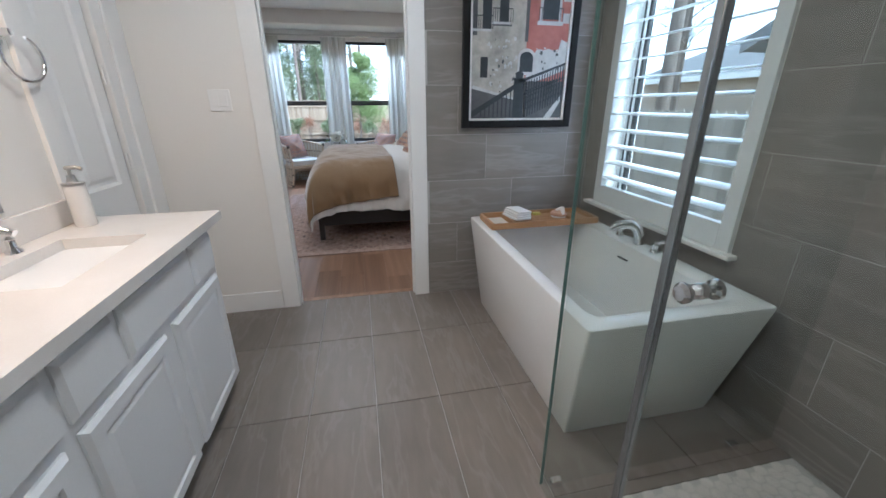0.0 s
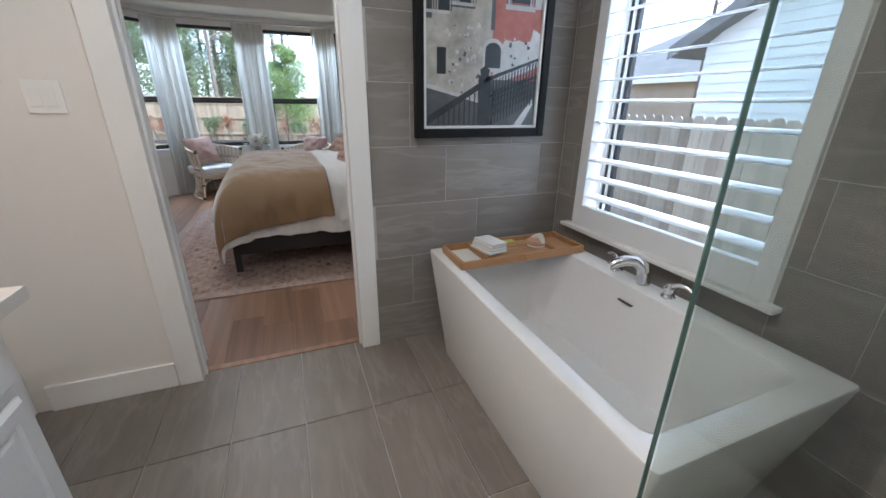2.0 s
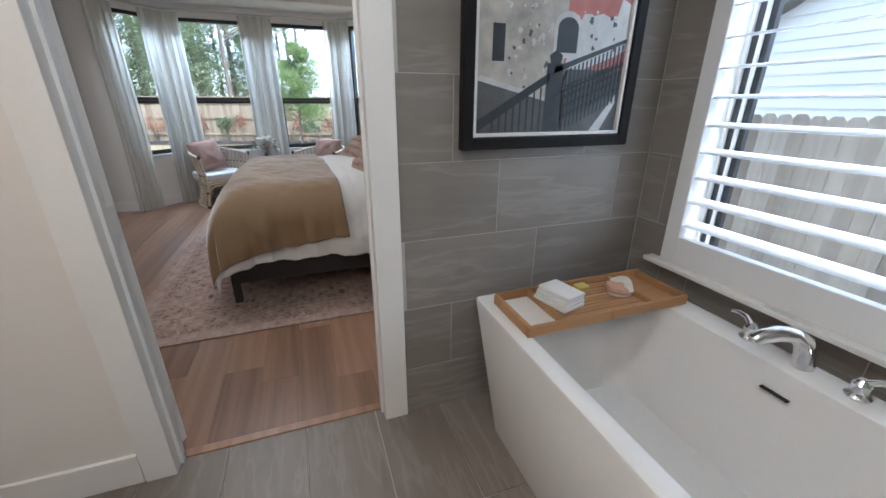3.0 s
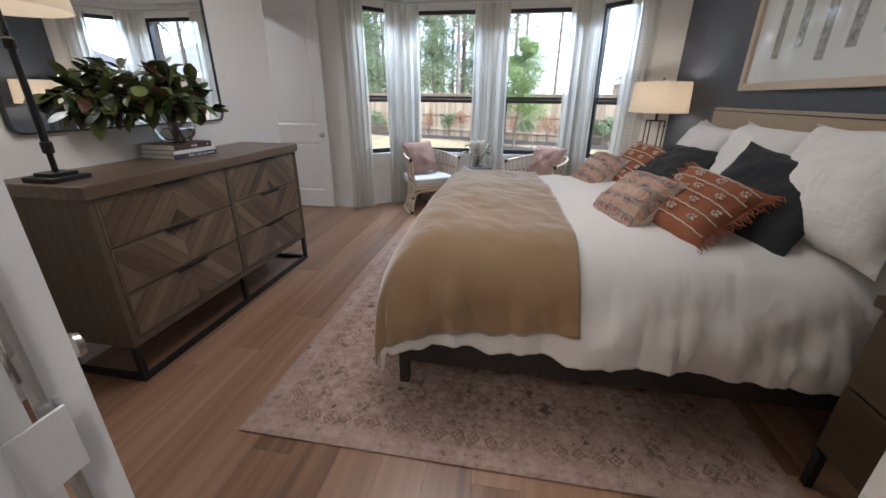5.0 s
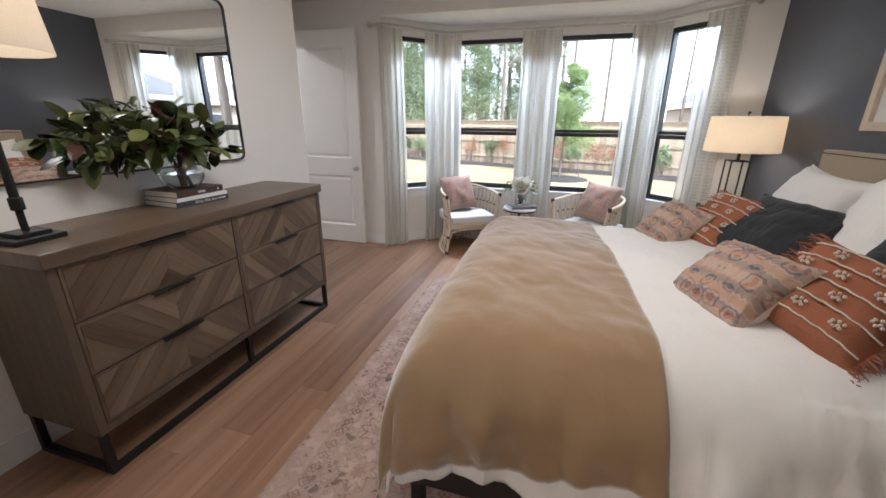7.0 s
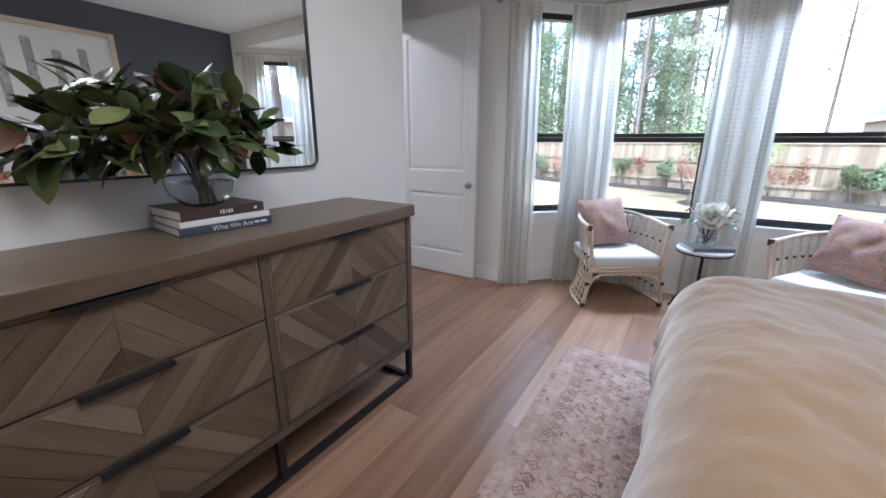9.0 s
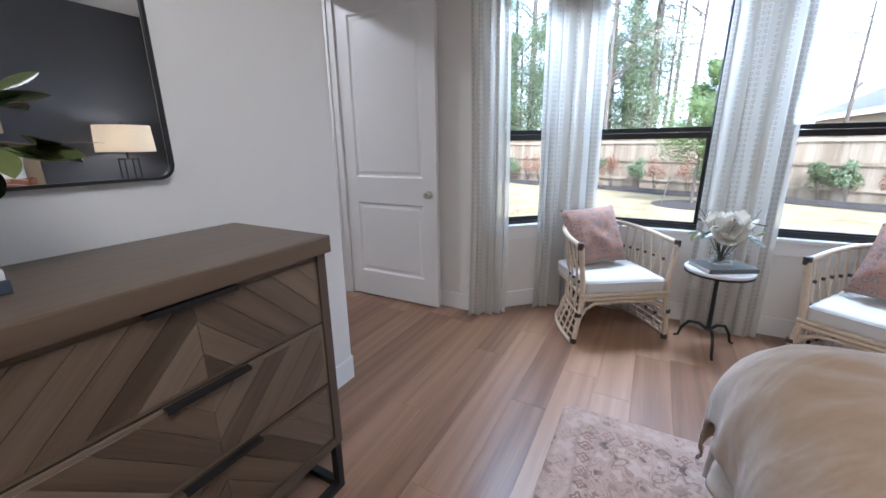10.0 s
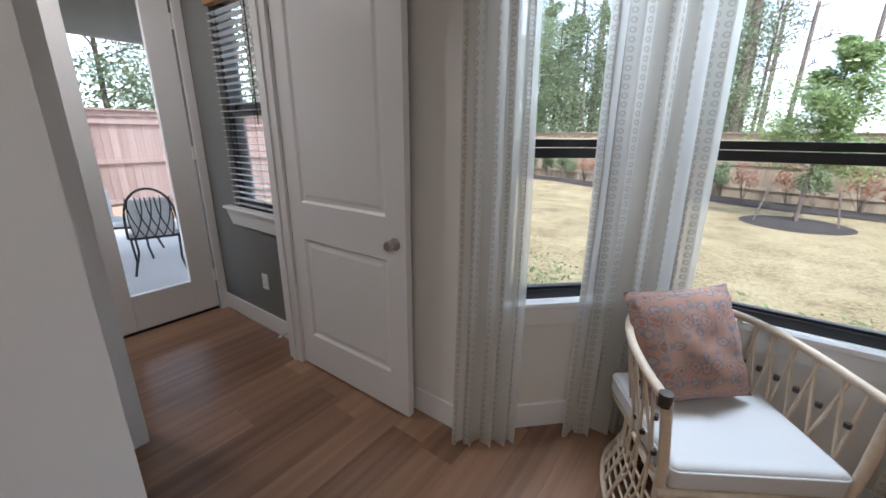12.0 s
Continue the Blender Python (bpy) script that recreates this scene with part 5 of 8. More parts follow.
for i, tip in enumerate(TIPS):
    a = Vector((VXC + rng.uniform(-0.03, 0.03), VYC + rng.uniform(-0.03, 0.03), VZ + 0.02))
    neck = Vector((VXC + (tip[0] - VXC) * 0.15, VYC + (tip[1] - VYC) * 0.12, VZ + 0.19))
    pts = [a, neck, neck.lerp(Vector(tip), 0.5) + Vector((0, 0, 0.03)), Vector(tip)]
    part("stem", tube(bmesh.new(), pts, 0.0045, 6, 0.0025), M_TWIG, branches, smooth=True)
    n = 14
    for k in range(n):
        t = 0.3 + 0.7 * k / (n - 1)
        base = pts[1].lerp(pts[3], t)
        d = (pts[3] - pts[1]).normalized()
        out = (d * 0.5 + Vector((rng.uniform(-0.9, 0.9), rng.uniform(-1.1, 1.1), rng.uniform(-1.0, 0.5)))).normalized()
        size = rng.uniform(0.65, 1.05)
        tipx = base.x + out.x * 0.15 * size
        if tipx < XD + 0.04:
            out.x = abs(out.x)
        brown = rng.random() < 0.16
        put_leaf(branches, rng.choice(LEAF_B if brown else LEAF_G), base, out, size, rng.uniform(-0.7, 0.7))

# ---- rug ----
RX0, RX1, RY0, RY1 = -1.082, 1.24, 3.757, 6.602


def rug_material():
    """Worn persian pile: mirrored ornament outlines and fills, border bands and fading."""
    m, n, l, b = tree_of("rug_faded_persian")
    tc, sep = n.new("ShaderNodeTexCoord"), n.new("ShaderNodeSeparateXYZ")
    v = tc.outputs["Object"]
    wob = n.new("ShaderNodeTexNoise")
    wob.inputs["Scale"].default_value, wob.inputs["Detail"].default_value = 6.0, 4.0
    l.new(v, wob.inputs["Vector"])
    jit = n.new("ShaderNodeVectorMath")
    jit.operation = "MULTIPLY_ADD"
    jit.inputs[1].default_value = (0.07, 0.07, 0)
    l.new(wob.outputs["Color"], jit.inputs[0])
    l.new(v, jit.inputs[2])
    l.new(jit.outputs[0], sep.inputs[0])
    x, y = sep.outputs[0], sep.outputs[1]

    def f(op, a, c=0.0):
        return maths(n, l, op, a, c)

    def wave(a, k, ph=0.0):
        return f("COSINE", f("ADD", f("MULTIPLY", a, k), ph))

    ax, ay = f("ABSOLUTE", f("SUBTRACT", x, 0.035)), f("ABSOLUTE", f("SUBTRACT", y, 0.035))
    edge = f("MINIMUM", f("SUBTRACT", (RX1 - RX0) / 2, ax), f("SUBTRACT", (RY1 - RY0) / 2, ay))
    s1, d1 = f("ADD", ax, ay), f("SUBTRACT", ax, ay)
    # ornament field: crossed waves at several sizes
    orn = f("ADD", f("MULTIPLY", wave(ax, 43), wave(ay, 39)), f("MULTIPLY", f("MULTIPLY", wave(s1, 57), wave(d1, 63)), 0.8))
    orn = f("ADD", orn, f("MULTIPLY", f("MULTIPLY", wave(ax, 121), wave(ay, 127)), 0.5))
    orn = f("ADD", orn, f("MULTIPLY", f("MULTIPLY", wave(s1, 13), wave(d1, 12.0, 0.6)), 0.7))
    thin = ramp(n, [(0.0, (1, 1, 1)), (0.08, (1, 1, 1)), (0.15, (0, 0, 0))])
    l.new(f("ABSOLUTE", f("SUBTRACT", orn, 0.35)), thin.inputs[0])
    fill = ramp(n, [(0.0, (0, 0, 0)), (0.86, (0, 0, 0)), (0.95, (1, 1, 1))])
    l.new(orn, fill.inputs[0])
    some = ramp(n, [(0.44, (0, 0, 0)), (0.5, (1, 1, 1))])
    l.new(noisy(n, l, v, 10.0, 2), some.inputs[0])
    thin2 = ramp(n, [(0.0, (1, 1, 1)), (0.05, (1, 1, 1)), (0.1, (0, 0, 0))])
    l.new(f("ABSOLUTE", f("ADD", orn, 0.5)), thin2.inputs[0])
    pale = ramp(n, [(0.0, (0, 0, 0)), (0.7, (0, 0, 0)), (0.8, (1, 1, 1))])
    l.new(f("MULTIPLY", orn, -1.0), pale.inputs[0])
    base = ramp(n, [(0.3, (0.31, 0.225, 0.19)), (0.55, (0.4, 0.305, 0.265)), (0.8, (0.46, 0.37, 0.325))])
    l.new(noisy(n, l, v, 2.2, 5), base.inputs[0])
    wear = ramp(n, [(0.36, (0.3, 0.3, 0.3)), (0.58, (1, 1, 1))])
    l.new(noisy(n, l, v, 4.2, 6, 0.7), wear.inputs[0])
    wear = f("MULTIPLY", wear.outputs[0], 1.0)
    col = mixer(n, l, f("MULTIPLY", pale.outputs[0], 0.5), base.outputs[0], (0.5, 0.41, 0.36))
    col = mixer(n, l, f("MULTIPLY", f("MULTIPLY", thin.outputs[0], wear), 0.9), col, (0.16, 0.11, 0.1))
    col = mixer(n, l, f("MULTIPLY", f("MULTIPLY", fill.outputs[0], some.outputs[0]), wear), col, (0.085, 0.065, 0.062))
    col = mixer(n, l, f("MULTIPLY", f("MULTIPLY", thin2.outputs[0], wear), 0.6), col, (0.26, 0.15, 0.12))
    # bands along the border
    band = ramp(n, [(0.0, (0.5, 0.5, 0.5)), (0.03, (0, 0, 0)), (0.1, (0, 0, 0)), (0.11, (0.8, 0.8, 0.8)), (0.125, (0, 0, 0)), (0.17, (0, 0, 0)), (0.178, (0.7, 0.7, 0.7)), (0.19, (0, 0, 0)), (0.47, (0, 0, 0)), (0.478, (0.8, 0.8, 0.8)), (0.495, (0, 0, 0)), (0.55, (0, 0, 0)), (0.557, (0.7, 0.7, 0.7)), (0.57, (0, 0, 0))])
    l.new(edge, band.inputs[0])
    col = mixer(n, l, f("MULTIPLY", f("MULTIPLY", band.outputs[0], wear), 0.75), col, (0.17, 0.13, 0.12))
    zone = ramp(n, [(0.0, (1, 1, 1)), (0.185, (1, 1, 1)), (0.19, (0.2, 0.2, 0.2)), (0.48, (0.2, 0.2, 0.2)), (0.485, (0.8, 0.8, 0.8)), (0.56, (0.8, 0.8, 0.8)), (0.565, (0, 0, 0))])
    l.new(edge, zone.inputs[0])
    col = mixer(n, l, f("MULTIPLY", zone.outputs[0], 0.3), col, (0.39, 0.3, 0.265))
    fade = ramp(n, [(0.42, (0, 0, 0)), (0.72, (1, 1, 1))])
    l.new(noisy(n, l, v, 9.0, 6, 0.7), fade.inputs[0])
    col = mixer(n, l, f("MULTIPLY", fade.outputs[0], 0.3), col, (0.43, 0.34, 0.3))
    # rosettes along the wide border and small motifs in the guard bands
    gx, gy = f("SUBTRACT", (RX1 - RX0) / 2, ax), f("SUBTRACT", (RY1 - RY0) / 2, ay)
    onx = f("LESS_THAN", gx, gy)
    run = f("ADD", f("MULTIPLY", onx, ay), f("MULTIPLY", f("SUBTRACT", 1.0, onx), ax))

    def cell(size):
        return f("MULTIPLY", f("SUBTRACT", f("FRACT", f("DIVIDE", run, size)), 0.5), size)

    def rosettes(size, mid, radius, petals, dark, rim, strength, col):
        cu, cv = cell(size), f("SUBTRACT", edge, mid)
        rad = f("SQRT", f("ADD", f("MULTIPLY", cu, cu), f("MULTIPLY", cv, cv)))
        lobe = f("MULTIPLY", f("ADD", f("MULTIPLY", wave(f("ARCTAN2", cv, cu), petals), 0.22), 1.0), radius)
        gap = f("SUBTRACT", rad, lobe)
        ring = f("LESS_THAN", f("ABSOLUTE", gap), rim)
        core = f("LESS_THAN", rad, f("MULTIPLY", lobe, 0.45))
        col = mixer(n, l, f("MULTIPLY", f("MULTIPLY", f("LESS_THAN", gap, 0.0), wear), 0.45), col, (0.46, 0.33, 0.27))
        return mixer(n, l, f("MULTIPLY", f("MULTIPLY", f("MAXIMUM", ring, core), wear), strength), col, dark)

    col = rosettes(0.26, 0.335, 0.075, 8.0, (0.15, 0.11, 0.1), 0.008, 0.6, col)
    col = rosettes(0.075, 0.145, 0.02, 4.0, (0.17, 0.11, 0.095), 0.006, 0.75, col)
    col = rosettes(0.09, 0.522, 0.022, 4.0, (0.2, 0.1, 0.075), 0.006, 0.75, col)
    warm = n.new("ShaderNodeMix")
    warm.data_type, warm.blend_type = "RGBA", "MULTIPLY"
    warm.inputs[0].default_value, warm.inputs[7].default_value = 1.0, (1.0, 0.955, 0.92, 1)
    l.new(col, warm.inputs[6])
    col = warm.outputs[2]
    weave = noisy(n, l, coords(n, l, (700, 220, 1)), 1.0, 2)
    hs = n.new("ShaderNodeHueSaturation")
    l.new(col, hs.inputs["Color"])
    l.new(f("ADD", f("MULTIPLY", weave, 0.5), 0.75), hs.inputs["Value"])
    l.new(hs.outputs[0], b.inputs["Base Color"])
    b.inputs["Roughness"].default_value, b.inputs["Specular IOR Level"].default_value = 0.95, 0.1
    bumped(n, l, b, weave, 0.4, 0.003)
    return m


bm = boxed(RX0 - (RX0 + RX1) / 2, RX1 - (RX0 + RX1) / 2, RY0 - (RY0 + RY1) / 2, RY1 - (RY0 + RY1) / 2, 0.0015, 0.009, 0.003)
rug = tagged(part("rug", bm, rug_material(), None), "faded pink-beige persian rug under the bed", "rug")
rug.location = ((RX0 + RX1) / 2, (RY0 + RY1) / 2, 0)

# ---- bed ----
BCY, BHW = 5.18, 0.985
BTOP = 0.79
M_LINEN = cloth("headboard_linen_beige", (0.4, 0.31, 0.215), 700, bump=0.3)
M_SHEET = cloth("duvet_white", (0.8, 0.775, 0.735), 900, bump=0.4, spread=0.05, crease=12.0)
M_THROW = cloth("throw_camel", (0.3, 0.19, 0.095), 900, bump=0.4, spread=0.12, sheen=0.9, crease=5.0)
M_FRAME = surf("bed_frame_black", (0.015, 0.013, 0.012), (0.03, 0.026, 0.024), 80, 4, 0.5)
bed = thing("bed", "king bed with beige upholstered headboard and black base", "bed")
part("side_rail", boxed(-0.42, 1.66, BCY - BHW - 0.03, BCY - BHW, 0.175, 0.37, 0.004), M_FRAME, bed)
part("side_rail", boxed(-0.42, 1.66, BCY + BHW, BCY + BHW + 0.03, 0.175, 0.37, 0.004), M_FRAME, bed)
part("foot_rail", boxed(-0.45, -0.42, BCY - BHW, BCY + BHW, 0.175, 0.37, 0.004), M_FRAME, bed)
for x, y in ((-0.45, BCY - BHW), (-0.45, BCY + BHW - 0.05), (1.55, BCY - BHW), (1.55, BCY + BHW - 0.05)):
    part("leg", boxed(x, x + 0.05, y, y + 0.05, 0.0095 if x < 1.2 else 0.0, 0.21, 0.004), M_FRAME, bed)
part("headboard", boxed(1.655, 1.735, BCY - 1.1, BCY + 1.1, 0.15, 1.365, 0.012), M_LINEN, bed, "beige linen headboard", smooth=True)
part("headboard_piping", boxed(1.652, 1.66, BCY - 1.1, BCY + 1.1, 1.34, 1.347, 0.002), M_FRAME, bed, "dark piping line")
part("mattress", boxed(-0.36, 1.65, BCY - BHW + 0.08, BCY + BHW - 0.08, 0.37, BTOP - 0.12, 0.08, seg=3), M_SHEET, bed, smooth=True)


def drape(s, half, r):
    """Across a bed edge: the distance out and the drop, for a length s of cloth from the middle."""
    flat = half - r
    if s <= flat:
        return s, 0.0
    a = (s - flat) / r
    if a < math.pi / 2:
        return flat + r * math.sin(a), r * (1 - math.cos(a))
    return half, r + (s - flat - r * math.pi / 2)


def bed_cloth(x_foot, half, top, hang_side, hang_foot, x_end, r, nu, nv, seed, folds=1.0, skew=0.0, hem=0.02, k1=9.0, k2=14.0, lift=0.0, slant=0.0):
    """Cloth over the bed: u from the head-side edge to the foot's hem, v across."""
    flat_len = x_end - x_foot
    side = half - r + r * math.pi / 2 + hang_side
    end_len = flat_len - r + r * math.pi / 2 + hang_foot

    def fn(u, v):
        t = (2 * v - 1)
        s = abs(t) * (side - slant * (1 - u))
        off, drop = drape(s, half, r)
        sx = u * end_len
        dx, dropx = drape(sx, flat_len, r) if hang_foot > 0 else (u * flat_len, 0.0)
        x = x_end + skew * t * 0.5 * (1 - u) - dx
        sy = 1 if t > 0 else -1
        wob = noise.noise(Vector((x * 2.2 + seed, (BCY + sy * off) * 2.2, 0.3))) * 0.028 + noise.noise(Vector((x * 6 + seed, off * 5 * sy, 1.7))) * 0.01 + noise.noise(Vector((x * 14 + off * sy * 8 + seed, off * 11 * sy, 2.7))) * 0.007
        rid = abs(noise.noise(Vector((x * 4 + seed * 2, off * sy * 2.2 + x * 1.5, 4.1))))
        z = top - max(drop, dropx) - 0.45 * min(drop, dropx) + 0.045 * math.cos(min(1.0, off / half) * math.pi / 2) + wob * (1 if drop < 0.05 else 0.4) - max(0, 0.1 - rid) * 0.035 * folds
        hs = min(1.0, max(0.0, drop - 0.05) / 0.3)
        hx = min(1.0, max(0.0, dropx - 0.12) / 0.3)
        fold = noise.noise(Vector((x * k1 + seed, drop * 1.2, 0.0))) + 0.5 * noise.noise(Vector((x * k2 * 1.7 + seed, 3.0, drop * 2)))
        diag = noise.noise(Vector((x * 5 + drop * 6 + seed, drop * 2.5 - x * 1.5, 5.5))) + 0.5 * noise.noise(Vector((x * 11 - drop * 9, drop * 4 + x * 3, seed)))
        out = hs * (folds * (0.028 * fold + 0.03 * diag) + 0.02 + 0.035 * hs)
        foldx = noise.noise(Vector((off * sy * k1 + seed, 7.0, dropx * 1.2))) + 0.15 * noise.noise(Vector((off * sy * k2 * 1.7, 3.0 + seed, 1.0)))
        outx = hx * (0.035 * folds * foldx + 0.025 * hx)
        if hs > 0 and hx > 0:
            out, outx = out * 0.6, outx * 0.6
        edge = hem * noise.noise(Vector((x * 5 + seed, off * sy * 5, 9.0)))
        z += edge * max(hs, hx)
        return (x - outx, BCY + sy * (off + out), max(z, 0.09) + lift)

    return sheet(bmesh.new(), nu, nv, fn)


def thicken(ob, t):
    md = ob.modifiers.new("thickness", "SOLIDIFY")
    md.thickness, md.offset = t, 1.0
    return ob


duvet = tagged(part("duvet", bed_cloth(-0.5, BHW + 0.02, BTOP, 0.195, 0.16, 1.62, 0.27, 150, 190, 2.0, 1.35), M_SHEET, None, smooth=True), "rumpled white duvet hanging over the bed's sides", "duvet")
thicken(duvet, 0.014)
throw = tagged(part("throw_blanket", bed_cloth(-0.53, BHW + 0.05, BTOP + 0.004, 0.2, 0.075, 0.31, 0.275, 70, 150, 2.0, 1.0, skew=-0.16, hem=0.008, lift=0.024, slant=0.13), M_THROW, None, smooth=True), "camel brown throw blanket across the foot of the bed", "blanket")
thicken(throw, 0.012)


def pillow_mesh(w, h, t, pinch=0.1, n=18, seed=0.0, plump=2.6, sag=0.0):
    bm = bmesh.new()
    grid = {}
    for s in (1, -1):
        for i in range(n + 1):
            for j in range(n + 1):
                u, v = 2 * i / n - 1, 2 * j / n - 1
                rim = i in (0, n) or j in (0, n)
                if s == -1 and rim:
                    grid[s, i, j] = grid[1, i, j]
                    continue
                x = u * w / 2 * (1 - pinch * (1 - abs(v) ** 2.2) * 0.9 * abs(u) ** 3)
                y = v * h / 2 * (1 - pinch * (1 - abs(u) ** 2.2) * 0.9 * abs(v) ** 3)
                body = (max(0, 1 - abs(u) ** plump) * max(0, 1 - abs(v) ** plump)) ** 0.55
                z = s * t / 2 * body
                if not rim:
                    z += 0.02 * noise.noise(Vector((u * 2.3 + seed, v * 2.3, s))) + 0.011 * noise.noise(Vector((u * 5 + seed, v * 6, s * 2)))
                y -= sag * body
                grid[s, i, j] = bm.verts.new((x, y, z))
    uv = bm.loops.layers.uv.verify()
    for s in (1, -1):
        for i in range(n):
            for j in range(n):
                ks = ((i, j), (i + 1, j), (i + 1, j + 1), (i, j + 1))
                f = bm.faces.new([grid[s, a, b] for a, b in ks])
                for lp, (a, b) in zip(f.loops, ks):
                    lp[uv].uv = (a / n, b / n)
    return bm


def leaning(x, y, z, lean, yaw=0.0, spin=0.0):
    """Local x across, y up the pillow, z out of its front; lean: degrees back from upright, facing -x before the yaw."""
    L = radians(lean)
    m = Matrix(((0, math.sin(L), -math.cos(L), 0), (-1, 0, 0, 0), (0, math.cos(L), math.sin(L), 0), (0, 0, 0, 1)))
    return Matrix.Translation((x, y, z)) @ Matrix.Rotation(radians(yaw), 4, "Z") @ m @ Matrix.Rotation(radians(spin), 4, "Z")


def pillow(name, label, w, h, t, material, m, group="", seed=0.0, pinch=0.1, sag=0.0, flange=0.0):
    p = thing(name, label, "pillow", group)
    part("cushion", pillow_mesh(w, h, t, pinch, seed=seed, sag=sag), material, p, smooth=True)
    if flange:
        lp = [(a * (w / 2 + flange * q), b * (h / 2 + flange * q), 0.002) for q in (0, 1) for a, b in ((-1, -1), (1, -1), (1, 1), (-1, 1))]
        bm = loft(bmesh.new(), [lp[:4], lp[4:]], False, False)
        part("flange", bm, material, p)
    p.matrix_world = m
    return p


M_DARK = cloth("pillow_charcoal", (0.034, 0.037, 0.04), 800, bump=0.4, spread=0.25, sheen=0.15, crease=16.0)
Z0 = BTOP + 0.012
for k, (y, dz, yaw, w) in enumerate(((4.5, 0.0, 12, 0.66), (5.17, -0.03, 8, 0.64), (5.84, -0.05, 6, 0.62))):
    pillow("euro_pillow", "plump white square pillow against the headboard", w, w - 0.06, 0.3, M_SHEET, leaning(1.45, y, Z0 + 0.26 + dz, 26, yaw, 2 - k * 3), "white square pillows", 3.0 * k, 0.16)
pillow("dark_pillow", "charcoal linen pillow leaning on the white ones", 0.58, 0.52, 0.16, M_DARK, leaning(1.24, 4.64, Z0 + 0.19, 42, 32, -10), "charcoal pillows", 7.0, 0.13)
pillow("dark_pillow", "charcoal linen pillow leaning on the white ones", 0.6, 0.5, 0.17, M_DARK, leaning(1.13, 5.5, Z0 + 0.16, 52, 22, -2), "charcoal pillows", 8.0, 0.13)


def rust_material():
    m, n, l, b = tree_of("pillow_rust_woven")
    tc = n.new("ShaderNodeTexCoord")
    sep = n.new("ShaderNodeSeparateXYZ")
    l.new(tc.outputs["UV"], sep.inputs[0])
    fine = noisy(n, l, coords(n, l), 500, 2)
    r = ramp(n, [(0.25, (0.25, 0.09, 0.048)), (0.75, (0.36, 0.15, 0.085))])
    l.new(fine, r.inputs[0])
    l.new(r.outputs[0], b.inputs["Base Color"])
    b.inputs["Roughness"].default_value, b.inputs["Specular IOR Level"].default_value = 0.95, 0.1
    bumped(n, l, b, noisy(n, l, coords(n, l, (160, 160, 160)), 1, 2), 0.5, 0.004)
    return m


M_RUST = rust_material()
M_CREAM = cloth("yarn_cream", (0.62, 0.54, 0.45), 400, bump=0.6)


def pillow_front(w, h, t, u, v, plump=2.6):
    body = (max(0, 1 - abs(u) ** plump) * max(0, 1 - abs(v) ** plump)) ** 0.55
    return Vector((u * w / 2, v * h / 2, t / 2 * body + 0.003))


def rust_pillow(m, seed, size):
    w, h, t = size, size, 0.15
    p = thing("rust_pillow", "rust woven pillow with cream tufts and fringe", "pillow", "rust fringed pillows")
    part("cushion", pillow_mesh(w, h, t, 0.08, seed=seed), M_RUST, p, smooth=True)
    rg = random.Random(int(seed * 10))
    for k, u in enumerate((-0.72, -0.36, 0.0, 0.36, 0.72)):
        pts = [pillow_front(w, h, t, -0.95 + 1.9 * i / 24, u) + Vector((0, 0.002 * math.sin(i * 1.9), 0.005)) for i in range(25)]
        part("yarn_stripe", tube(bmesh.new(), pts, 0.0035, 5), M_CREAM, p, "cream yarn stripe", smooth=True)
        if k < 4:
            for q in (-0.62, -0.05, 0.52):
                c = pillow_front(w, h, t, q + (0.25 if k % 2 else 0), u + 0.18)
                bm = bmesh.new()
                for a in range(7):
                    an = 2 * math.pi * a / 7
                    o = c + Vector((0.02 * math.cos(an), 0.012 * math.sin(an), 0.006)) * (1 if a else 0)
                    bmesh.ops.create_icosphere(bm, subdivisions=1, radius=0.0065, matrix=Matrix.Translation(o + Vector((0, 0, 0.004))))
                part("tuft", bm, M_CREAM, p, "cream looped tuft", smooth=True)
    for sgn, nm in ((1, "fringe"), (-1, "fringe")):
        bm = bmesh.new()
        for i in range(70):
            v = -1 + 2 * i / 69
            x = sgn * w / 2 * (0.99 - 0.07 * (1 - abs(v) ** 2.2))
            o = Vector((x, v * h / 2, 0))
            ln = rg.uniform(0.035, 0.06)
            tube(bm, [o, o + Vector((sgn * ln * 0.6, rg.uniform(-0.01, 0.01), rg.uniform(-0.012, 0.012))), o + Vector((sgn * ln, rg.uniform(-0.018, 0.018) - 0.008, rg.uniform(-0.02, 0.02)))], 0.0035, 4, 0.0015)
        part(nm, bm, M_RUST, p, "rust yarn fringe")
    p.matrix_world = m
    return p


rust_pillow(leaning(0.95, 4.63, Z0 + 0.145, 54, 42, -18), 1.1, 0.42)
rust_pillow(leaning(0.97, 5.77, Z0 + 0.15, 48, 16, -2), 2.3, 0.43)


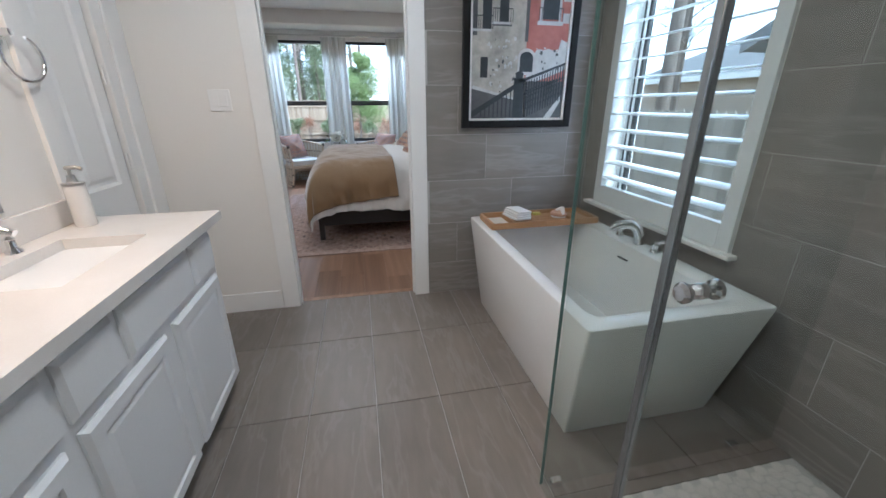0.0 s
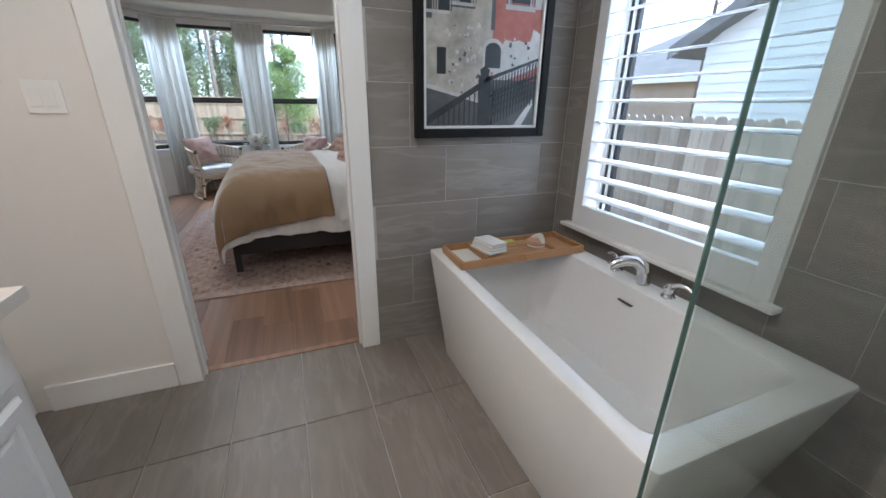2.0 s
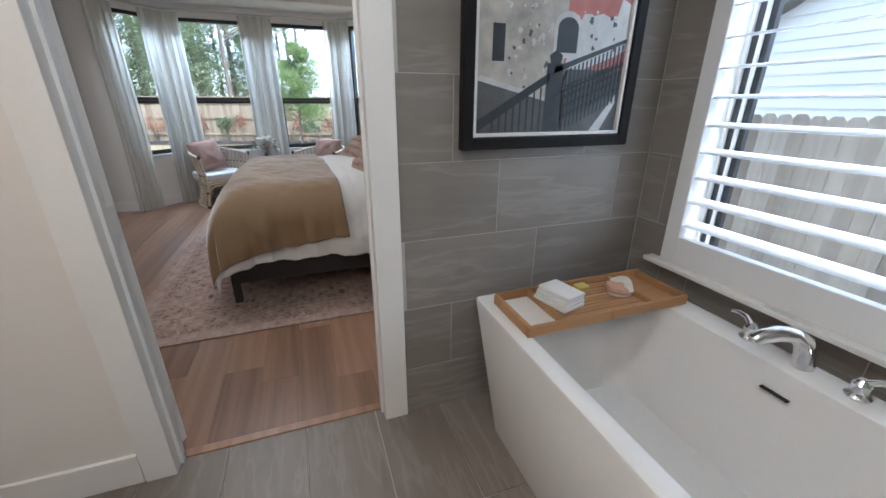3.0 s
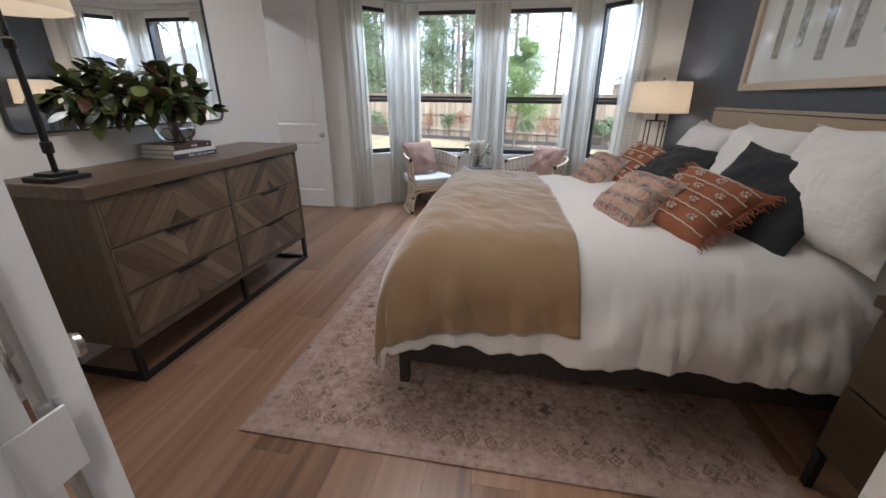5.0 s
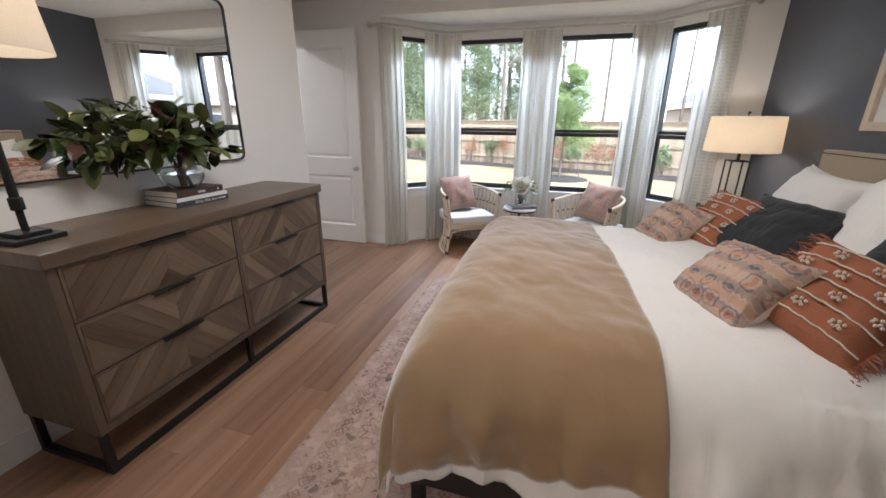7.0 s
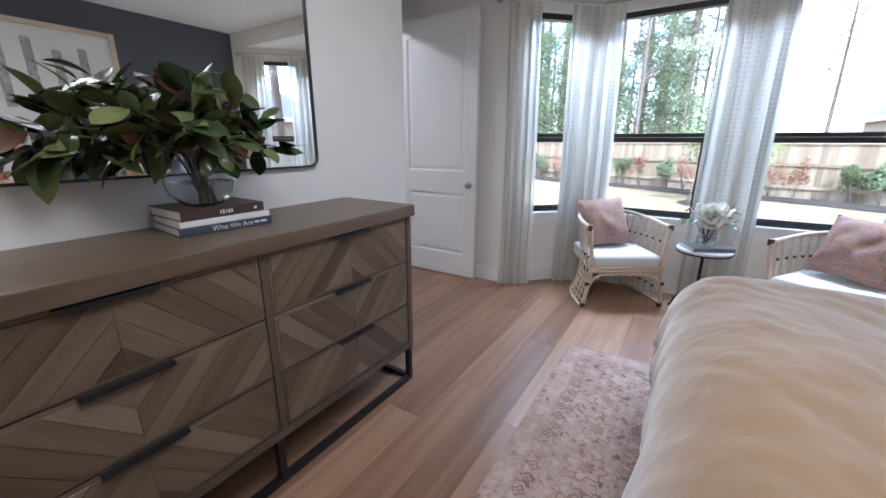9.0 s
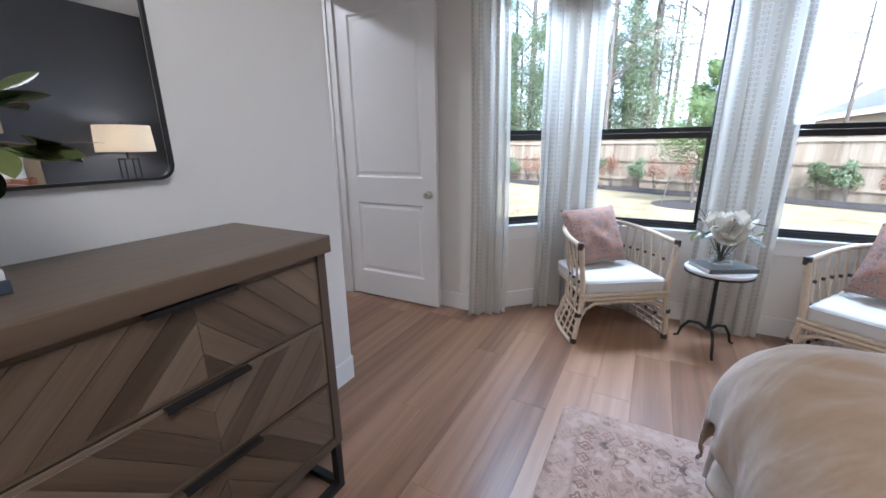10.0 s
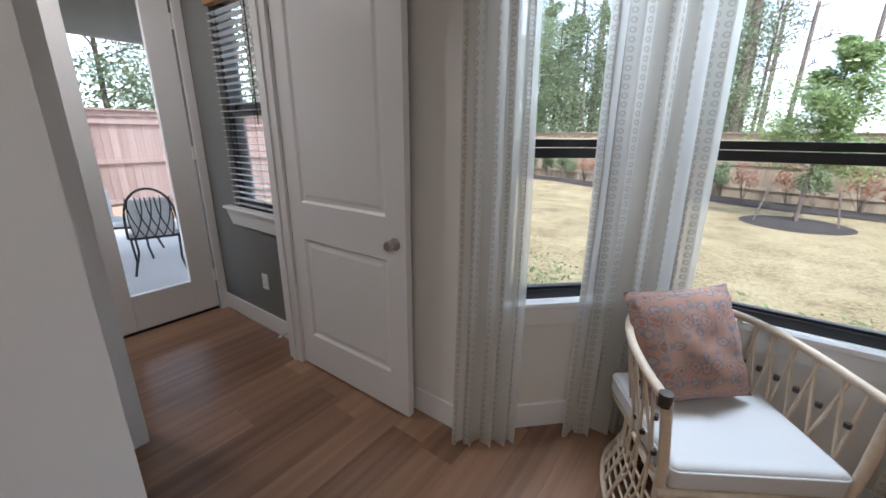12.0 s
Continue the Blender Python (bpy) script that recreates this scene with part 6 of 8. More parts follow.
def kilim(name, cols, scale, banded):
    """Faded oriental pattern in UV space, mirrored about the middle."""
    m, n, l, b = tree_of(name)
    tc, sep = n.new("ShaderNodeTexCoord"), n.new("ShaderNodeSeparateXYZ")
    l.new(tc.outputs["UV"], sep.inputs[0])
    ax = maths(n, l, "ABSOLUTE", maths(n, l, "SUBTRACT", sep.outputs[0], 0.5))
    ay = maths(n, l, "ABSOLUTE", maths(n, l, "SUBTRACT", sep.outputs[1], 0.5))
    comb = n.new("ShaderNodeCombineXYZ")
    l.new(ax, comb.inputs[0])
    l.new(ay, comb.inputs[1])
    nz = n.new("ShaderNodeTexNoise")
    nz.inputs["Scale"].default_value = 14
    l.new(comb.outputs[0], nz.inputs["Vector"])
    ad = n.new("ShaderNodeVectorMath")
    ad.operation = "MULTIPLY_ADD"
    ad.inputs[1].default_value = (0.08, 0.08, 0)
    l.new(nz.outputs["Color"], ad.inputs[0])
    l.new(comb.outputs[0], ad.inputs[2])
    vo = n.new("ShaderNodeTexVoronoi")
    vo.inputs["Scale"].default_value, vo.inputs["Randomness"].default_value = scale, 0.55
    l.new(ad.outputs[0], vo.inputs["Vector"])
    k = len(cols)
    r = ramp(n, [(i * 0.62 / k, c) for i, c in enumerate(cols)])
    r.color_ramp.interpolation = "CONSTANT"
    l.new(vo.outputs["Distance"], r.inputs[0])
    ring = maths(n, l, "SINE", maths(n, l, "MULTIPLY", maths(n, l, "MAXIMUM", ax, ay), 46.0))
    rr_ = ramp(n, [(0.82, (0, 0, 0)), (0.9, (1, 1, 1))])
    l.new(ring, rr_.inputs[0])
    col = mixer(n, l, maths(n, l, "MULTIPLY", rr_.outputs[0], 0.25), r.outputs[0], cols[1])
    # woven bands across the cloth
    bands = ramp(n, [(0.0, cols[3]), (0.07, cols[2]), (0.09, cols[1]), (0.17, cols[3]), (0.19, cols[0]), (0.27, cols[5]), (0.29, cols[4]), (0.36, cols[2]), (0.39, cols[5])])
    bands.color_ramp.interpolation = "CONSTANT"
    l.new(maths(n, l, "ADD", ay, maths(n, l, "MULTIPLY", maths(n, l, "PINGPONG", maths(n, l, "MULTIPLY", ax, 1.0), 0.03), 0.8)), bands.inputs[0])
    col = mixer(n, l, banded, col, bands.outputs[0])
    worn = ramp(n, [(0.4, (0, 0, 0)), (0.7, (1, 1, 1))])
    l.new(noisy(n, l, tc.outputs["UV"], 9, 6, 0.75), worn.inputs[0])
    col = mixer(n, l, maths(n, l, "MULTIPLY", worn.outputs[0], 0.38), col, cols[-1])
    weave = noisy(n, l, coords(n, l, (1, 1, 1), "UV"), 190, 2)
    hs = n.new("ShaderNodeHueSaturation")
    l.new(col, hs.inputs["Color"])
    l.new(maths(n, l, "ADD", maths(n, l, "MULTIPLY", weave, 0.5), 0.75), hs.inputs["Value"])
    l.new(hs.outputs[0], b.inputs["Base Color"])
    b.inputs["Roughness"].default_value, b.inputs["Specular IOR Level"].default_value = 0.95, 0.1
    bumped(n, l, b, weave, 0.3, 0.003)
    return m


M_KIL = kilim("pillow_kilim_bed", [(0.42, 0.2, 0.12), (0.09, 0.09, 0.11), (0.36, 0.13, 0.08), (0.48, 0.34, 0.25), (0.15, 0.14, 0.17), (0.48, 0.36, 0.28)], 5.5, 0.45)
M_KIL2 = kilim("pillow_kilim_chair", [(0.34, 0.12, 0.08), (0.12, 0.13, 0.16), (0.4, 0.17, 0.11), (0.36, 0.28, 0.23), (0.2, 0.19, 0.21), (0.38, 0.23, 0.17)], 9.0, 0.15)
M_BACK = cloth("pillow_back_cream", (0.66, 0.58, 0.48), 600, bump=0.4)


def backed_pillow(w, h, t, m, seed):
    """A patterned front panel and a plain cream back, sewn at the rim."""
    p = pillow("patterned_pillow", "oriental patterned pillow with a plain cream back", w, h, t, M_KIL, m, "patterned bed pillows", seed, 0.09)
    cushion = p.children[0]
    cushion.data.materials.append(M_BACK)
    half = len(cushion.data.polygons) // 2
    for f in cushion.data.polygons:
        f.material_index = 1 if f.index >= half else 0


backed_pillow(0.41, 0.38, 0.19, leaning(0.71, 4.78, Z0 + 0.11, 48, 18, 2), 4.0)
backed_pillow(0.4, 0.36, 0.19, leaning(0.73, 5.82, Z0 + 0.09, 50, 18, -2), 5.0)


# ---- nightstands and bedside lamp ----
M_NIGHT = wood("nightstand_wood_brown", [(0.03, 0.018, 0.009), (0.055, 0.035, 0.018), (0.09, 0.058, 0.031)], grain=(20, 1.5, 20), rough=0.45, spread=0.4)


def nightstand(y0, y1):
    t = thing("nightstand", "dark brown wooden nightstand with chevron drawer fronts", "nightstand", "nightstands beside the bed")
    x0, x1 = 1.27, XA - 0.016
    part("body", boxed(x0 + 0.02, x1, y0, y1, 0.18, 0.79, 0.004), M_BODY, t)
    part("top", boxed(x0 - 0.008, x1, y0 - 0.01, y1 + 0.01, 0.79, 0.83, 0.004), M_NIGHT, t)
    for r in range(2):
        z = 0.2 + r * 0.292
        d = part("drawer", boxed(x0, x0 + 0.02, y0 + 0.02, y1 - 0.02, z, z + 0.28, 0.003), M_NIGHT, t)
        part("handle", boxed(x0 - 0.018, x0 - 0.001, (y0 + y1) / 2 - 0.08, (y0 + y1) / 2 + 0.08, z + 0.272, z + 0.279, 0.001), M_IRON, d, "black metal edge pull")
    for x in (x0 + 0.01, x1 - 0.04):
        for y in (y0 + 0.01, y1 - 0.04):
            part("leg", boxed(x, x + 0.03, y, y + 0.03, 0.0, 0.18, 0.002), M_IRON, t, "black steel leg")
    return t


nightstand(3.38, 3.955)
nightstand(6.5, 7.09)
bl = thing("table_lamp", "black wire-frame bedside lamp with white drum shade, lit", "lamp", "lit table lamps")
NX, NY = 1.44, 6.93
bm = bmesh.new()
for dx, dy in ((-0.065, -0.065), (0.065, -0.065), (0.065, 0.065), (-0.065, 0.065)):
    box(bm, NX + dx - 0.005, NX + dx + 0.005, NY + dy - 0.005, NY + dy + 0.005, 0.8305, 1.23)
for z in (0.8305, 1.22):
    for a, b, c, d in ((-0.06, 0.06, -0.07, -0.06), (-0.06, 0.06, 0.06, 0.07), (-0.07, -0.06, -0.06, 0.06), (0.06, 0.07, -0.06, 0.06)):
        box(bm, NX + a, NX + b, NY + c, NY + d, z, z + 0.01)
box(bm, NX - 0.06, NX + 0.06, NY - 0.005, NY + 0.005, 1.2205, 1.2295)
part("wire_base", bm, M_IRON, bl)
part("stem", lathe(bmesh.new(), [(0, 1.2296), (0.012, 1.2296), (0.012, 1.34), (0, 1.34)], 12, (NX, NY, 0)), M_IRON, bl)
part("shade", drum(bmesh.new(), 0.265, 0.25, 1.3, 1.575, NX, NY), M_SHADE, bl, "white linen drum shade", smooth=True)
spider(bl, NX, NY, 1.5, 0.252)
part("finial", lathe(bmesh.new(), [(0, 1.5), (0.004, 1.5), (0.004, 1.59), (0.012, 1.6), (0.01, 1.612), (0, 1.615)], 12, (NX, NY, 0)), M_IRON, bl)
book("book", "pale book lying on the nightstand", 0.0, 0.2, 0, 0.26, 0, 0.03, C_WHITE, pose(1.3, 6.53, 0.8305))

# ---- framed print above the bed ----
pr = thing("framed_print", "large pale wood framed abstract print behind glass", "picture")
M_OAKP = surf("pale_wood_frame", (0.5, 0.4, 0.29), (0.6, 0.5, 0.38), 50, 6, 0.5, stretch=(1, 0.15, 1))
AY0, AY1, AZ0, AZ1 = 4.25, 6.1, 1.485, 2.5
bm = bmesh.new()
for a, b, c, d in ((AY0, AY0 + 0.05, AZ0, AZ1), (AY1 - 0.05, AY1, AZ0, AZ1), (AY0 + 0.05, AY1 - 0.05, AZ0, AZ0 + 0.05), (AY0 + 0.05, AY1 - 0.05, AZ1 - 0.05, AZ1)):
    box(bm, XA - 0.04, XA - 0.002, a, b, c, d, 0.004)
part("frame", bm, M_OAKP, pr)
part("mat_board", boxed(XA - 0.014, XA - 0.004, AY0 + 0.05, AY1 - 0.05, AZ0 + 0.05, AZ1 - 0.05), M_PAPER, pr, "cream mat board")
A_INK = surf("print_ink_grey", (0.12, 0.12, 0.115), (0.6, 0.57, 0.52), 60, 26, 0.6, bump=0)
bm = bmesh.new()
for k in range(7):
    y = AY0 + 0.25 + k * 0.21
    h = 0.62 + 0.1 * math.sin(k * 2.1)
    box(bm, XA - 0.0148, XA - 0.0142, y, y + 0.075, 1.99 - h / 2, 1.99 + h / 2)
part("print_strokes", bm, A_INK, pr, "grey brushed strokes")
part("glazing", boxed(XA - 0.024, XA - 0.021, AY0 + 0.048, AY1 - 0.048, AZ0 + 0.048, AZ1 - 0.048), M_PANE, pr).visible_shadow = False


# ---- curtains ----
def curtain_material():
    m, n, l, b = tree_of("curtain_sheer_dotted")
    tc, sep = n.new("ShaderNodeTexCoord"), n.new("ShaderNodeSeparateXYZ")
    l.new(tc.outputs["UV"], sep.inputs[0])
    su, sv = sep.outputs[0], sep.outputs[1]

    def cell(s, p):
        return maths(n, l, "SUBTRACT", maths(n, l, "FRACT", maths(n, l, "DIVIDE", s, p)), 0.5)

    cu, cv = cell(su, 0.03), cell(sv, 0.033)
    d = maths(n, l, "SQRT", maths(n, l, "ADD", maths(n, l, "MULTIPLY", cu, cu), maths(n, l, "MULTIPLY", cv, cv)))
    dots = ramp(n, [(0.0, (0.3, 0.3, 0.3)), (0.15, (0.4, 0.4, 0.4)), (0.2, (1, 1, 1)), (0.33, (1, 1, 1)), (0.37, (0, 0, 0))])
    l.new(d, dots.inputs[0])
    # dotted columns in pairs
    band = maths(n, l, "LESS_THAN", maths(n, l, "FRACT", maths(n, l, "DIVIDE", su, 0.12)), 0.5)
    dot = maths(n, l, "MULTIPLY", dots.outputs[0], band)
    weave = noisy(n, l, tc.outputs["UV"], 700, 2)
    base = ramp(n, [(0.3, (0.77, 0.75, 0.69)), (0.7, (0.83, 0.81, 0.75))])
    l.new(weave, base.inputs[0])
    col = mixer(n, l, maths(n, l, "MULTIPLY", dot, 0.7), base.outputs[0], (0.28, 0.255, 0.21))
    df, tr, tp = n.new("ShaderNodeBsdfDiffuse"), n.new("ShaderNodeBsdfTranslucent"), n.new("ShaderNodeBsdfTransparent")
    l.new(col, df.inputs["Color"])
    l.new(col, tr.inputs["Color"])
    m1, m2 = n.new("ShaderNodeMixShader"), n.new("ShaderNodeMixShader")
    m1.inputs[0].default_value = 0.5
    l.new(df.outputs[0], m1.inputs[1])
    l.new(tr.outputs[0], m1.inputs[2])
    l.new(maths(n, l, "MULTIPLY", maths(n, l, "SUBTRACT", 1.0, dot), 0.3), m2.inputs[0])
    l.new(m1.outputs[0], m2.inputs[1])
    l.new(tp.outputs[0], m2.inputs[2])
    n.remove(b)
    l.new(m2.outputs[0], n["Material Output"].inputs["Surface"])
    return m


M_CURT = curtain_material()


def curtain(path, label, seed, pleats, amp=0.03, top=2.47, foot_spread=1.12, cloth_w=1.3, puddle=0.0):
    """A pleated sheer hanging from the rod along a plan path of (x, y) points."""
    pts = [Vector((x, y, 0)) for x, y in path]
    lens = [0.0]
    for a, b in zip(pts, pts[1:]):
        lens.append(lens[-1] + (b - a).length)

    def along(s):
        s = max(0.0, min(1.0, s)) * lens[-1]
        for k in range(len(pts) - 1):
            if s <= lens[k + 1] + 1e-9:
                t = (s - lens[k]) / (lens[k + 1] - lens[k])
                d = (pts[k + 1] - pts[k]).normalized()
                return pts[k].lerp(pts[k + 1], t), d

    nu, nv = pleats * 16, 44
    bm = bmesh.new()

    def fn(u, v):
        z = 0.004 + (top - 0.004) * v
        open_ = 1.0 + (foot_spread - 1.0) * (1 - v)
        s = 0.5 + (u - 0.5) * open_ * 0.9
        p, d = along(s)
        side = Vector((d.y, -d.x, 0))
        ph = u * pleats * 2 * math.pi
        a = amp * (0.55 + 0.5 * (1 - v)) * (1 + 0.35 * noise.noise(Vector((u * 5 + seed, v * 1.5, 0))))
        w = math.sin(ph + 0.5 * math.sin(v * 3 + seed)) * a + 0.35 * a * math.sin(2.3 * ph + seed)
        sway = 0.02 * noise.noise(Vector((seed, v * 1.3, 2.0)))
        q = p + side * (0.05 + w + puddle * (1 - v) ** 6) + d * (0.012 * math.sin(ph * 2) + sway)
        return (q.x, q.y, z)

    sheet(bm, nu, nv, fn)
    uv = bm.loops.layers.uv.verify()
    for f in bm.faces:
        for lp in f.loops:
            u, v = lp[uv].uv
            lp[uv].uv = (u * cloth_w, v * top)
    ob = tagged(part("curtain", bm, M_CURT, None, smooth=True), label, "curtain", "sheer bay curtains")
    return ob


LAB = "sheer cream curtain with columns of woven dots"
curtain([(-2.03, YR - 0.04), (-1.93, YR + 0.01), (-1.8, 7.62 - 0.02)], LAB, 1.0, 4, 0.026, cloth_w=0.6, foot_spread=1.1)
curtain([(-1.64, 7.77), (-1.41, 7.985), (-1.17, 7.985)], LAB, 2.0, 5, 0.022, cloth_w=0.84, foot_spread=1.05)
curtain([(-0.52, 7.985), (-0.05, 7.985)], LAB, 3.0, 4, 0.024, cloth_w=0.72, foot_spread=1.08)
curtain([(0.6, 7.985), (0.84, 7.985), (1.02, 7.8)], LAB, 4.0, 5, 0.022, cloth_w=0.84, foot_spread=1.05)
curtain([(1.22, 7.62), (1.36, YR + 0.01), (1.47, YR - 0.04)], LAB, 5.0, 4, 0.026, cloth_w=0.6, foot_spread=1.1)
rod = thing("curtain_rod", "brushed nickel curtain rod bent round the bay", "curtain rod")
ROD = [(-2.1, YR - 0.075, 2.5), (-1.965, YR - 0.075, 2.5), (-1.385, 7.965, 2.5), (0.815, 7.965, 2.5), (1.395, YR - 0.075, 2.5), (1.5, YR - 0.075, 2.5)]
for a, b in zip(ROD, ROD[1:]):
    part("rod", tube(bmesh.new(), [a, b], 0.0135, 12), M_NICKEL, rod, smooth=True)
for p in (ROD[0], ROD[-1]):
    part("finial", lathe(bmesh.new(), [(0, -0.03), (0.02, -0.024), (0.032, 0), (0.02, 0.024), (0, 0.03)], 18, p), M_NICKEL, rod, smooth=True)
for p, w in (((-1.99, 0), YR), ((1.42, 0), YR), ((-0.28, 0), YF)):
    part("bracket", boxed(p[0] - 0.012, p[0] + 0.012, w - 0.1, w - 0.001, 2.488, 2.512, 0.003), M_NICKEL, rod)


# ---- rattan chairs and side table ----
M_RATTAN = surf("rattan_pale", (0.5, 0.4, 0.28), (0.66, 0.55, 0.42), 40, 10, 0.5, 0.6)
M_BIND = surf("rattan_binding_dark", (0.03, 0.02, 0.015), (0.06, 0.042, 0.03), 150, 8, 0.5)
M_SEAT = cloth("seat_cushion_white", (0.62, 0.61, 0.585), 700, bump=0.2, spread=0.04)


def u_path(k, wide, deep, z_front, z_back, n_exp=2.6):
    """A point on a U seen from above, open to -y; k runs from one front end (0) round the back to the other (1)."""
    a = math.pi * k
    c, s = math.cos(a), math.sin(a)
    x = -math.copysign(abs(c) ** (2 / n_exp), c) * wide
    y = -0.28 + deep * (s ** (2 / n_exp))
    return Vector((x, y, z_front + (z_back - z_front) * s))


def rattan_chair():
    c = thing("rattan_chair", "pale rattan tub chair with white seat cushion", "chair", "rattan chairs by the bay window")
    top = [u_path(i / 40, 0.33, 0.6, 0.69, 0.74) for i in range(41)]
    foot = [u_path(i / 40, 0.35, 0.6, 0.012, 0.02) for i in range(41)]
    part("top_rail", tube(bmesh.new(), top, 0.016, 10), M_RATTAN, c, smooth=True)
    part("floor_rail", tube(bmesh.new(), foot, 0.012, 10), M_RATTAN, c, smooth=True)
    for sx in (-1, 1):
        part("front_leg", tube(bmesh.new(), [(sx * 0.33, -0.285, 0.0), (sx * 0.315, -0.3, 0.16), (sx * 0.29, -0.29, 0.34)], 0.017, 10), M_RATTAN, c, smooth=True)
        part("arm_post", tube(bmesh.new(), [(sx * 0.29, -0.275, 0.3), (sx * 0.3, -0.29, 0.45), (sx * 0.325, -0.285, 0.68)], 0.017, 10), M_RATTAN, c, smooth=True)
        part("cap", lathe(bmesh.new(), [(0, -0.026), (0.02, -0.024), (0.021, 0.02), (0, 0.026)], 14, (sx * 0.33, -0.283, 0.69)), M_BIND, c, "dark bound arm tip", smooth=True)
        part("cap", lathe(bmesh.new(), [(0, 0), (0.021, 0.0), (0.021, 0.035), (0, 0.036)], 14, (sx * 0.33, -0.285, 0.0)), M_BIND, c, "dark bound foot", smooth=True)
        part("binding", lathe(bmesh.new(), [(0.0, 0), (0.0205, 0.0), (0.0205, 0.024), (0, 0.024)], 14, (sx * 0.315, -0.299, 0.2)), M_BIND, c, "dark cane binding", smooth=True)
        # bowed brace under the seat
        part("brace", tube(bmesh.new(), [(sx * 0.31, -0.3, 0.17), (sx * 0.27, -0.295, 0.25), (sx * 0.2, -0.29, 0.285), (0, -0.288, 0.292)], 0.011, 8), M_RATTAN, c, smooth=True)
    for z, r in ((0.345, 0.015), (0.318, 0.013)):
        part("front_rail", tube(bmesh.new(), [(-0.31, -0.295, z), (0.31, -0.295, z)], r, 10), M_RATTAN, c, smooth=True)
    waist = [u_path(i / 40, 0.285, 0.52, 0.345, 0.345) for i in range(41)]
    part("seat_rail", tube(bmesh.new(), waist, 0.014, 8), M_RATTAN, c, smooth=True)
    part("seat_deck", boxed(-0.27, 0.27, -0.28, 0.2, 0.335, 0.352, 0.004), M_RATTAN, c)
    N = 20
    for i in range(N):
        k = (i + 0.5) / N
        for lean in (-1, 1):
            ka, kb = k + lean * 0.03, k - lean * 0.03
            ka, kb = max(0.02, min(0.98, ka)), max(0.02, min(0.98, kb))
            p0, p1, p2 = u_path(ka, 0.33, 0.6, 0.685, 0.735), u_path(k, 0.295, 0.535, 0.42, 0.42), u_path(kb, 0.35, 0.6, 0.015, 0.02)
            mid = u_path((k + kb) / 2, 0.3, 0.53, 0.2, 0.2)
            part("cane", tube(bmesh.new(), [p0, (p0 + p1) / 2, p1, mid, (mid + p2) / 2 + (p2 - Vector((0, 0, 0))).normalized() * 0.0, p2], 0.006, 6), M_RATTAN, c, smooth=True)
        for z, kk in ((0.56, k), (0.42, k), (0.3, k), (0.16, k)):
            f = abs(z - 0.33) / 0.36
            o = u_path(kk, 0.287 + 0.04 * f * f, 0.515 + 0.06 * f * f, z, z)
            part("binding", lathe(bmesh.new(), [(0, -0.009), (0.0105, -0.009), (0.0105, 0.009), (0, 0.009)], 8, o), M_BIND, c, "dark cane binding", smooth=True)
    # curved lower strands
    for q in range(5):
        z = 0.05 + q * 0.052
        f = abs(z - 0.33) / 0.33
        pts = [u_path(i / 30, 0.292 + 0.055 * f * f, 0.525 + 0.07 * f * f, z, z + 0.02) for i in range(31)]
        part("strand", tube(bmesh.new(), pts, 0.006, 6), M_RATTAN, c, smooth=True)
    bm = boxed(-0.275, 0.275, -0.3, 0.22, 0.353, 0.452, 0.028, seg=4)
    part("seat_cushion", bm, M_SEAT, c, "white seat cushion", smooth=True)
    part("piping", tube(bmesh.new(), [(p[0], p[1], 0.432) for p in rounded_loop(-0.277, 0.277, -0.302, 0.222, 0.03, 0)] + [(0.277, 0.19, 0.432)], 0.004, 6), M_SEAT, c, smooth=True)
    return c


def chair_pose(front_a, front_b):
    """Stands a chair so that its front feet lie at two plan points."""
    a, b = Vector((*front_a, 0)), Vector((*front_b, 0))
    d = b - a
    turn = math.degrees(math.atan2(d.y, d.x))
    return Matrix.Translation((a + b) / 2) @ pose(0, 0, 0, 0, 0, turn) @ Matrix.Translation((0, 0.285, 0))


chair = rattan_chair()
CH1, CH2 = chair_pose((-1.165, 7.305), (-0.625, 7.66)), chair_pose((0.0, 7.52), (0.54, 7.17))
chair.matrix_world = CH1
copy_thing(chair, CH2)


def chair_cushion(m, yaw, spin, x):
    L = radians(28)
    local = Matrix(((1, 0, 0, 0), (0, math.sin(L), -math.cos(L), 0), (0, math.cos(L), math.sin(L), 0), (0, 0, 0, 1)))
    pm = m @ Matrix.Translation((x, 0.1, 0.452 + 0.215)) @ Matrix.Rotation(radians(yaw), 4, "Z") @ local @ Matrix.Rotation(radians(spin), 4, "Z")
    pillow("chair_pillow", "faded rust oriental patterned pillow on a rattan chair", 0.44, 0.44, 0.18, M_KIL2, pm, "chair pillows", 6.0 + x, 0.05)


chair_cushion(CH1, 6, 4, -0.06)
chair_cushion(CH2, -4, -3, 0.0)

tb = thing("side_table", "small round marble side table on an iron tripod", "table")
TX, TY = -0.375, 7.655
M_MARB = surf("marble_white", (0.66, 0.65, 0.64), (0.8, 0.79, 0.78), 12, 5, 0.2, bump=0)
part("tabletop", lathe(bmesh.new(), [(0, 0.535), (0.188, 0.535), (0.192, 0.54), (0.192, 0.55), (0.188, 0.555), (0, 0.555)], 44, (TX, TY, 0)), M_MARB, tb, smooth=True)
part("rim", lathe(bmesh.new(), [(0.17, 0.522), (0.19, 0.522), (0.19, 0.535), (0.17, 0.535)], 44, (TX, TY, 0)), M_IRON, tb, smooth=True)
part("stem", lathe(bmesh.new(), [(0, 0.11), (0.014, 0.12), (0.022, 0.135), (0.013, 0.15), (0.012, 0.5), (0.03, 0.522), (0, 0.522)], 16, (TX, TY, 0)), M_IRON, tb, smooth=True)
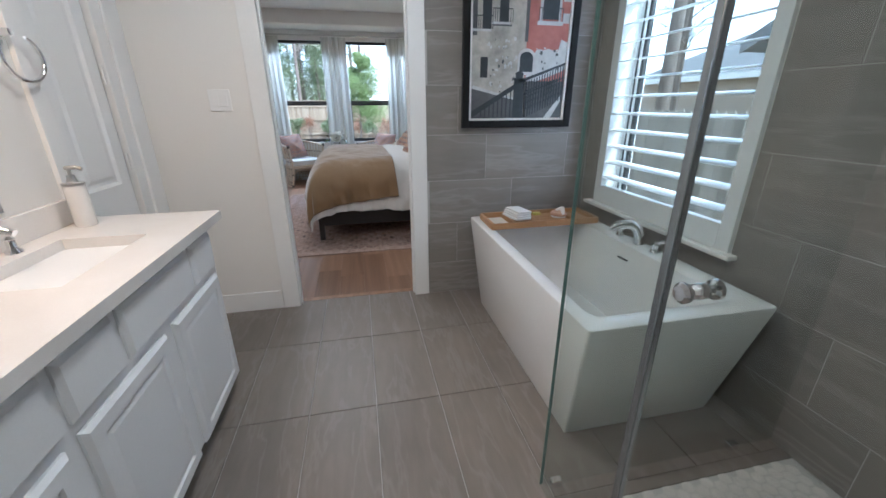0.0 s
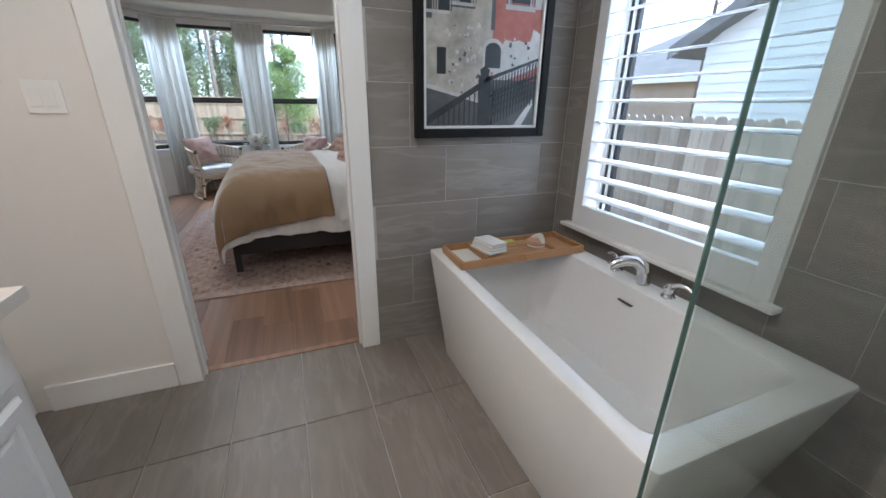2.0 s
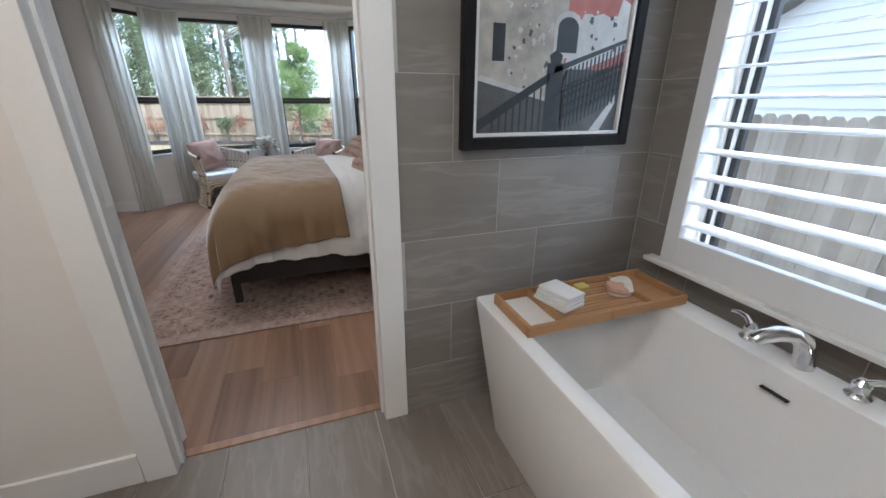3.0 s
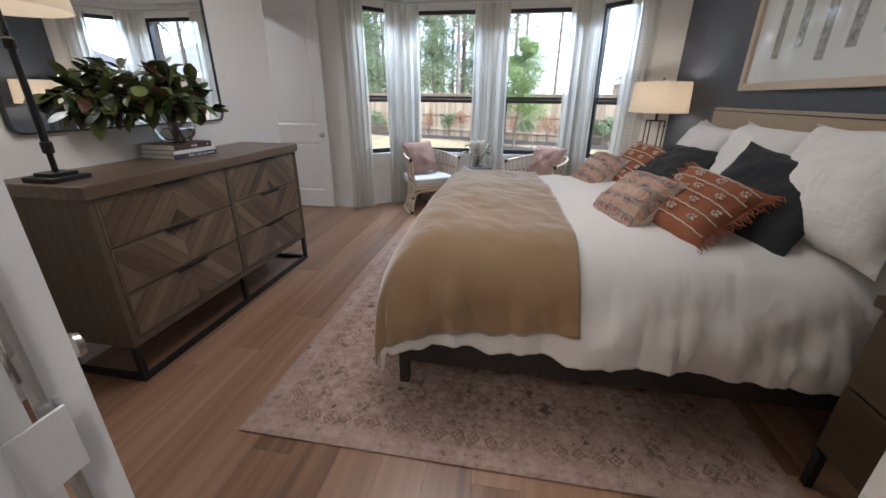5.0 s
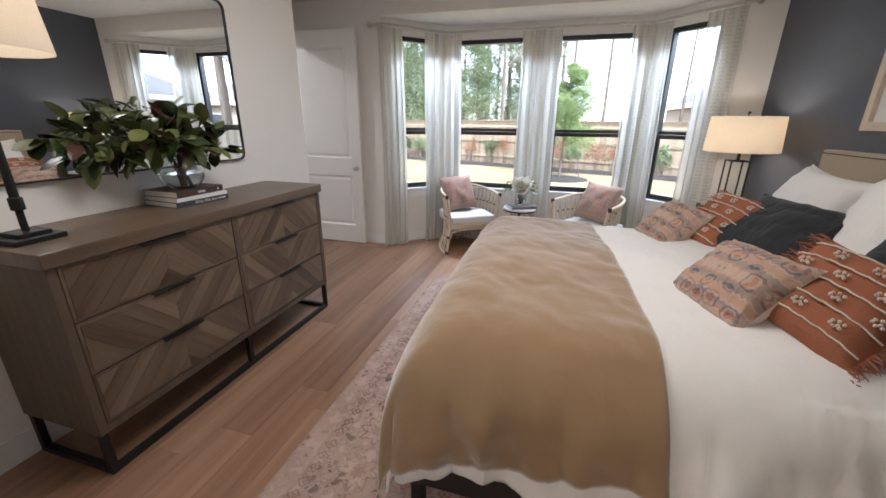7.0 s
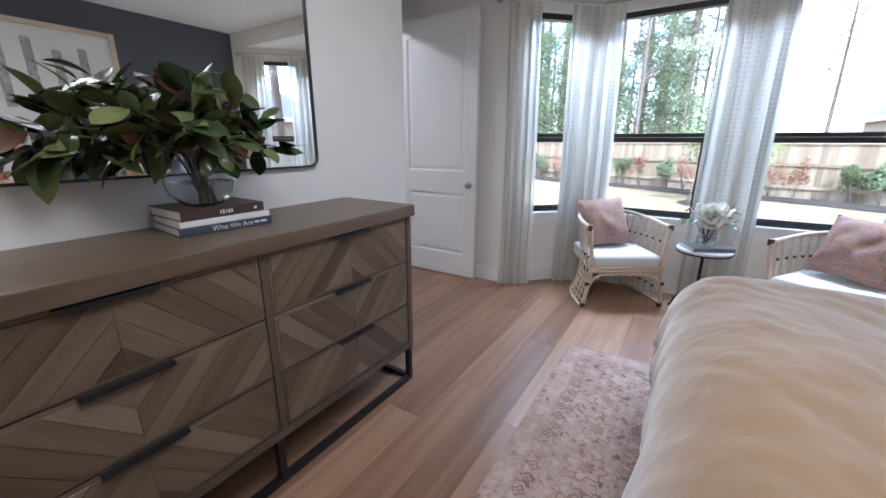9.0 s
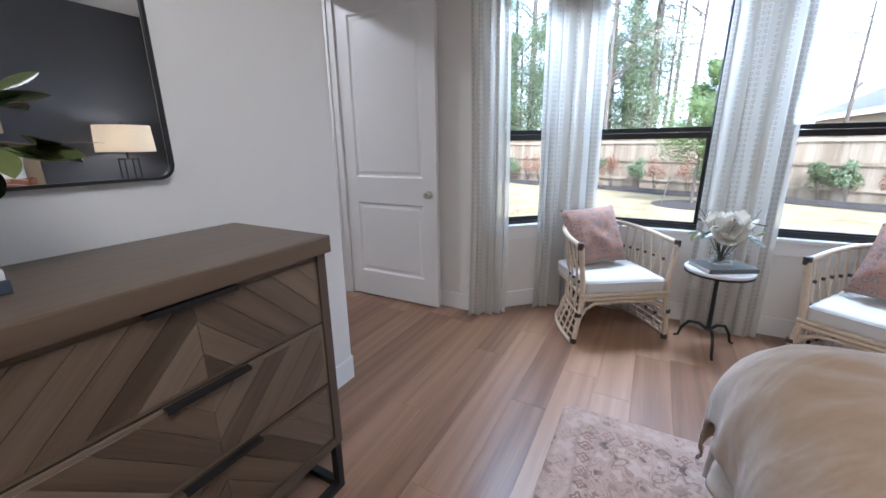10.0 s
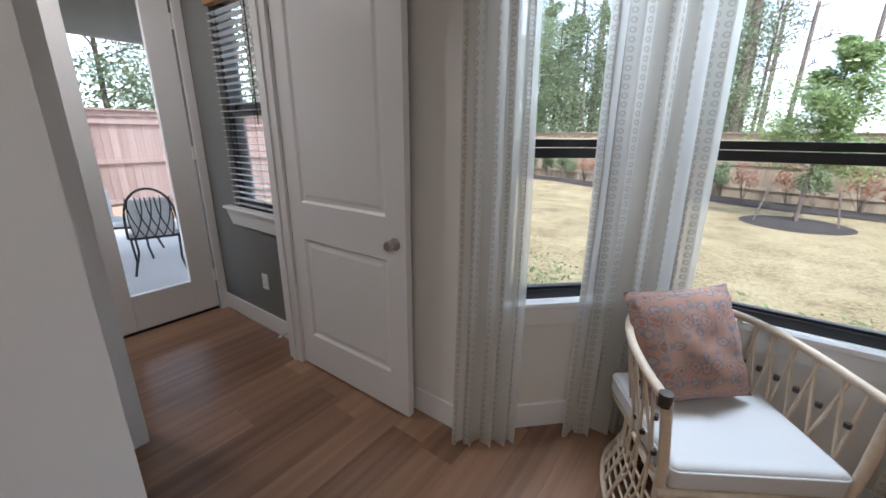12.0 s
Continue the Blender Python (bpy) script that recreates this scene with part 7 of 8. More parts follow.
for k in range(3):
    a = radians(-85 + 120 * k)
    d = Vector((math.cos(a), math.sin(a), 0))
    c = Vector((TX, TY, 0))
    part("leg", tube(bmesh.new(), [c + d * 0.01 + Vector((0, 0, 0.125)), c + d * 0.06 + Vector((0, 0, 0.15)), c + d * 0.12 + Vector((0, 0, 0.14)), c + d * 0.16 + Vector((0, 0, 0.08)), c + d * 0.175 + Vector((0, 0, 0.02)), c + d * 0.2 + Vector((0, 0, 0.008))], 0.011, 8, 0.008), M_IRON, tb, smooth=True)
book("book", "grey green hardback book on the side table", -0.11, 0.11, -0.15, 0.15, 0, 0.028, C_GREY, pose(TX + 0.01, TY - 0.005, 0.5555, 0, 0, -62))
fv = thing("flower_vase", "small clear glass vase with water", "vase")
v = part("bowl", lathe(bmesh.new(), [(0, 0), (0.058, 0), (0.066, 0.007), (0.066, 0.1), (0.062, 0.1), (0.061, 0.01), (0, 0.009)], 28, (TX, TY + 0.01, 0.584)), M_VASE, fv, smooth=True)
v.visible_shadow = False
v = part("water", lathe(bmesh.new(), [(0, 0.0095), (0.0605, 0.0105), (0.0607, 0.06), (0, 0.06)], 28, (TX, TY + 0.01, 0.584)), M_WATER, fv, smooth=True)
v.visible_shadow = False
fl = thing("magnolia_flowers", "white magnolia blooms with twigs in a glass vase", "flowers")
M_PETAL = surf("petal_white", (0.74, 0.71, 0.62), (0.84, 0.82, 0.76), 30, 14, 0.5)


def petal_mesh():
    bm = bmesh.new()

    def fn(u, v):
        w = 0.05 * math.sin(math.pi * min(1.0, 0.08 + 0.92 * u) ** 0.9) ** 0.7 if u < 1 else 0.004
        x = (v - 0.5) * 2 * w
        return (0.098 * u, x, 0.055 * u * u + 0.4 * abs(x) ** 1.5 * 2 + 0.002 * math.sin(v * 9))

    return link_mesh("petal", sheet(bm, 8, 6, fn), M_PETAL, True)


PET = petal_mesh()
rng = random.Random(4)
for cx, cy, cz, tilt in ((TX + 0.0, TY - 0.05, 0.775, -55), (TX + 0.045, TY + 0.0, 0.8, -15), (TX - 0.05, TY + 0.02, 0.79, 10)):
    for k in range(8):
        ob = new("petal", PET)
        ob.parent = fl
        ob.matrix_local = Matrix.Translation((cx, cy, cz)) @ Matrix.Rotation(radians(-tilt), 4, "X") @ Matrix.Rotation(2 * math.pi * k / 8 + (0.3 if k % 2 else 0), 4, "Z") @ Matrix.Rotation(radians(-12 - 26 * (k % 2)), 4, "Y") @ Matrix.Diagonal((1.18, 1.18, 1.18, 1))
    part("stem", tube(bmesh.new(), [(TX + rng.uniform(-0.02, 0.02), TY + 0.01, 0.6), (cx, cy, cz)], 0.004, 6), M_TWIG, fl)
SMALL = [leaf_mesh("leaf", 0.1, 0.036, c, 0.3, M_MAG) for c in (0.3, -0.2)]
for k in range(9):
    a = 2 * math.pi * k / 9 + rng.uniform(-0.2, 0.2)
    tip = Vector((TX + 0.17 * math.cos(a), TY + 0.1 * math.sin(a), 0.8 + rng.uniform(-0.02, 0.14)))
    o = Vector((TX, TY + 0.01, 0.6))
    bend = o.lerp(tip, 0.55) + Vector((0, 0, 0.05))
    part("twig", tube(bmesh.new(), [o, bend, tip, tip + Vector((0.02 * math.cos(a + 1), 0.02 * math.sin(a + 1), 0.05))], 0.0035, 5, 0.0012), M_TWIG, fl, smooth=True)
    for q in range(2):
        put_leaf(fl, SMALL[(k + q) % 2], bend.lerp(tip, 0.4 * q + 0.2), Vector((math.cos(a + 0.9 * q - 0.4), math.sin(a + 0.9 * q - 0.4), rng.uniform(-0.5, 0.4))), rng.uniform(0.7, 1.05), rng.uniform(-0.5, 0.5))
    if k % 2:
        bm = bmesh.new()
        bmesh.ops.create_icosphere(bm, subdivisions=1, radius=0.007, matrix=Matrix.Translation(tip + Vector((0, 0, 0.04))) @ Matrix.Diagonal((1, 1, 1.8, 1)))
        part("bud", bm, M_MAG, fl, smooth=True)

# ---- study seen through the doorway ----
pd = thing("door_5", "white framed full-glass patio door", "door")
pd["kind"] = "structure"
bm = bmesh.new()
for a, b, c, d in ((6.58, 6.825, 0.02, 2.44), (7.225, 7.4, 0.02, 2.44), (6.825, 7.225, 0.02, 0.295), (6.825, 7.225, 2.3, 2.44)):
    box(bm, -4.53, -4.488, a, b, c, d, 0.004)
part("door_frame", bm, M_TRIM, pd)
part("pane", boxed(-4.512, -4.506, 6.82, 7.23, 0.29, 2.305), M_PANE, pd).visible_shadow = False
part("sweep", boxed(-4.535, -4.482, 6.58, 7.4, 0.0, 0.02, 0.003), M_IRON, pd, "black rubber door sweep")
for z in (0.3, 1.3, 2.2):
    part("hinge", boxed(-4.49, -4.478, 7.395, 7.412, z - 0.05, z + 0.05, 0.002), M_TRIM, pd)
bm = bmesh.new()
for a, b, c, d in ((6.47, 6.575, 0, 2.55), (7.405, 7.466, 0, 2.55), (6.575, 7.405, 2.45, 2.55)):
    box(bm, -4.46, -4.44, a, b, c, d, 0.003)
setting("trim_patio_door", bm, M_TRIM, "white painted patio door casing", category="trim")
sash_window("window_6", 0.57, 0.93, 2.3, at(-4.6 + 0.55, YR), 1.6, label="black-framed study window behind a blind")
bm = bmesh.new()
box(bm, -4.15, -3.42, YR - 0.06, YR, 0.908, 0.93, 0.005)
loft(bm, [[(-4.13, YR - 0.045, 0.908), (-3.44, YR - 0.045, 0.908), (-3.44, YR - 0.001, 0.908), (-4.13, YR - 0.001, 0.908)], [(-4.11, YR - 0.02, 0.79), (-3.46, YR - 0.02, 0.79), (-3.46, YR - 0.001, 0.79), (-4.11, YR - 0.001, 0.79)]])
setting("window_sill", bm, M_TRIM, "white painted study window sill", category="window sill")
blind = thing("window_blind", "half-open slatted blind with wooden valance", "blind")
M_VAL = surf("valance_wood", (0.3, 0.15, 0.06), (0.4, 0.22, 0.1), 30, 6, 0.45, stretch=(0.2, 1, 1))
part("valance", boxed(-4.06, -3.44, YR - 0.03, YR + 0.02, 2.235, 2.32, 0.004), M_VAL, blind, "brown wooden valance")
M_SLAT = surf("blind_slat_grey", (0.66, 0.67, 0.67), (0.74, 0.75, 0.75), 60, 4, 0.4)
for k in range(30):
    z = 0.955 + k * 0.0425
    bm = boxed(-4.045, -3.485, -0.024, 0.024, -0.0012, 0.0012)
    bm.transform(pose(0, YR + 0.004 - 0.0, z, -2, 0, 0))
    part("slat", bm, M_SLAT, blind)
for x in (-3.93, -3.6):
    part("cord", tube(bmesh.new(), [(x, YR - 0.022, 0.95), (x, YR - 0.022, 2.24)], 0.0015, 5), M_IRON, blind)
part("wand", tube(bmesh.new(), [(-3.55, YR - 0.03, 1.5), (-3.55, YR - 0.03, 2.23)], 0.004, 6), M_IRON, blind)
ds = thing("door_stop", "spring door stop on the baseboard", "door stop")
part("spring", tube(bmesh.new(), [(-3.5, YR - 0.015, 0.07), (-3.5, YR - 0.085, 0.065)], 0.006, 8), M_NICKEL, ds, smooth=True)
part("tip", lathe(bmesh.new(), [(0, 0), (0.009, 0), (0.009, 0.015), (0, 0.016)], 12, m=pose(-3.5, YR - 0.085, 0.065, 90, 0, 0)), M_TRIM, ds)

# ---- outdoors ----
def lawn_material():
    m, n, l, b = tree_of("dormant_lawn")
    v = coords(n, l)
    mix = maths(n, l, "ADD", maths(n, l, "MULTIPLY", noisy(n, l, v, 22, 8, 0.8), 0.7), maths(n, l, "MULTIPLY", noisy(n, l, v, 1.4, 5), 0.3))
    r = ramp(n, [(0.4, (0.15, 0.105, 0.05)), (0.48, (0.29, 0.225, 0.115)), (0.58, (0.42, 0.34, 0.19))])
    l.new(mix, r.inputs[0])
    l.new(r.outputs[0], b.inputs["Base Color"])
    b.inputs["Roughness"].default_value = 1.0
    bumped(n, l, b, noisy(n, l, v, 60, 4, 0.7), 0.8, 0.03)
    return m


GZ = -0.3
bm = bmesh.new()
bmesh.ops.create_grid(bm, x_segments=4, y_segments=4, size=400, matrix=Matrix.Translation((0, 0, GZ)))
setting("ground", bm, lawn_material(), "dry straw-coloured dormant lawn", category="lawn")
# exterior skin that keeps the house closed below the floor
M_CONC = surf("patio_concrete", (0.4, 0.385, 0.36), (0.5, 0.48, 0.45), 50, 1.5, 0.85, bump=0.25)
setting("patio", boxed(-9.4, -4.62, 3.5, 9.2, GZ, -0.1, 0.01), M_CONC, "pale concrete patio slab", category="patio")
M_SOFFIT = surf("patio_cover_grey", (0.22, 0.21, 0.2), (0.28, 0.27, 0.255), 30, 2, 0.7)
setting("patio_cover", boxed(-7.3, -4.62, 3.5, 8.6, 2.95, 3.1), M_SOFFIT, "grey patio cover overhead", category="roof")
setting("patio_beam", boxed(-7.3, -7.12, 3.5, 8.6, 2.49, 2.949, 0.01), M_SOFFIT, "grey patio cover beam", category="beam")

M_FENCE = wood("fence_cedar", [(0.21, 0.155, 0.1), (0.31, 0.24, 0.165), (0.41, 0.335, 0.24)], grain=(10, 10, 0.8), rough=0.85, spread=0.5, bump=0.3)
M_FENCEP = wood("fence_cedar_pink", [(0.3, 0.2, 0.165), (0.38, 0.265, 0.225), (0.45, 0.33, 0.285)], grain=(10, 10, 0.8), rough=0.85, spread=0.4, bump=0.3)
M_FENCEG = wood("fence_weathered", [(0.26, 0.22, 0.175), (0.38, 0.33, 0.27), (0.49, 0.435, 0.36)], grain=(10, 10, 0.8), rough=0.85, spread=0.6, bump=0.3)


def picket_mesh(w, h, material, dog):
    bm = bmesh.new()
    if dog:
        pts = [(0, 0), (w, 0), (w, h - 0.035), (w - 0.03, h), (0.03, h), (0, h - 0.035)]
    else:
        pts = [(0, 0), (w, 0), (w, h), (0, h)]
    a, b = [bm.verts.new((x, 0, z)) for x, z in pts], [bm.verts.new((x, 0.018, z)) for x, z in pts]
    bm.faces.new(a)
    bm.faces.new(b[::-1])
    for i in range(len(pts)):
        j = (i + 1) % len(pts)
        bm.faces.new((a[i], a[j], b[j], b[i]))
    return link_mesh("picket", bm, material)


def fence(name, label, p, q, z0, h, material, dog=True, cap=False, rails=True, seed=1):
    """A board fence from plan point p to q, with its boards on the left side of the way and rails behind or before."""
    f = thing(name, label, "fence")
    d = Vector((q[0] - p[0], q[1] - p[1], 0))
    ln = d.length
    m = Matrix.Translation((p[0], p[1], z0)) @ pose(0, 0, 0, 0, 0, math.degrees(math.atan2(d.y, d.x)))
    rg = random.Random(seed)
    w = 0.14
    variants = [picket_mesh(w - 0.004, h + o, material, dog) for o in (0, -0.008, 0.006)]
    n = int(ln / w)
    if n <= 300:
        for i in range(n):
            ob = new("picket", rg.choice(variants))
            ob.parent = f
            ob.matrix_local = Matrix.Translation((i * w, rg.uniform(-0.003, 0.003), 0))
    if rails:
        for z in (0.3, h * 0.52, h - 0.25):
            part("rail", boxed(0, ln, -0.045, -0.004, z, z + 0.085, 0.003), material, f)
    if cap:
        part("cap", boxed(0, ln, -0.07, 0.07, h + 0.007, h + 0.045, 0.004), material, f, "flat cap board")
        part("trim_board", boxed(0, ln, -0.03, -0.004, h - 0.1, h + 0.006, 0.003), material, f)
    f.matrix_world = m
    return f


# back fence, its side runs, and the two side yards
fence("back_fence", "tan cedar board fence along the back garden", (-14.5, 25.2), (8.0, 17.6), GZ, 1.85, M_FENCE, False, True, True, 1)
fence("side_fence", "pinkish cedar board fence beside the patio", (-11.4, 2.0), (-11.4, 25.0), GZ, 2.16, M_FENCEP, False, True, True, 2)
fence("neighbour_fence", "weathered grey picket fence outside the bathroom", (4.7, -6.0), (4.7, 13.0), -0.55, 1.83, M_FENCEG, True, False, True, 3)

M_SIDING = surf("siding_white", (0.76, 0.75, 0.74), (0.82, 0.81, 0.8), 40, 1, 0.7)
M_SHINGLE = surf("roof_shingle_grey", (0.13, 0.125, 0.12), (0.24, 0.23, 0.22), 14, 1.2, 0.9, bump=0.6, stretch=(1, 1, 4))
M_BRICK = surf("far_brick_tan", (0.33, 0.26, 0.2), (0.44, 0.36, 0.29), 25, 2, 0.9)
M_GLASSD = surf("far_window_dark", (0.05, 0.06, 0.065), (0.1, 0.115, 0.12), 3, 1, 0.15)

# neighbour's gabled house beyond the bathroom fence
nh = thing("neighbour_house", "white lap-sided gabled house with a grey roof", "house")
HX, HY0, HY1, HE, HR = 8.2, -6.2, 6.9, 2.63, 5.92
ym = (HY0 + HY1) / 2
bm = bmesh.new()
nrow = 36
for k in range(nrow):
    z0, z1 = GZ - 0.2 + k * 0.18, GZ - 0.2 + (k + 1) * 0.18
    def span(z):
        if z <= HE:
            return HY0, HY1
        t = min(1.0, (z - HE) / (HR - HE))
        return HY0 + (ym - HY0) * t, HY1 + (ym - HY1) * t
    (a, b), (c, d) = span(z0), span(min(z1, HR - 0.01))
    vs = [bm.verts.new(p) for p in ((HX - 0.025, a, z0), (HX - 0.025, b, z0), (HX, d, z1), (HX, c, z1))]
    if z1 < HR:
        bm.faces.new(vs)
        lo = [bm.verts.new(p) for p in ((HX, a, z0), (HX, b, z0))]
        bm.faces.new((vs[0], vs[1], lo[1], lo[0]))
part("gable_wall", bm, M_SIDING, nh)
part("side_wall", boxed(HX + 0.01, HX + 12, HY1 - 0.15, HY1 - 0.02, GZ - 0.2, HE), M_SIDING, nh)
part("downspout", boxed(HX - 0.1, HX - 0.03, 1.0, 1.08, GZ, 5.2, 0.01), M_SHINGLE, nh, "grey downspout")
for s, ya in ((1, HY1), (-1, HY0)):
    bm = bmesh.new()
    o = 0.55
    sl = (HR - HE) / abs(ym - ya)
    e = [(HX - 0.4, ya + s * o, HE - o * sl), (HX + 12, ya + s * o, HE - o * sl), (HX + 12, ym, HR + 0.02), (HX - 0.4, ym, HR + 0.02)]
    loft(bm, [[(x, y, z) for x, y, z in e], [(x, y, z + 0.2) for x, y, z in e]])
    part("roof_slope", bm, M_SHINGLE, nh)
    bm = bmesh.new()
    loft(bm, [[(HX - 0.42, ya + s * o, HE - o * sl - 0.04), (HX - 0.42, ym, HR - 0.02), (HX - 0.42, ym, HR + 0.22), (HX - 0.42, ya + s * o, HE - o * sl + 0.2)], [(HX - 0.401, ya + s * o, HE - o * sl - 0.04), (HX - 0.401, ym, HR - 0.02), (HX - 0.401, ym, HR + 0.22), (HX - 0.401, ya + s * o, HE - o * sl + 0.2)]])
    part("rake_board", bm, M_SHINGLE, nh)


def hip_house(x0, x1, y0, y1, eave, ridge, label):
    h = thing("house", label, "house")
    part("wall", boxed(x0 + 0.5, x1 - 0.5, y0 + 0.5, y1 - 0.5, GZ, eave), M_BRICK, h)
    c = (y0 + y1) / 2
    run = (y1 - y0) / 2
    bm = bmesh.new()
    lo = [bm.verts.new(p) for p in ((x0, y0, eave), (x1, y0, eave), (x1, y1, eave), (x0, y1, eave))]
    a, b = bm.verts.new((x0 + run, c, ridge)), bm.verts.new((x1 - run, c, ridge))
    for f in ((lo[0], lo[1], b, a), (lo[1], lo[2], b), (lo[2], lo[3], a, b), (lo[3], lo[0], a), lo[::-1]):
        bm.faces.new(f)
    part("roof", bm, M_SHINGLE, h)
    part("fascia", boxed(x0 - 0.03, x1 + 0.03, y0 - 0.03, y0 + 0.1, eave - 0.28, eave + 0.02), M_TRIM, h, "white fascia board")
    part("fascia", boxed(x0 - 0.03, x0 + 0.1, y0 + 0.11, y1, eave - 0.28, eave + 0.02), M_TRIM, h, "white fascia board")
    for k in range(4):
        x = x0 + 1.5 + k * (x1 - x0 - 3) / 3.5
        w = part("window", boxed(x, x + 1.5, y0 + 0.42, y0 + 0.49, 0.5, 2.0), M_TRIM, h, "white framed window")
        part("pane", boxed(x + 0.1, x + 1.4, y0 + 0.4, y0 + 0.419, 0.6, 1.9), M_GLASSD, w)
    for k in range(3):
        part("column", boxed(x0 + 0.3 + k * 3.2, x0 + 0.6 + k * 3.2, y0 + 0.05, y0 + 0.35, GZ, eave - 0.28), M_TRIM, h, "white porch column")


hip_house(8.5, 26, 30, 44, 2.9, 7.0, "tan brick neighbouring house with grey hipped roof")
hip_house(19.5, 33, 14.5, 27, 2.9, 6.3, "tan brick house with grey hipped roof beyond the fence")

# ---- trees, shrubs and grass tufts ----
def foliage_material(name, dark, light):
    m, n, l, b = tree_of(name)
    geo = n.new("ShaderNodeNewGeometry")
    info = n.new("ShaderNodeObjectInfo")
    val = maths(n, l, "ADD", maths(n, l, "MULTIPLY", geo.outputs["Random Per Island"], 0.75), maths(n, l, "MULTIPLY", info.outputs["Random"], 0.25))
    r = ramp(n, [(0.0, dark), (1.0, light)])
    l.new(val, r.inputs[0])
    tr, mx = n.new("ShaderNodeBsdfTranslucent"), n.new("ShaderNodeMixShader")
    l.new(r.outputs[0], b.inputs["Base Color"])
    l.new(r.outputs[0], tr.inputs["Color"])
    b.inputs["Roughness"].default_value = 0.6
    mx.inputs[0].default_value = 0.5
    l.new(b.outputs[0], mx.inputs[1])
    l.new(tr.outputs[0], mx.inputs[2])
    l.new(mx.outputs[0], n["Material Output"].inputs["Surface"])
    return m


F_PINE = foliage_material("pine_needles", (0.14, 0.185, 0.115), (0.28, 0.34, 0.23))
F_LEAF = foliage_material("evergreen_leaves", (0.14, 0.2, 0.06), (0.34, 0.42, 0.17))
F_BUSH = foliage_material("understory_leaves", (0.15, 0.2, 0.1), (0.32, 0.36, 0.21))
F_RED = foliage_material("nandina_red", (0.24, 0.09, 0.05), (0.42, 0.25, 0.15))
F_BARE = foliage_material("bare_twigs", (0.12, 0.085, 0.06), (0.2, 0.15, 0.11))
M_BARK = surf("pine_bark", (0.09, 0.07, 0.055), (0.2, 0.16, 0.13), 12, 4, 0.95, bump=0.8, stretch=(2, 2, 0.5), depth=0.03)
M_MULCH = surf("mulch_dark", (0.025, 0.02, 0.017), (0.06, 0.048, 0.04), 30, 5, 1.0, bump=0.8, depth=0.03)


def scatter_leaves(verts, faces, centre, radii, count, size, rg, needle=0.45):
    for _ in range(count):
        while True:
            p = Vector((rg.uniform(-1, 1), rg.uniform(-1, 1), rg.uniform(-1, 1)))
            if 0.15 < p.length < 1:
                break
        c = Vector((centre[0] + p.x * radii[0], centre[1] + p.y * radii[1], centre[2] + p.z * radii[2]))
        a = Vector((rg.gauss(0, 1), rg.gauss(0, 1), rg.gauss(0, 0.7))).normalized()
        b = a.orthogonal().normalized()
        s = size * rg.uniform(0.6, 1.3)
        i = len(verts)
        verts += [c - a * s, c + b * s * needle, c + a * s, c - b * s * needle]
        faces.append((i, i + 1, i + 2, i + 3))


def leaf_cloud(name, clumps, per, size, material, rg, needle=0.45):
    verts, faces = [], []
    for c, r in clumps:
        scatter_leaves(verts, faces, c, r, per, size, rg, needle)
    me = bpy.data.meshes.new(name)
    me.from_pydata([tuple(v) for v in verts], [], faces)
    me.materials.append(material)
    return me


def tree(name, label, height, trunk_r, crown, seed, material, per, size, limb_n=10, needle=0.45, crown_from=0.45, spread=1.6, bare=False):
    rg = random.Random(seed)
    t = thing(name, label, "tree")
    bend = Vector((rg.uniform(-0.3, 0.3), rg.uniform(-0.3, 0.3), 0))
    pts = [Vector((0, 0, -0.1)) + bend * (k / 8) ** 2 + Vector((0, 0, height * k / 8)) for k in range(9)]
    part("trunk", tube(bmesh.new(), pts, trunk_r, 9, trunk_r * 0.25), M_BARK, t, smooth=True)
    clumps = []
    limbs = bmesh.new()
    for k in range(limb_n):
        f = crown_from + (1 - crown_from) * (k + rg.random()) / limb_n
        o = pts[0].lerp(pts[-1], f) + bend * (f * f - f)
        a = rg.uniform(0, 2 * math.pi)
        reach = spread * (1.15 - 0.75 * (f - crown_from) / (1 - crown_from)) * rg.uniform(0.6, 1.1)
        tip = o + Vector((math.cos(a) * reach, math.sin(a) * reach, rg.uniform(0.1, 0.5) * reach))
        tube(limbs, [o, o.lerp(tip, 0.5) + Vector((0, 0, 0.08 * reach)), tip], trunk_r * 0.28, 5, 0.01)
        for q in (0.55, 0.85, 1.05):
            c = o.lerp(tip, q) + Vector((rg.uniform(-0.2, 0.2), rg.uniform(-0.2, 0.2), rg.uniform(-0.1, 0.25))) * reach * 0.5
            s = reach * rg.uniform(0.45, 0.8)
            clumps.append((c, (s, s, s * 0.8)))
            if bare:
                for _ in range(5):
                    e = c + Vector((rg.uniform(-1, 1), rg.uniform(-1, 1), rg.uniform(0, 1.2))) * s
                    tube(limbs, [o.lerp(tip, q * 0.8), e], trunk_r * 0.09, 4, 0.004)
    part("limbs", limbs, M_BARK, t, smooth=True)
    if per:
        ob = new("crown", leaf_cloud("crown", clumps, per, size, material, rg, needle))
        ob.parent = t
        ob["kind"] = "stuff"
    return t


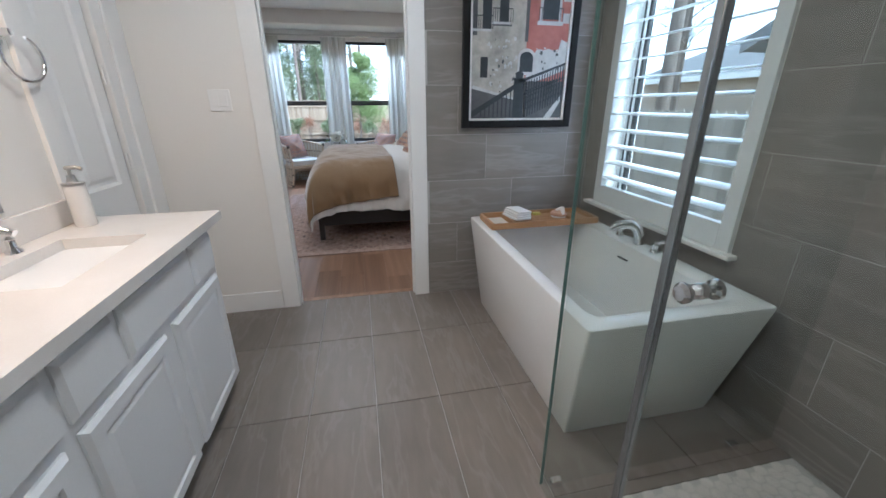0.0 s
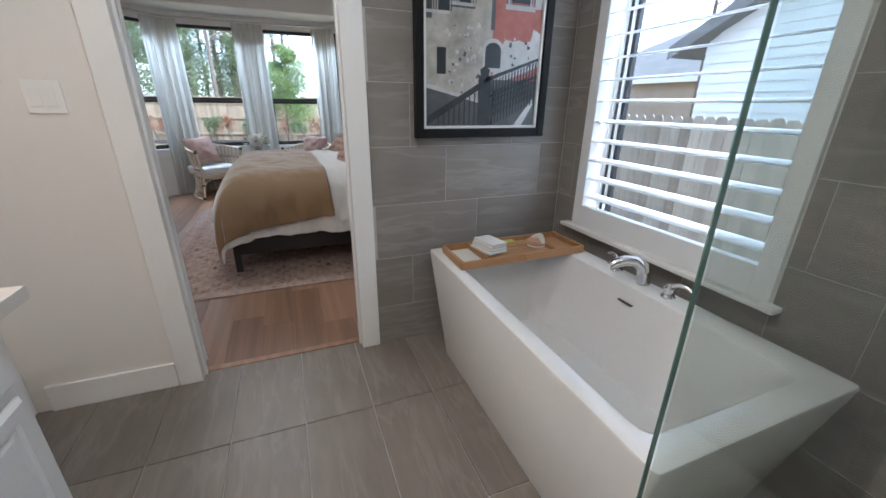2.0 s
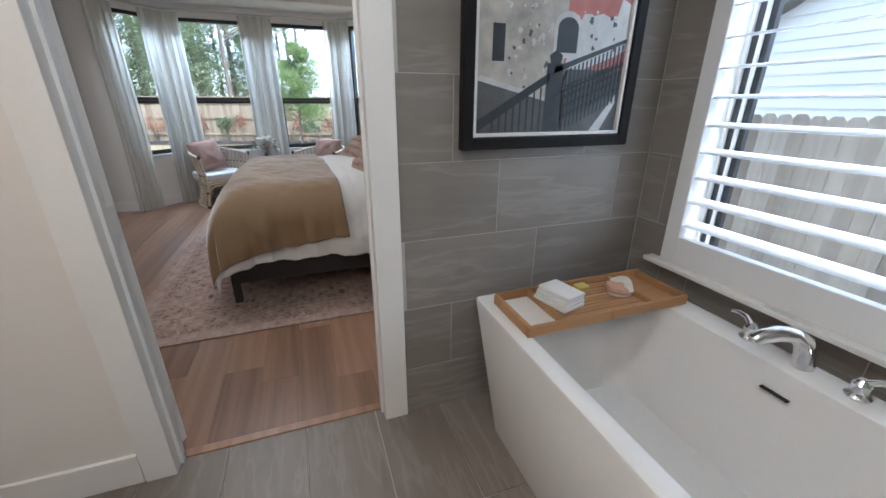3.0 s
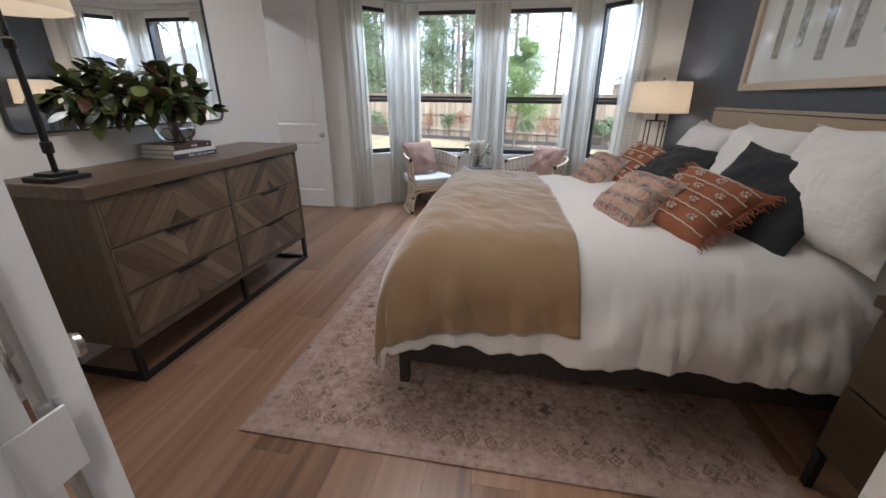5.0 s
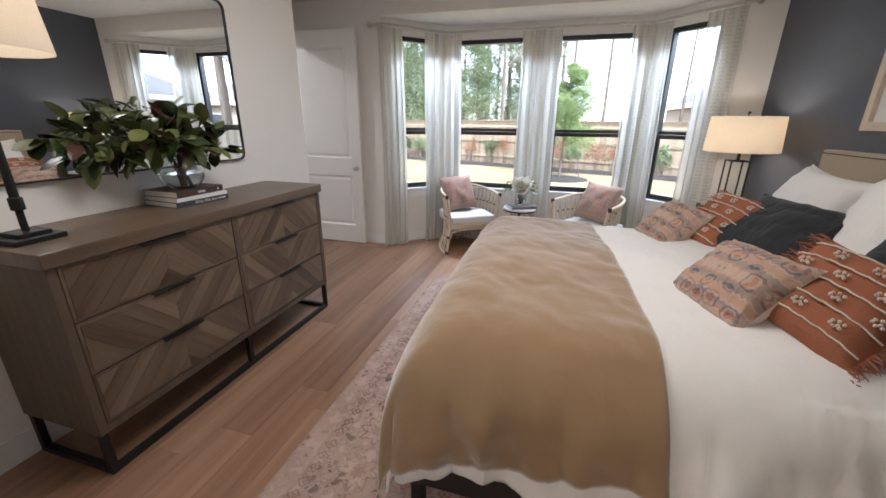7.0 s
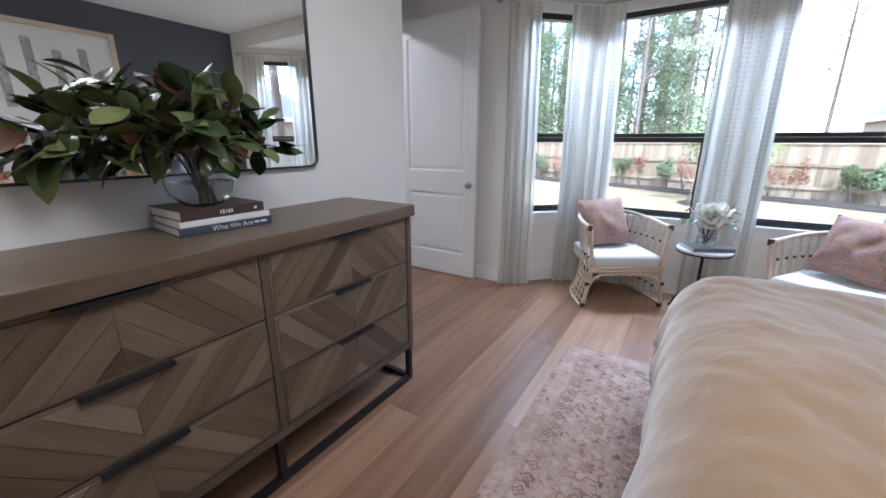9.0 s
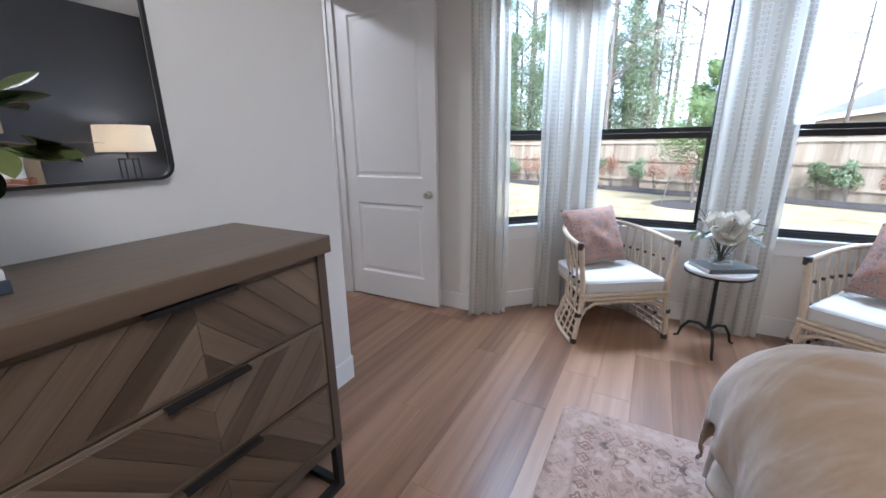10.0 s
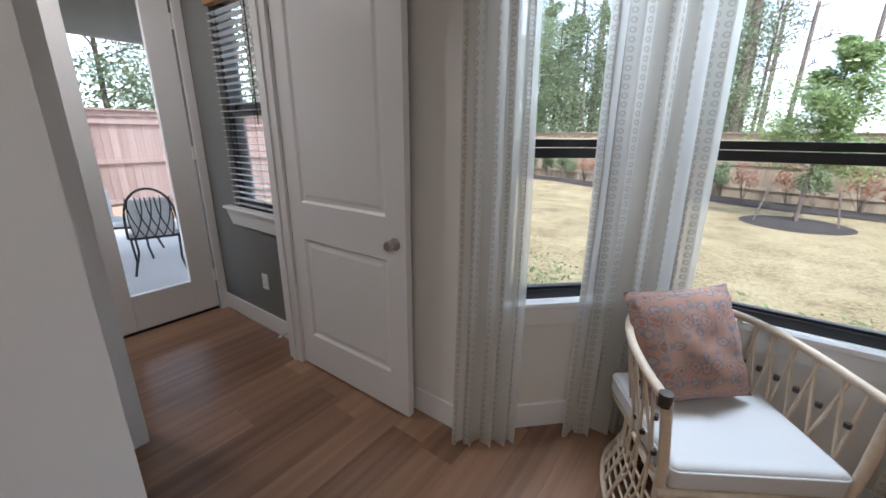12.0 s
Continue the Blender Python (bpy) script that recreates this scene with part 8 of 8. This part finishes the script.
rg = random.Random(21)
pines = [tree("pine_tree", "tall straight pine with a high green crown", 17 + 2 * k, 0.24, None, 30 + k, F_PINE, 120, 0.12, 14, 0.16, 0.4, 2.2) for k in range(3)]
oaks = [tree("evergreen_tree", "bushy green broadleaf tree at the wood's edge", 6.5 + 1.2 * k, 0.13, None, 40 + k, F_BUSH, 165, 0.08, 16, 0.42, 0.1, 2.4) for k in range(3)]
bares = [tree("bare_tree", "leafless winter tree with fine twigs", 10 + 2 * k, 0.12, None, 50 + k, F_BARE, 0, 0.1, 16, 0.4, 0.35, 2.0, bare=True) for k in range(2)]
spots = []
for k in range(15):
    spots.append((rg.choice(pines), -19 + k * 1.35 + rg.uniform(-0.8, 0.8), 28 + rg.uniform(0, 14)))
for k in range(17):
    spots.append((rg.choice(oaks), -17 + k * 1.0 + rg.uniform(-0.6, 0.6), 29 + rg.uniform(0, 7)))
for k in range(9):
    spots.append((rg.choice(bares), -9 + k * 2.0 + rg.uniform(-0.6, 0.6), 27 + rg.uniform(0, 8)))
for k in range(9):
    spots.append((rg.choice(oaks), -14.5 - rg.uniform(0, 3), 3 + k * 2.2 + rg.uniform(-0.5, 0.5)))
for k in range(6):
    spots.append((rg.choice(pines), -17 - rg.uniform(0, 5), 2 + k * 3.5))
for k in range(8):
    spots.append((rg.choice(pines + bares), 9.5 + rg.uniform(0, 9), 9.5 + k * 1.6))
for src in pines + oaks + bares:
    src.matrix_world = pose(spots[0][1] - 4 + rg.uniform(-3, 3), 34 + rg.uniform(0, 4), GZ, 0, 0, rg.uniform(0, 360))
for src, x, y in spots:
    s = rg.uniform(0.85, 1.15)
    ob = copy_thing(src, pose(x, y, GZ, 0, 0, rg.uniform(0, 360)))
    ob.scale = (s, s, s)

young = tree("young_tree", "young staked evergreen tree in a mulch ring", 3.55, 0.045, None, 77, F_LEAF, 200, 0.04, 38, 0.4, 0.33, 0.85)
young.matrix_world = pose(0.13, 16.9, GZ, 0, 0, 40)
bm = lathe(bmesh.new(), [(0, 0.07), (0.5, 0.06), (0.85, 0.02), (0.95, 0.0)], 28, (0.13, 16.9, GZ))
tagged(part("mulch_ring", bm, M_MULCH, None, smooth=True), "round dark mulch bed round the young tree", "mulch", kind="stuff")
for sx in (-0.7, 0.65):
    st = tagged(part("tree_stake", tube(bmesh.new(), [(0.13 + sx, 16.75, GZ), (0.13 + sx * 0.8, 16.75, GZ + 0.75)], 0.02, 6), M_BARK, None), "thin wooden stake beside the young tree", "stake")
# planting bed along the back fence
bd = Vector((22.5, -7.6, 0)).normalized()
nr = Vector((bd.y, -bd.x, 0))
bm = bmesh.new()
o = Vector((-14.5, 25.2, GZ))


def bed_edge(u, v):
    p = o + bd * (u * 23.6) + nr * (0.05 + v * (1.35 + 0.15 * math.sin(u * 31)))
    return (p.x, p.y, GZ + 0.02 + 0.06 * math.sin(math.pi * v))


sheet(bm, 60, 4, bed_edge)
tagged(part("planting_bed", bm, M_MULCH, None, smooth=True), "dark mulch planting bed along the fence", "mulch", kind="stuff")


def shrub(name, label, material, seed, r, h, per=120, size=0.05):
    g = random.Random(seed)
    s = thing(name, label, "shrub")
    tw = bmesh.new()
    cl = []
    for k in range(9):
        a = g.uniform(0, 6.28)
        q = Vector((math.cos(a) * r * g.uniform(0.2, 0.9), math.sin(a) * r * g.uniform(0.2, 0.9), h * g.uniform(0.45, 0.95)))
        tube(tw, [(0, 0, 0), q * 0.55, q], 0.01, 4, 0.004)
        cl.append((q, (r * 0.42, r * 0.42, h * 0.22)))
    part("twigs", tw, M_BARK, s)
    ob = new("leaves", leaf_cloud("leaves", cl, per, size, material, g, 0.45))
    ob.parent = s
    ob["kind"] = "stuff"
    return s


reds = [shrub("red_shrub", "reddish nandina shrub in the mulch bed", F_RED, 60 + k, 0.36, 1.1, 46, 0.04) for k in range(3)]
greens = [shrub("green_shrub", "small green shrub in the mulch bed", F_BUSH, 70 + k, 0.4, 1.0) for k in range(2)]
first = set()
for k in range(26):
    u = 3.0 + k * 0.78 + rg.uniform(-0.2, 0.2)
    src = rg.choice(reds if k > 6 and rg.random() < 0.72 else greens)
    p = o + bd * u + nr * rg.uniform(0.4, 0.9)
    m = pose(p.x, p.y, GZ + 0.03, 0, 0, rg.uniform(0, 360))
    if src.name not in first:
        first.add(src.name)
        src.matrix_world = m
    else:
        copy_thing(src, m)
for src in reds + greens:
    if src.name not in first:
        src.matrix_world = pose(6.0, 17.4, GZ)
# low green hedge right under the bay windows
verts, faces = [], []
for k in range(46):
    x = -3.0 + k * 0.1
    scatter_leaves(verts, faces, (x, 8.75 + 0.15 * math.sin(k), 0.3), (0.2, 0.26, 0.31), 120, 0.018, rg, 0.4)
me = bpy.data.meshes.new("hedge")
me.from_pydata([tuple(v) for v in verts], [], faces)
me.materials.append(F_LEAF)
tagged(new("hedge", me), "low clipped green hedge under the bay windows", "hedge", kind="stuff")


# ---- patio chairs ----
def patio_chair(m):
    c = thing("patio_chair", "dark cast iron patio chair with pale cushions", "chair", "patio chairs")
    for x, y in ((-0.24, -0.24), (0.24, -0.24), (-0.22, 0.24), (0.22, 0.24)):
        part("leg", tube(bmesh.new(), [(x * 1.1, y * 1.15, 0), (x * 0.95, y, 0.15), (x, y, 0.42)], 0.013, 6), M_IRON, c, smooth=True)
    part("seat_ring", tube(bmesh.new(), [(p[0], p[1], 0.42) for p in rounded_loop(-0.25, 0.25, -0.26, 0.25, 0.1, 0)], 0.014, 6), M_IRON, c, smooth=True)
    part("seat_cushion", boxed(-0.24, 0.24, -0.25, 0.22, 0.425, 0.49, 0.025, seg=3), M_SEAT, c, smooth=True)
    back = [(0.24 * math.cos(a), 0.25 + 0.06 * math.sin(a), 0.42 + 0.55 * max(0, math.sin(a)) ** 0.6) for a in (math.pi * k / 20 for k in range(21))]
    part("back_hoop", tube(bmesh.new(), back, 0.013, 6), M_IRON, c, smooth=True)
    for k in range(-2, 3):
        for s in (-1, 1):
            part("back_bar", tube(bmesh.new(), arc((k * 0.085, 0.26, 0.43), (k * 0.085 + s * 0.11 if abs(k * 0.085 + s * 0.11) < 0.22 else k * 0.085, 0.3, 0.88), (s * 0.03, 0, 0)), 0.007, 5), M_IRON, c, smooth=True)
    part("back_cushion", boxed(-0.2, 0.2, 0.17, 0.235, 0.48, 0.85, 0.03, seg=3), M_SEAT, c, smooth=True)
    c.matrix_world = m
    return c


pc = patio_chair(pose(-6.45, 7.62, -0.1, 0, 0, 250))
copy_thing(pc, pose(-7.25, 7.55, -0.1, 0, 0, 150))
M_POT = surf("planter_wood", (0.35, 0.22, 0.14), (0.45, 0.3, 0.2), 20, 4, 0.8)
tagged(part("planter_edge", boxed(-10.9, -9.5, 4.0, 9.0, GZ, 0.02, 0.01), M_POT, None), "raised timber planter edge along the fence", "planter")

# ---- tiles and planks, piece by piece ----
def slab_mesh(name, w, l, h, ch, material):
    """A flat piece with its corner at the origin and its top edges chamfered."""
    bm = bmesh.new()
    lo = [bm.verts.new(p) for p in ((0, 0, -h), (w, 0, -h), (w, l, -h), (0, l, -h))]
    mid = [bm.verts.new(p) for p in ((0, 0, -ch), (w, 0, -ch), (w, l, -ch), (0, l, -ch))]
    top = [bm.verts.new(p) for p in ((ch, ch, 0), (w - ch, ch, 0), (w - ch, l - ch, 0), (ch, l - ch, 0))]
    for a, b in ((lo, mid), (mid, top)):
        for i in range(4):
            j = (i + 1) % 4
            bm.faces.new((a[i], a[j], b[j], b[i]))
    bm.faces.new(top)
    return link_mesh(name, bm, material)


SLABS = {}


def slab(name, parent, material, w, l, h, ch, m):
    key = (name, round(w, 3), round(l, 3), material.name)
    if key not in SLABS:
        SLABS[key] = slab_mesh(name, w, l, h, ch, material)
    ob = new(name, SLABS[key])
    ob.parent = parent
    ob.matrix_world = m
    return ob


# bathroom floor tiles
G = 0.004
for i in range(-6, 5):
    x0, x1 = 0.634 + 0.31 * (i - 1), 0.634 + 0.31 * i
    x0, x1 = max(x0, XL + 0.0), min(x1, XB)
    for j in range(-5, 3):
        y0, y1 = 1.655 + 0.608 * (j - 1) , 1.655 + 0.608 * j
        y0, y1 = max(y0, -1.6), min(y1, 2.833)
        if x1 - x0 < 0.02 or y1 - y0 < 0.02:
            continue
        if x0 > 0.5 and y1 < 1.1:
            continue
        slab("tile", FLOOR_BATH, M_FTILE, x1 - x0 - G, y1 - y0 - G, 0.008, 0.0012, pose(x0 + G / 2, y0 + G / 2, 0))


def tile_wall(parent, a0, a1, z0, z1, m, skip=(), shift=0.0, pitch=0.61, row=0.308, z_line=0.245):
    """Running bond of large tiles on a wall face: local x along the face, local y up it, local z out of it."""
    k = math.floor((z0 - z_line) / row)
    while z_line + k * row < z1:
        za, zb = max(z_line + k * row, z0), min(z_line + (k + 1) * row, z1)
        off = shift - 0.204 * k
        n = math.floor((a0 - off) / pitch)
        while off + n * pitch < a1:
            ua, ub = max(off + n * pitch, a0), min(off + (n + 1) * pitch, a1)
            cells = [(ua, ub, za, zb)]
            for s in skip:
                out = []
                for (p, q, r, t) in cells:
                    if q <= s[0] or p >= s[1] or t <= s[2] or r >= s[3]:
                        out.append((p, q, r, t))
                        continue
                    if p < s[0]:
                        out.append((p, s[0], r, t))
                    if q > s[1]:
                        out.append((s[1], q, r, t))
                    pp, qq = max(p, s[0]), min(q, s[1])
                    if r < s[2]:
                        out.append((pp, qq, r, s[2]))
                    if t > s[3]:
                        out.append((pp, qq, s[3], t))
                cells = out
            for p, q, r, t in cells:
                if q - p > 0.015 and t - r > 0.015:
                    slab("tile", parent, M_WTILE, q - p - 0.003, t - r - 0.003, 0.006, 0.0008, m @ pose(p + 0.0015, r + 0.0015, 0.0))
            n += 1
        k += 1


wall_s, wall_b = bpy.data.objects["wall_south"], bpy.data.objects["wall_bath_window"]
UP = Matrix(((1, 0, 0, 0), (0, 0, -1, 0), (0, 1, 0, 0), (0, 0, 0, 1)))
tile_wall(wall_s, DX1 + 0.106, XB - 0.008, 0.0, 2.72, pose(0, WY0 - 0.007, 0) @ UP, shift=0.888 - 0.61 + 0.204 * 2)
SIDE = Matrix(((0, 0, -1, 0), (-1, 0, 0, 0), (0, 1, 0, 0), (0, 0, 0, 1)))
tile_wall(wall_b, -2.768, 1.55, 0.0, 2.72, pose(XB - 0.007, 0, 0) @ SIDE, skip=[(-2.585, -1.485, 0.68, 2.25)], shift=0.2)

# grout just under the tile faces
bm = bmesh.new()
box(bm, DX1 + 0.106, XB - 0.008, WY0 - 0.0058, WY0 - 0.0002, 0.0, 2.72)
setting("wall_grout_south", bm, M_GROUT, "pale grout between grey wall tiles", category="wall")
bm = bmesh.new()
for a, b, c, d in ((-1.55, 1.485, 0.0, 2.72), (2.585, 2.768, 0.0, 2.72), (1.485, 2.585, 0.0, 0.68), (1.485, 2.585, 2.25, 2.72)):
    box(bm, XB - 0.0058, XB - 0.0002, a, b, c, d)
setting("wall_grout_window", bm, M_GROUT, "pale grout between grey wall tiles", category="wall")

# oak planks along y
rnd = random.Random(5)
PW = 0.191
x = -4.6
col = 0
while x < 1.95:
    y = 2.878 - rnd.random() * 1.2
    while y < YF + 0.02:
        ln = rnd.choice((1.05, 1.3, 1.5, 1.8))
        y0, y1 = max(y, 2.878 if x > -2.5 else 5.1), y + ln
        xa, xb = x, min(x + PW, 1.95)
        cx = (xa + xb) / 2
        # the bay narrows the room at its north end
        top = YR - 0.002 if cx < BX0 or cx > BX1 else min(YF, YR + (cx - BX0) + 0.05, YR + (BX1 - cx) + 0.05)
        y1 = min(y1, top)
        ok = (xb > -2.4 or y1 > 5.1)
        if ok and y1 - y0 > 0.03 and (cx < XA + 0.1):
            slab("plank", FLOOR_BED, M_PLANK, xb - xa - 0.0005, y1 - y0 - 0.0005, 0.011, 0.0007, pose(xa, y0, 0))
        y += ln
    x += PW
    col += 1
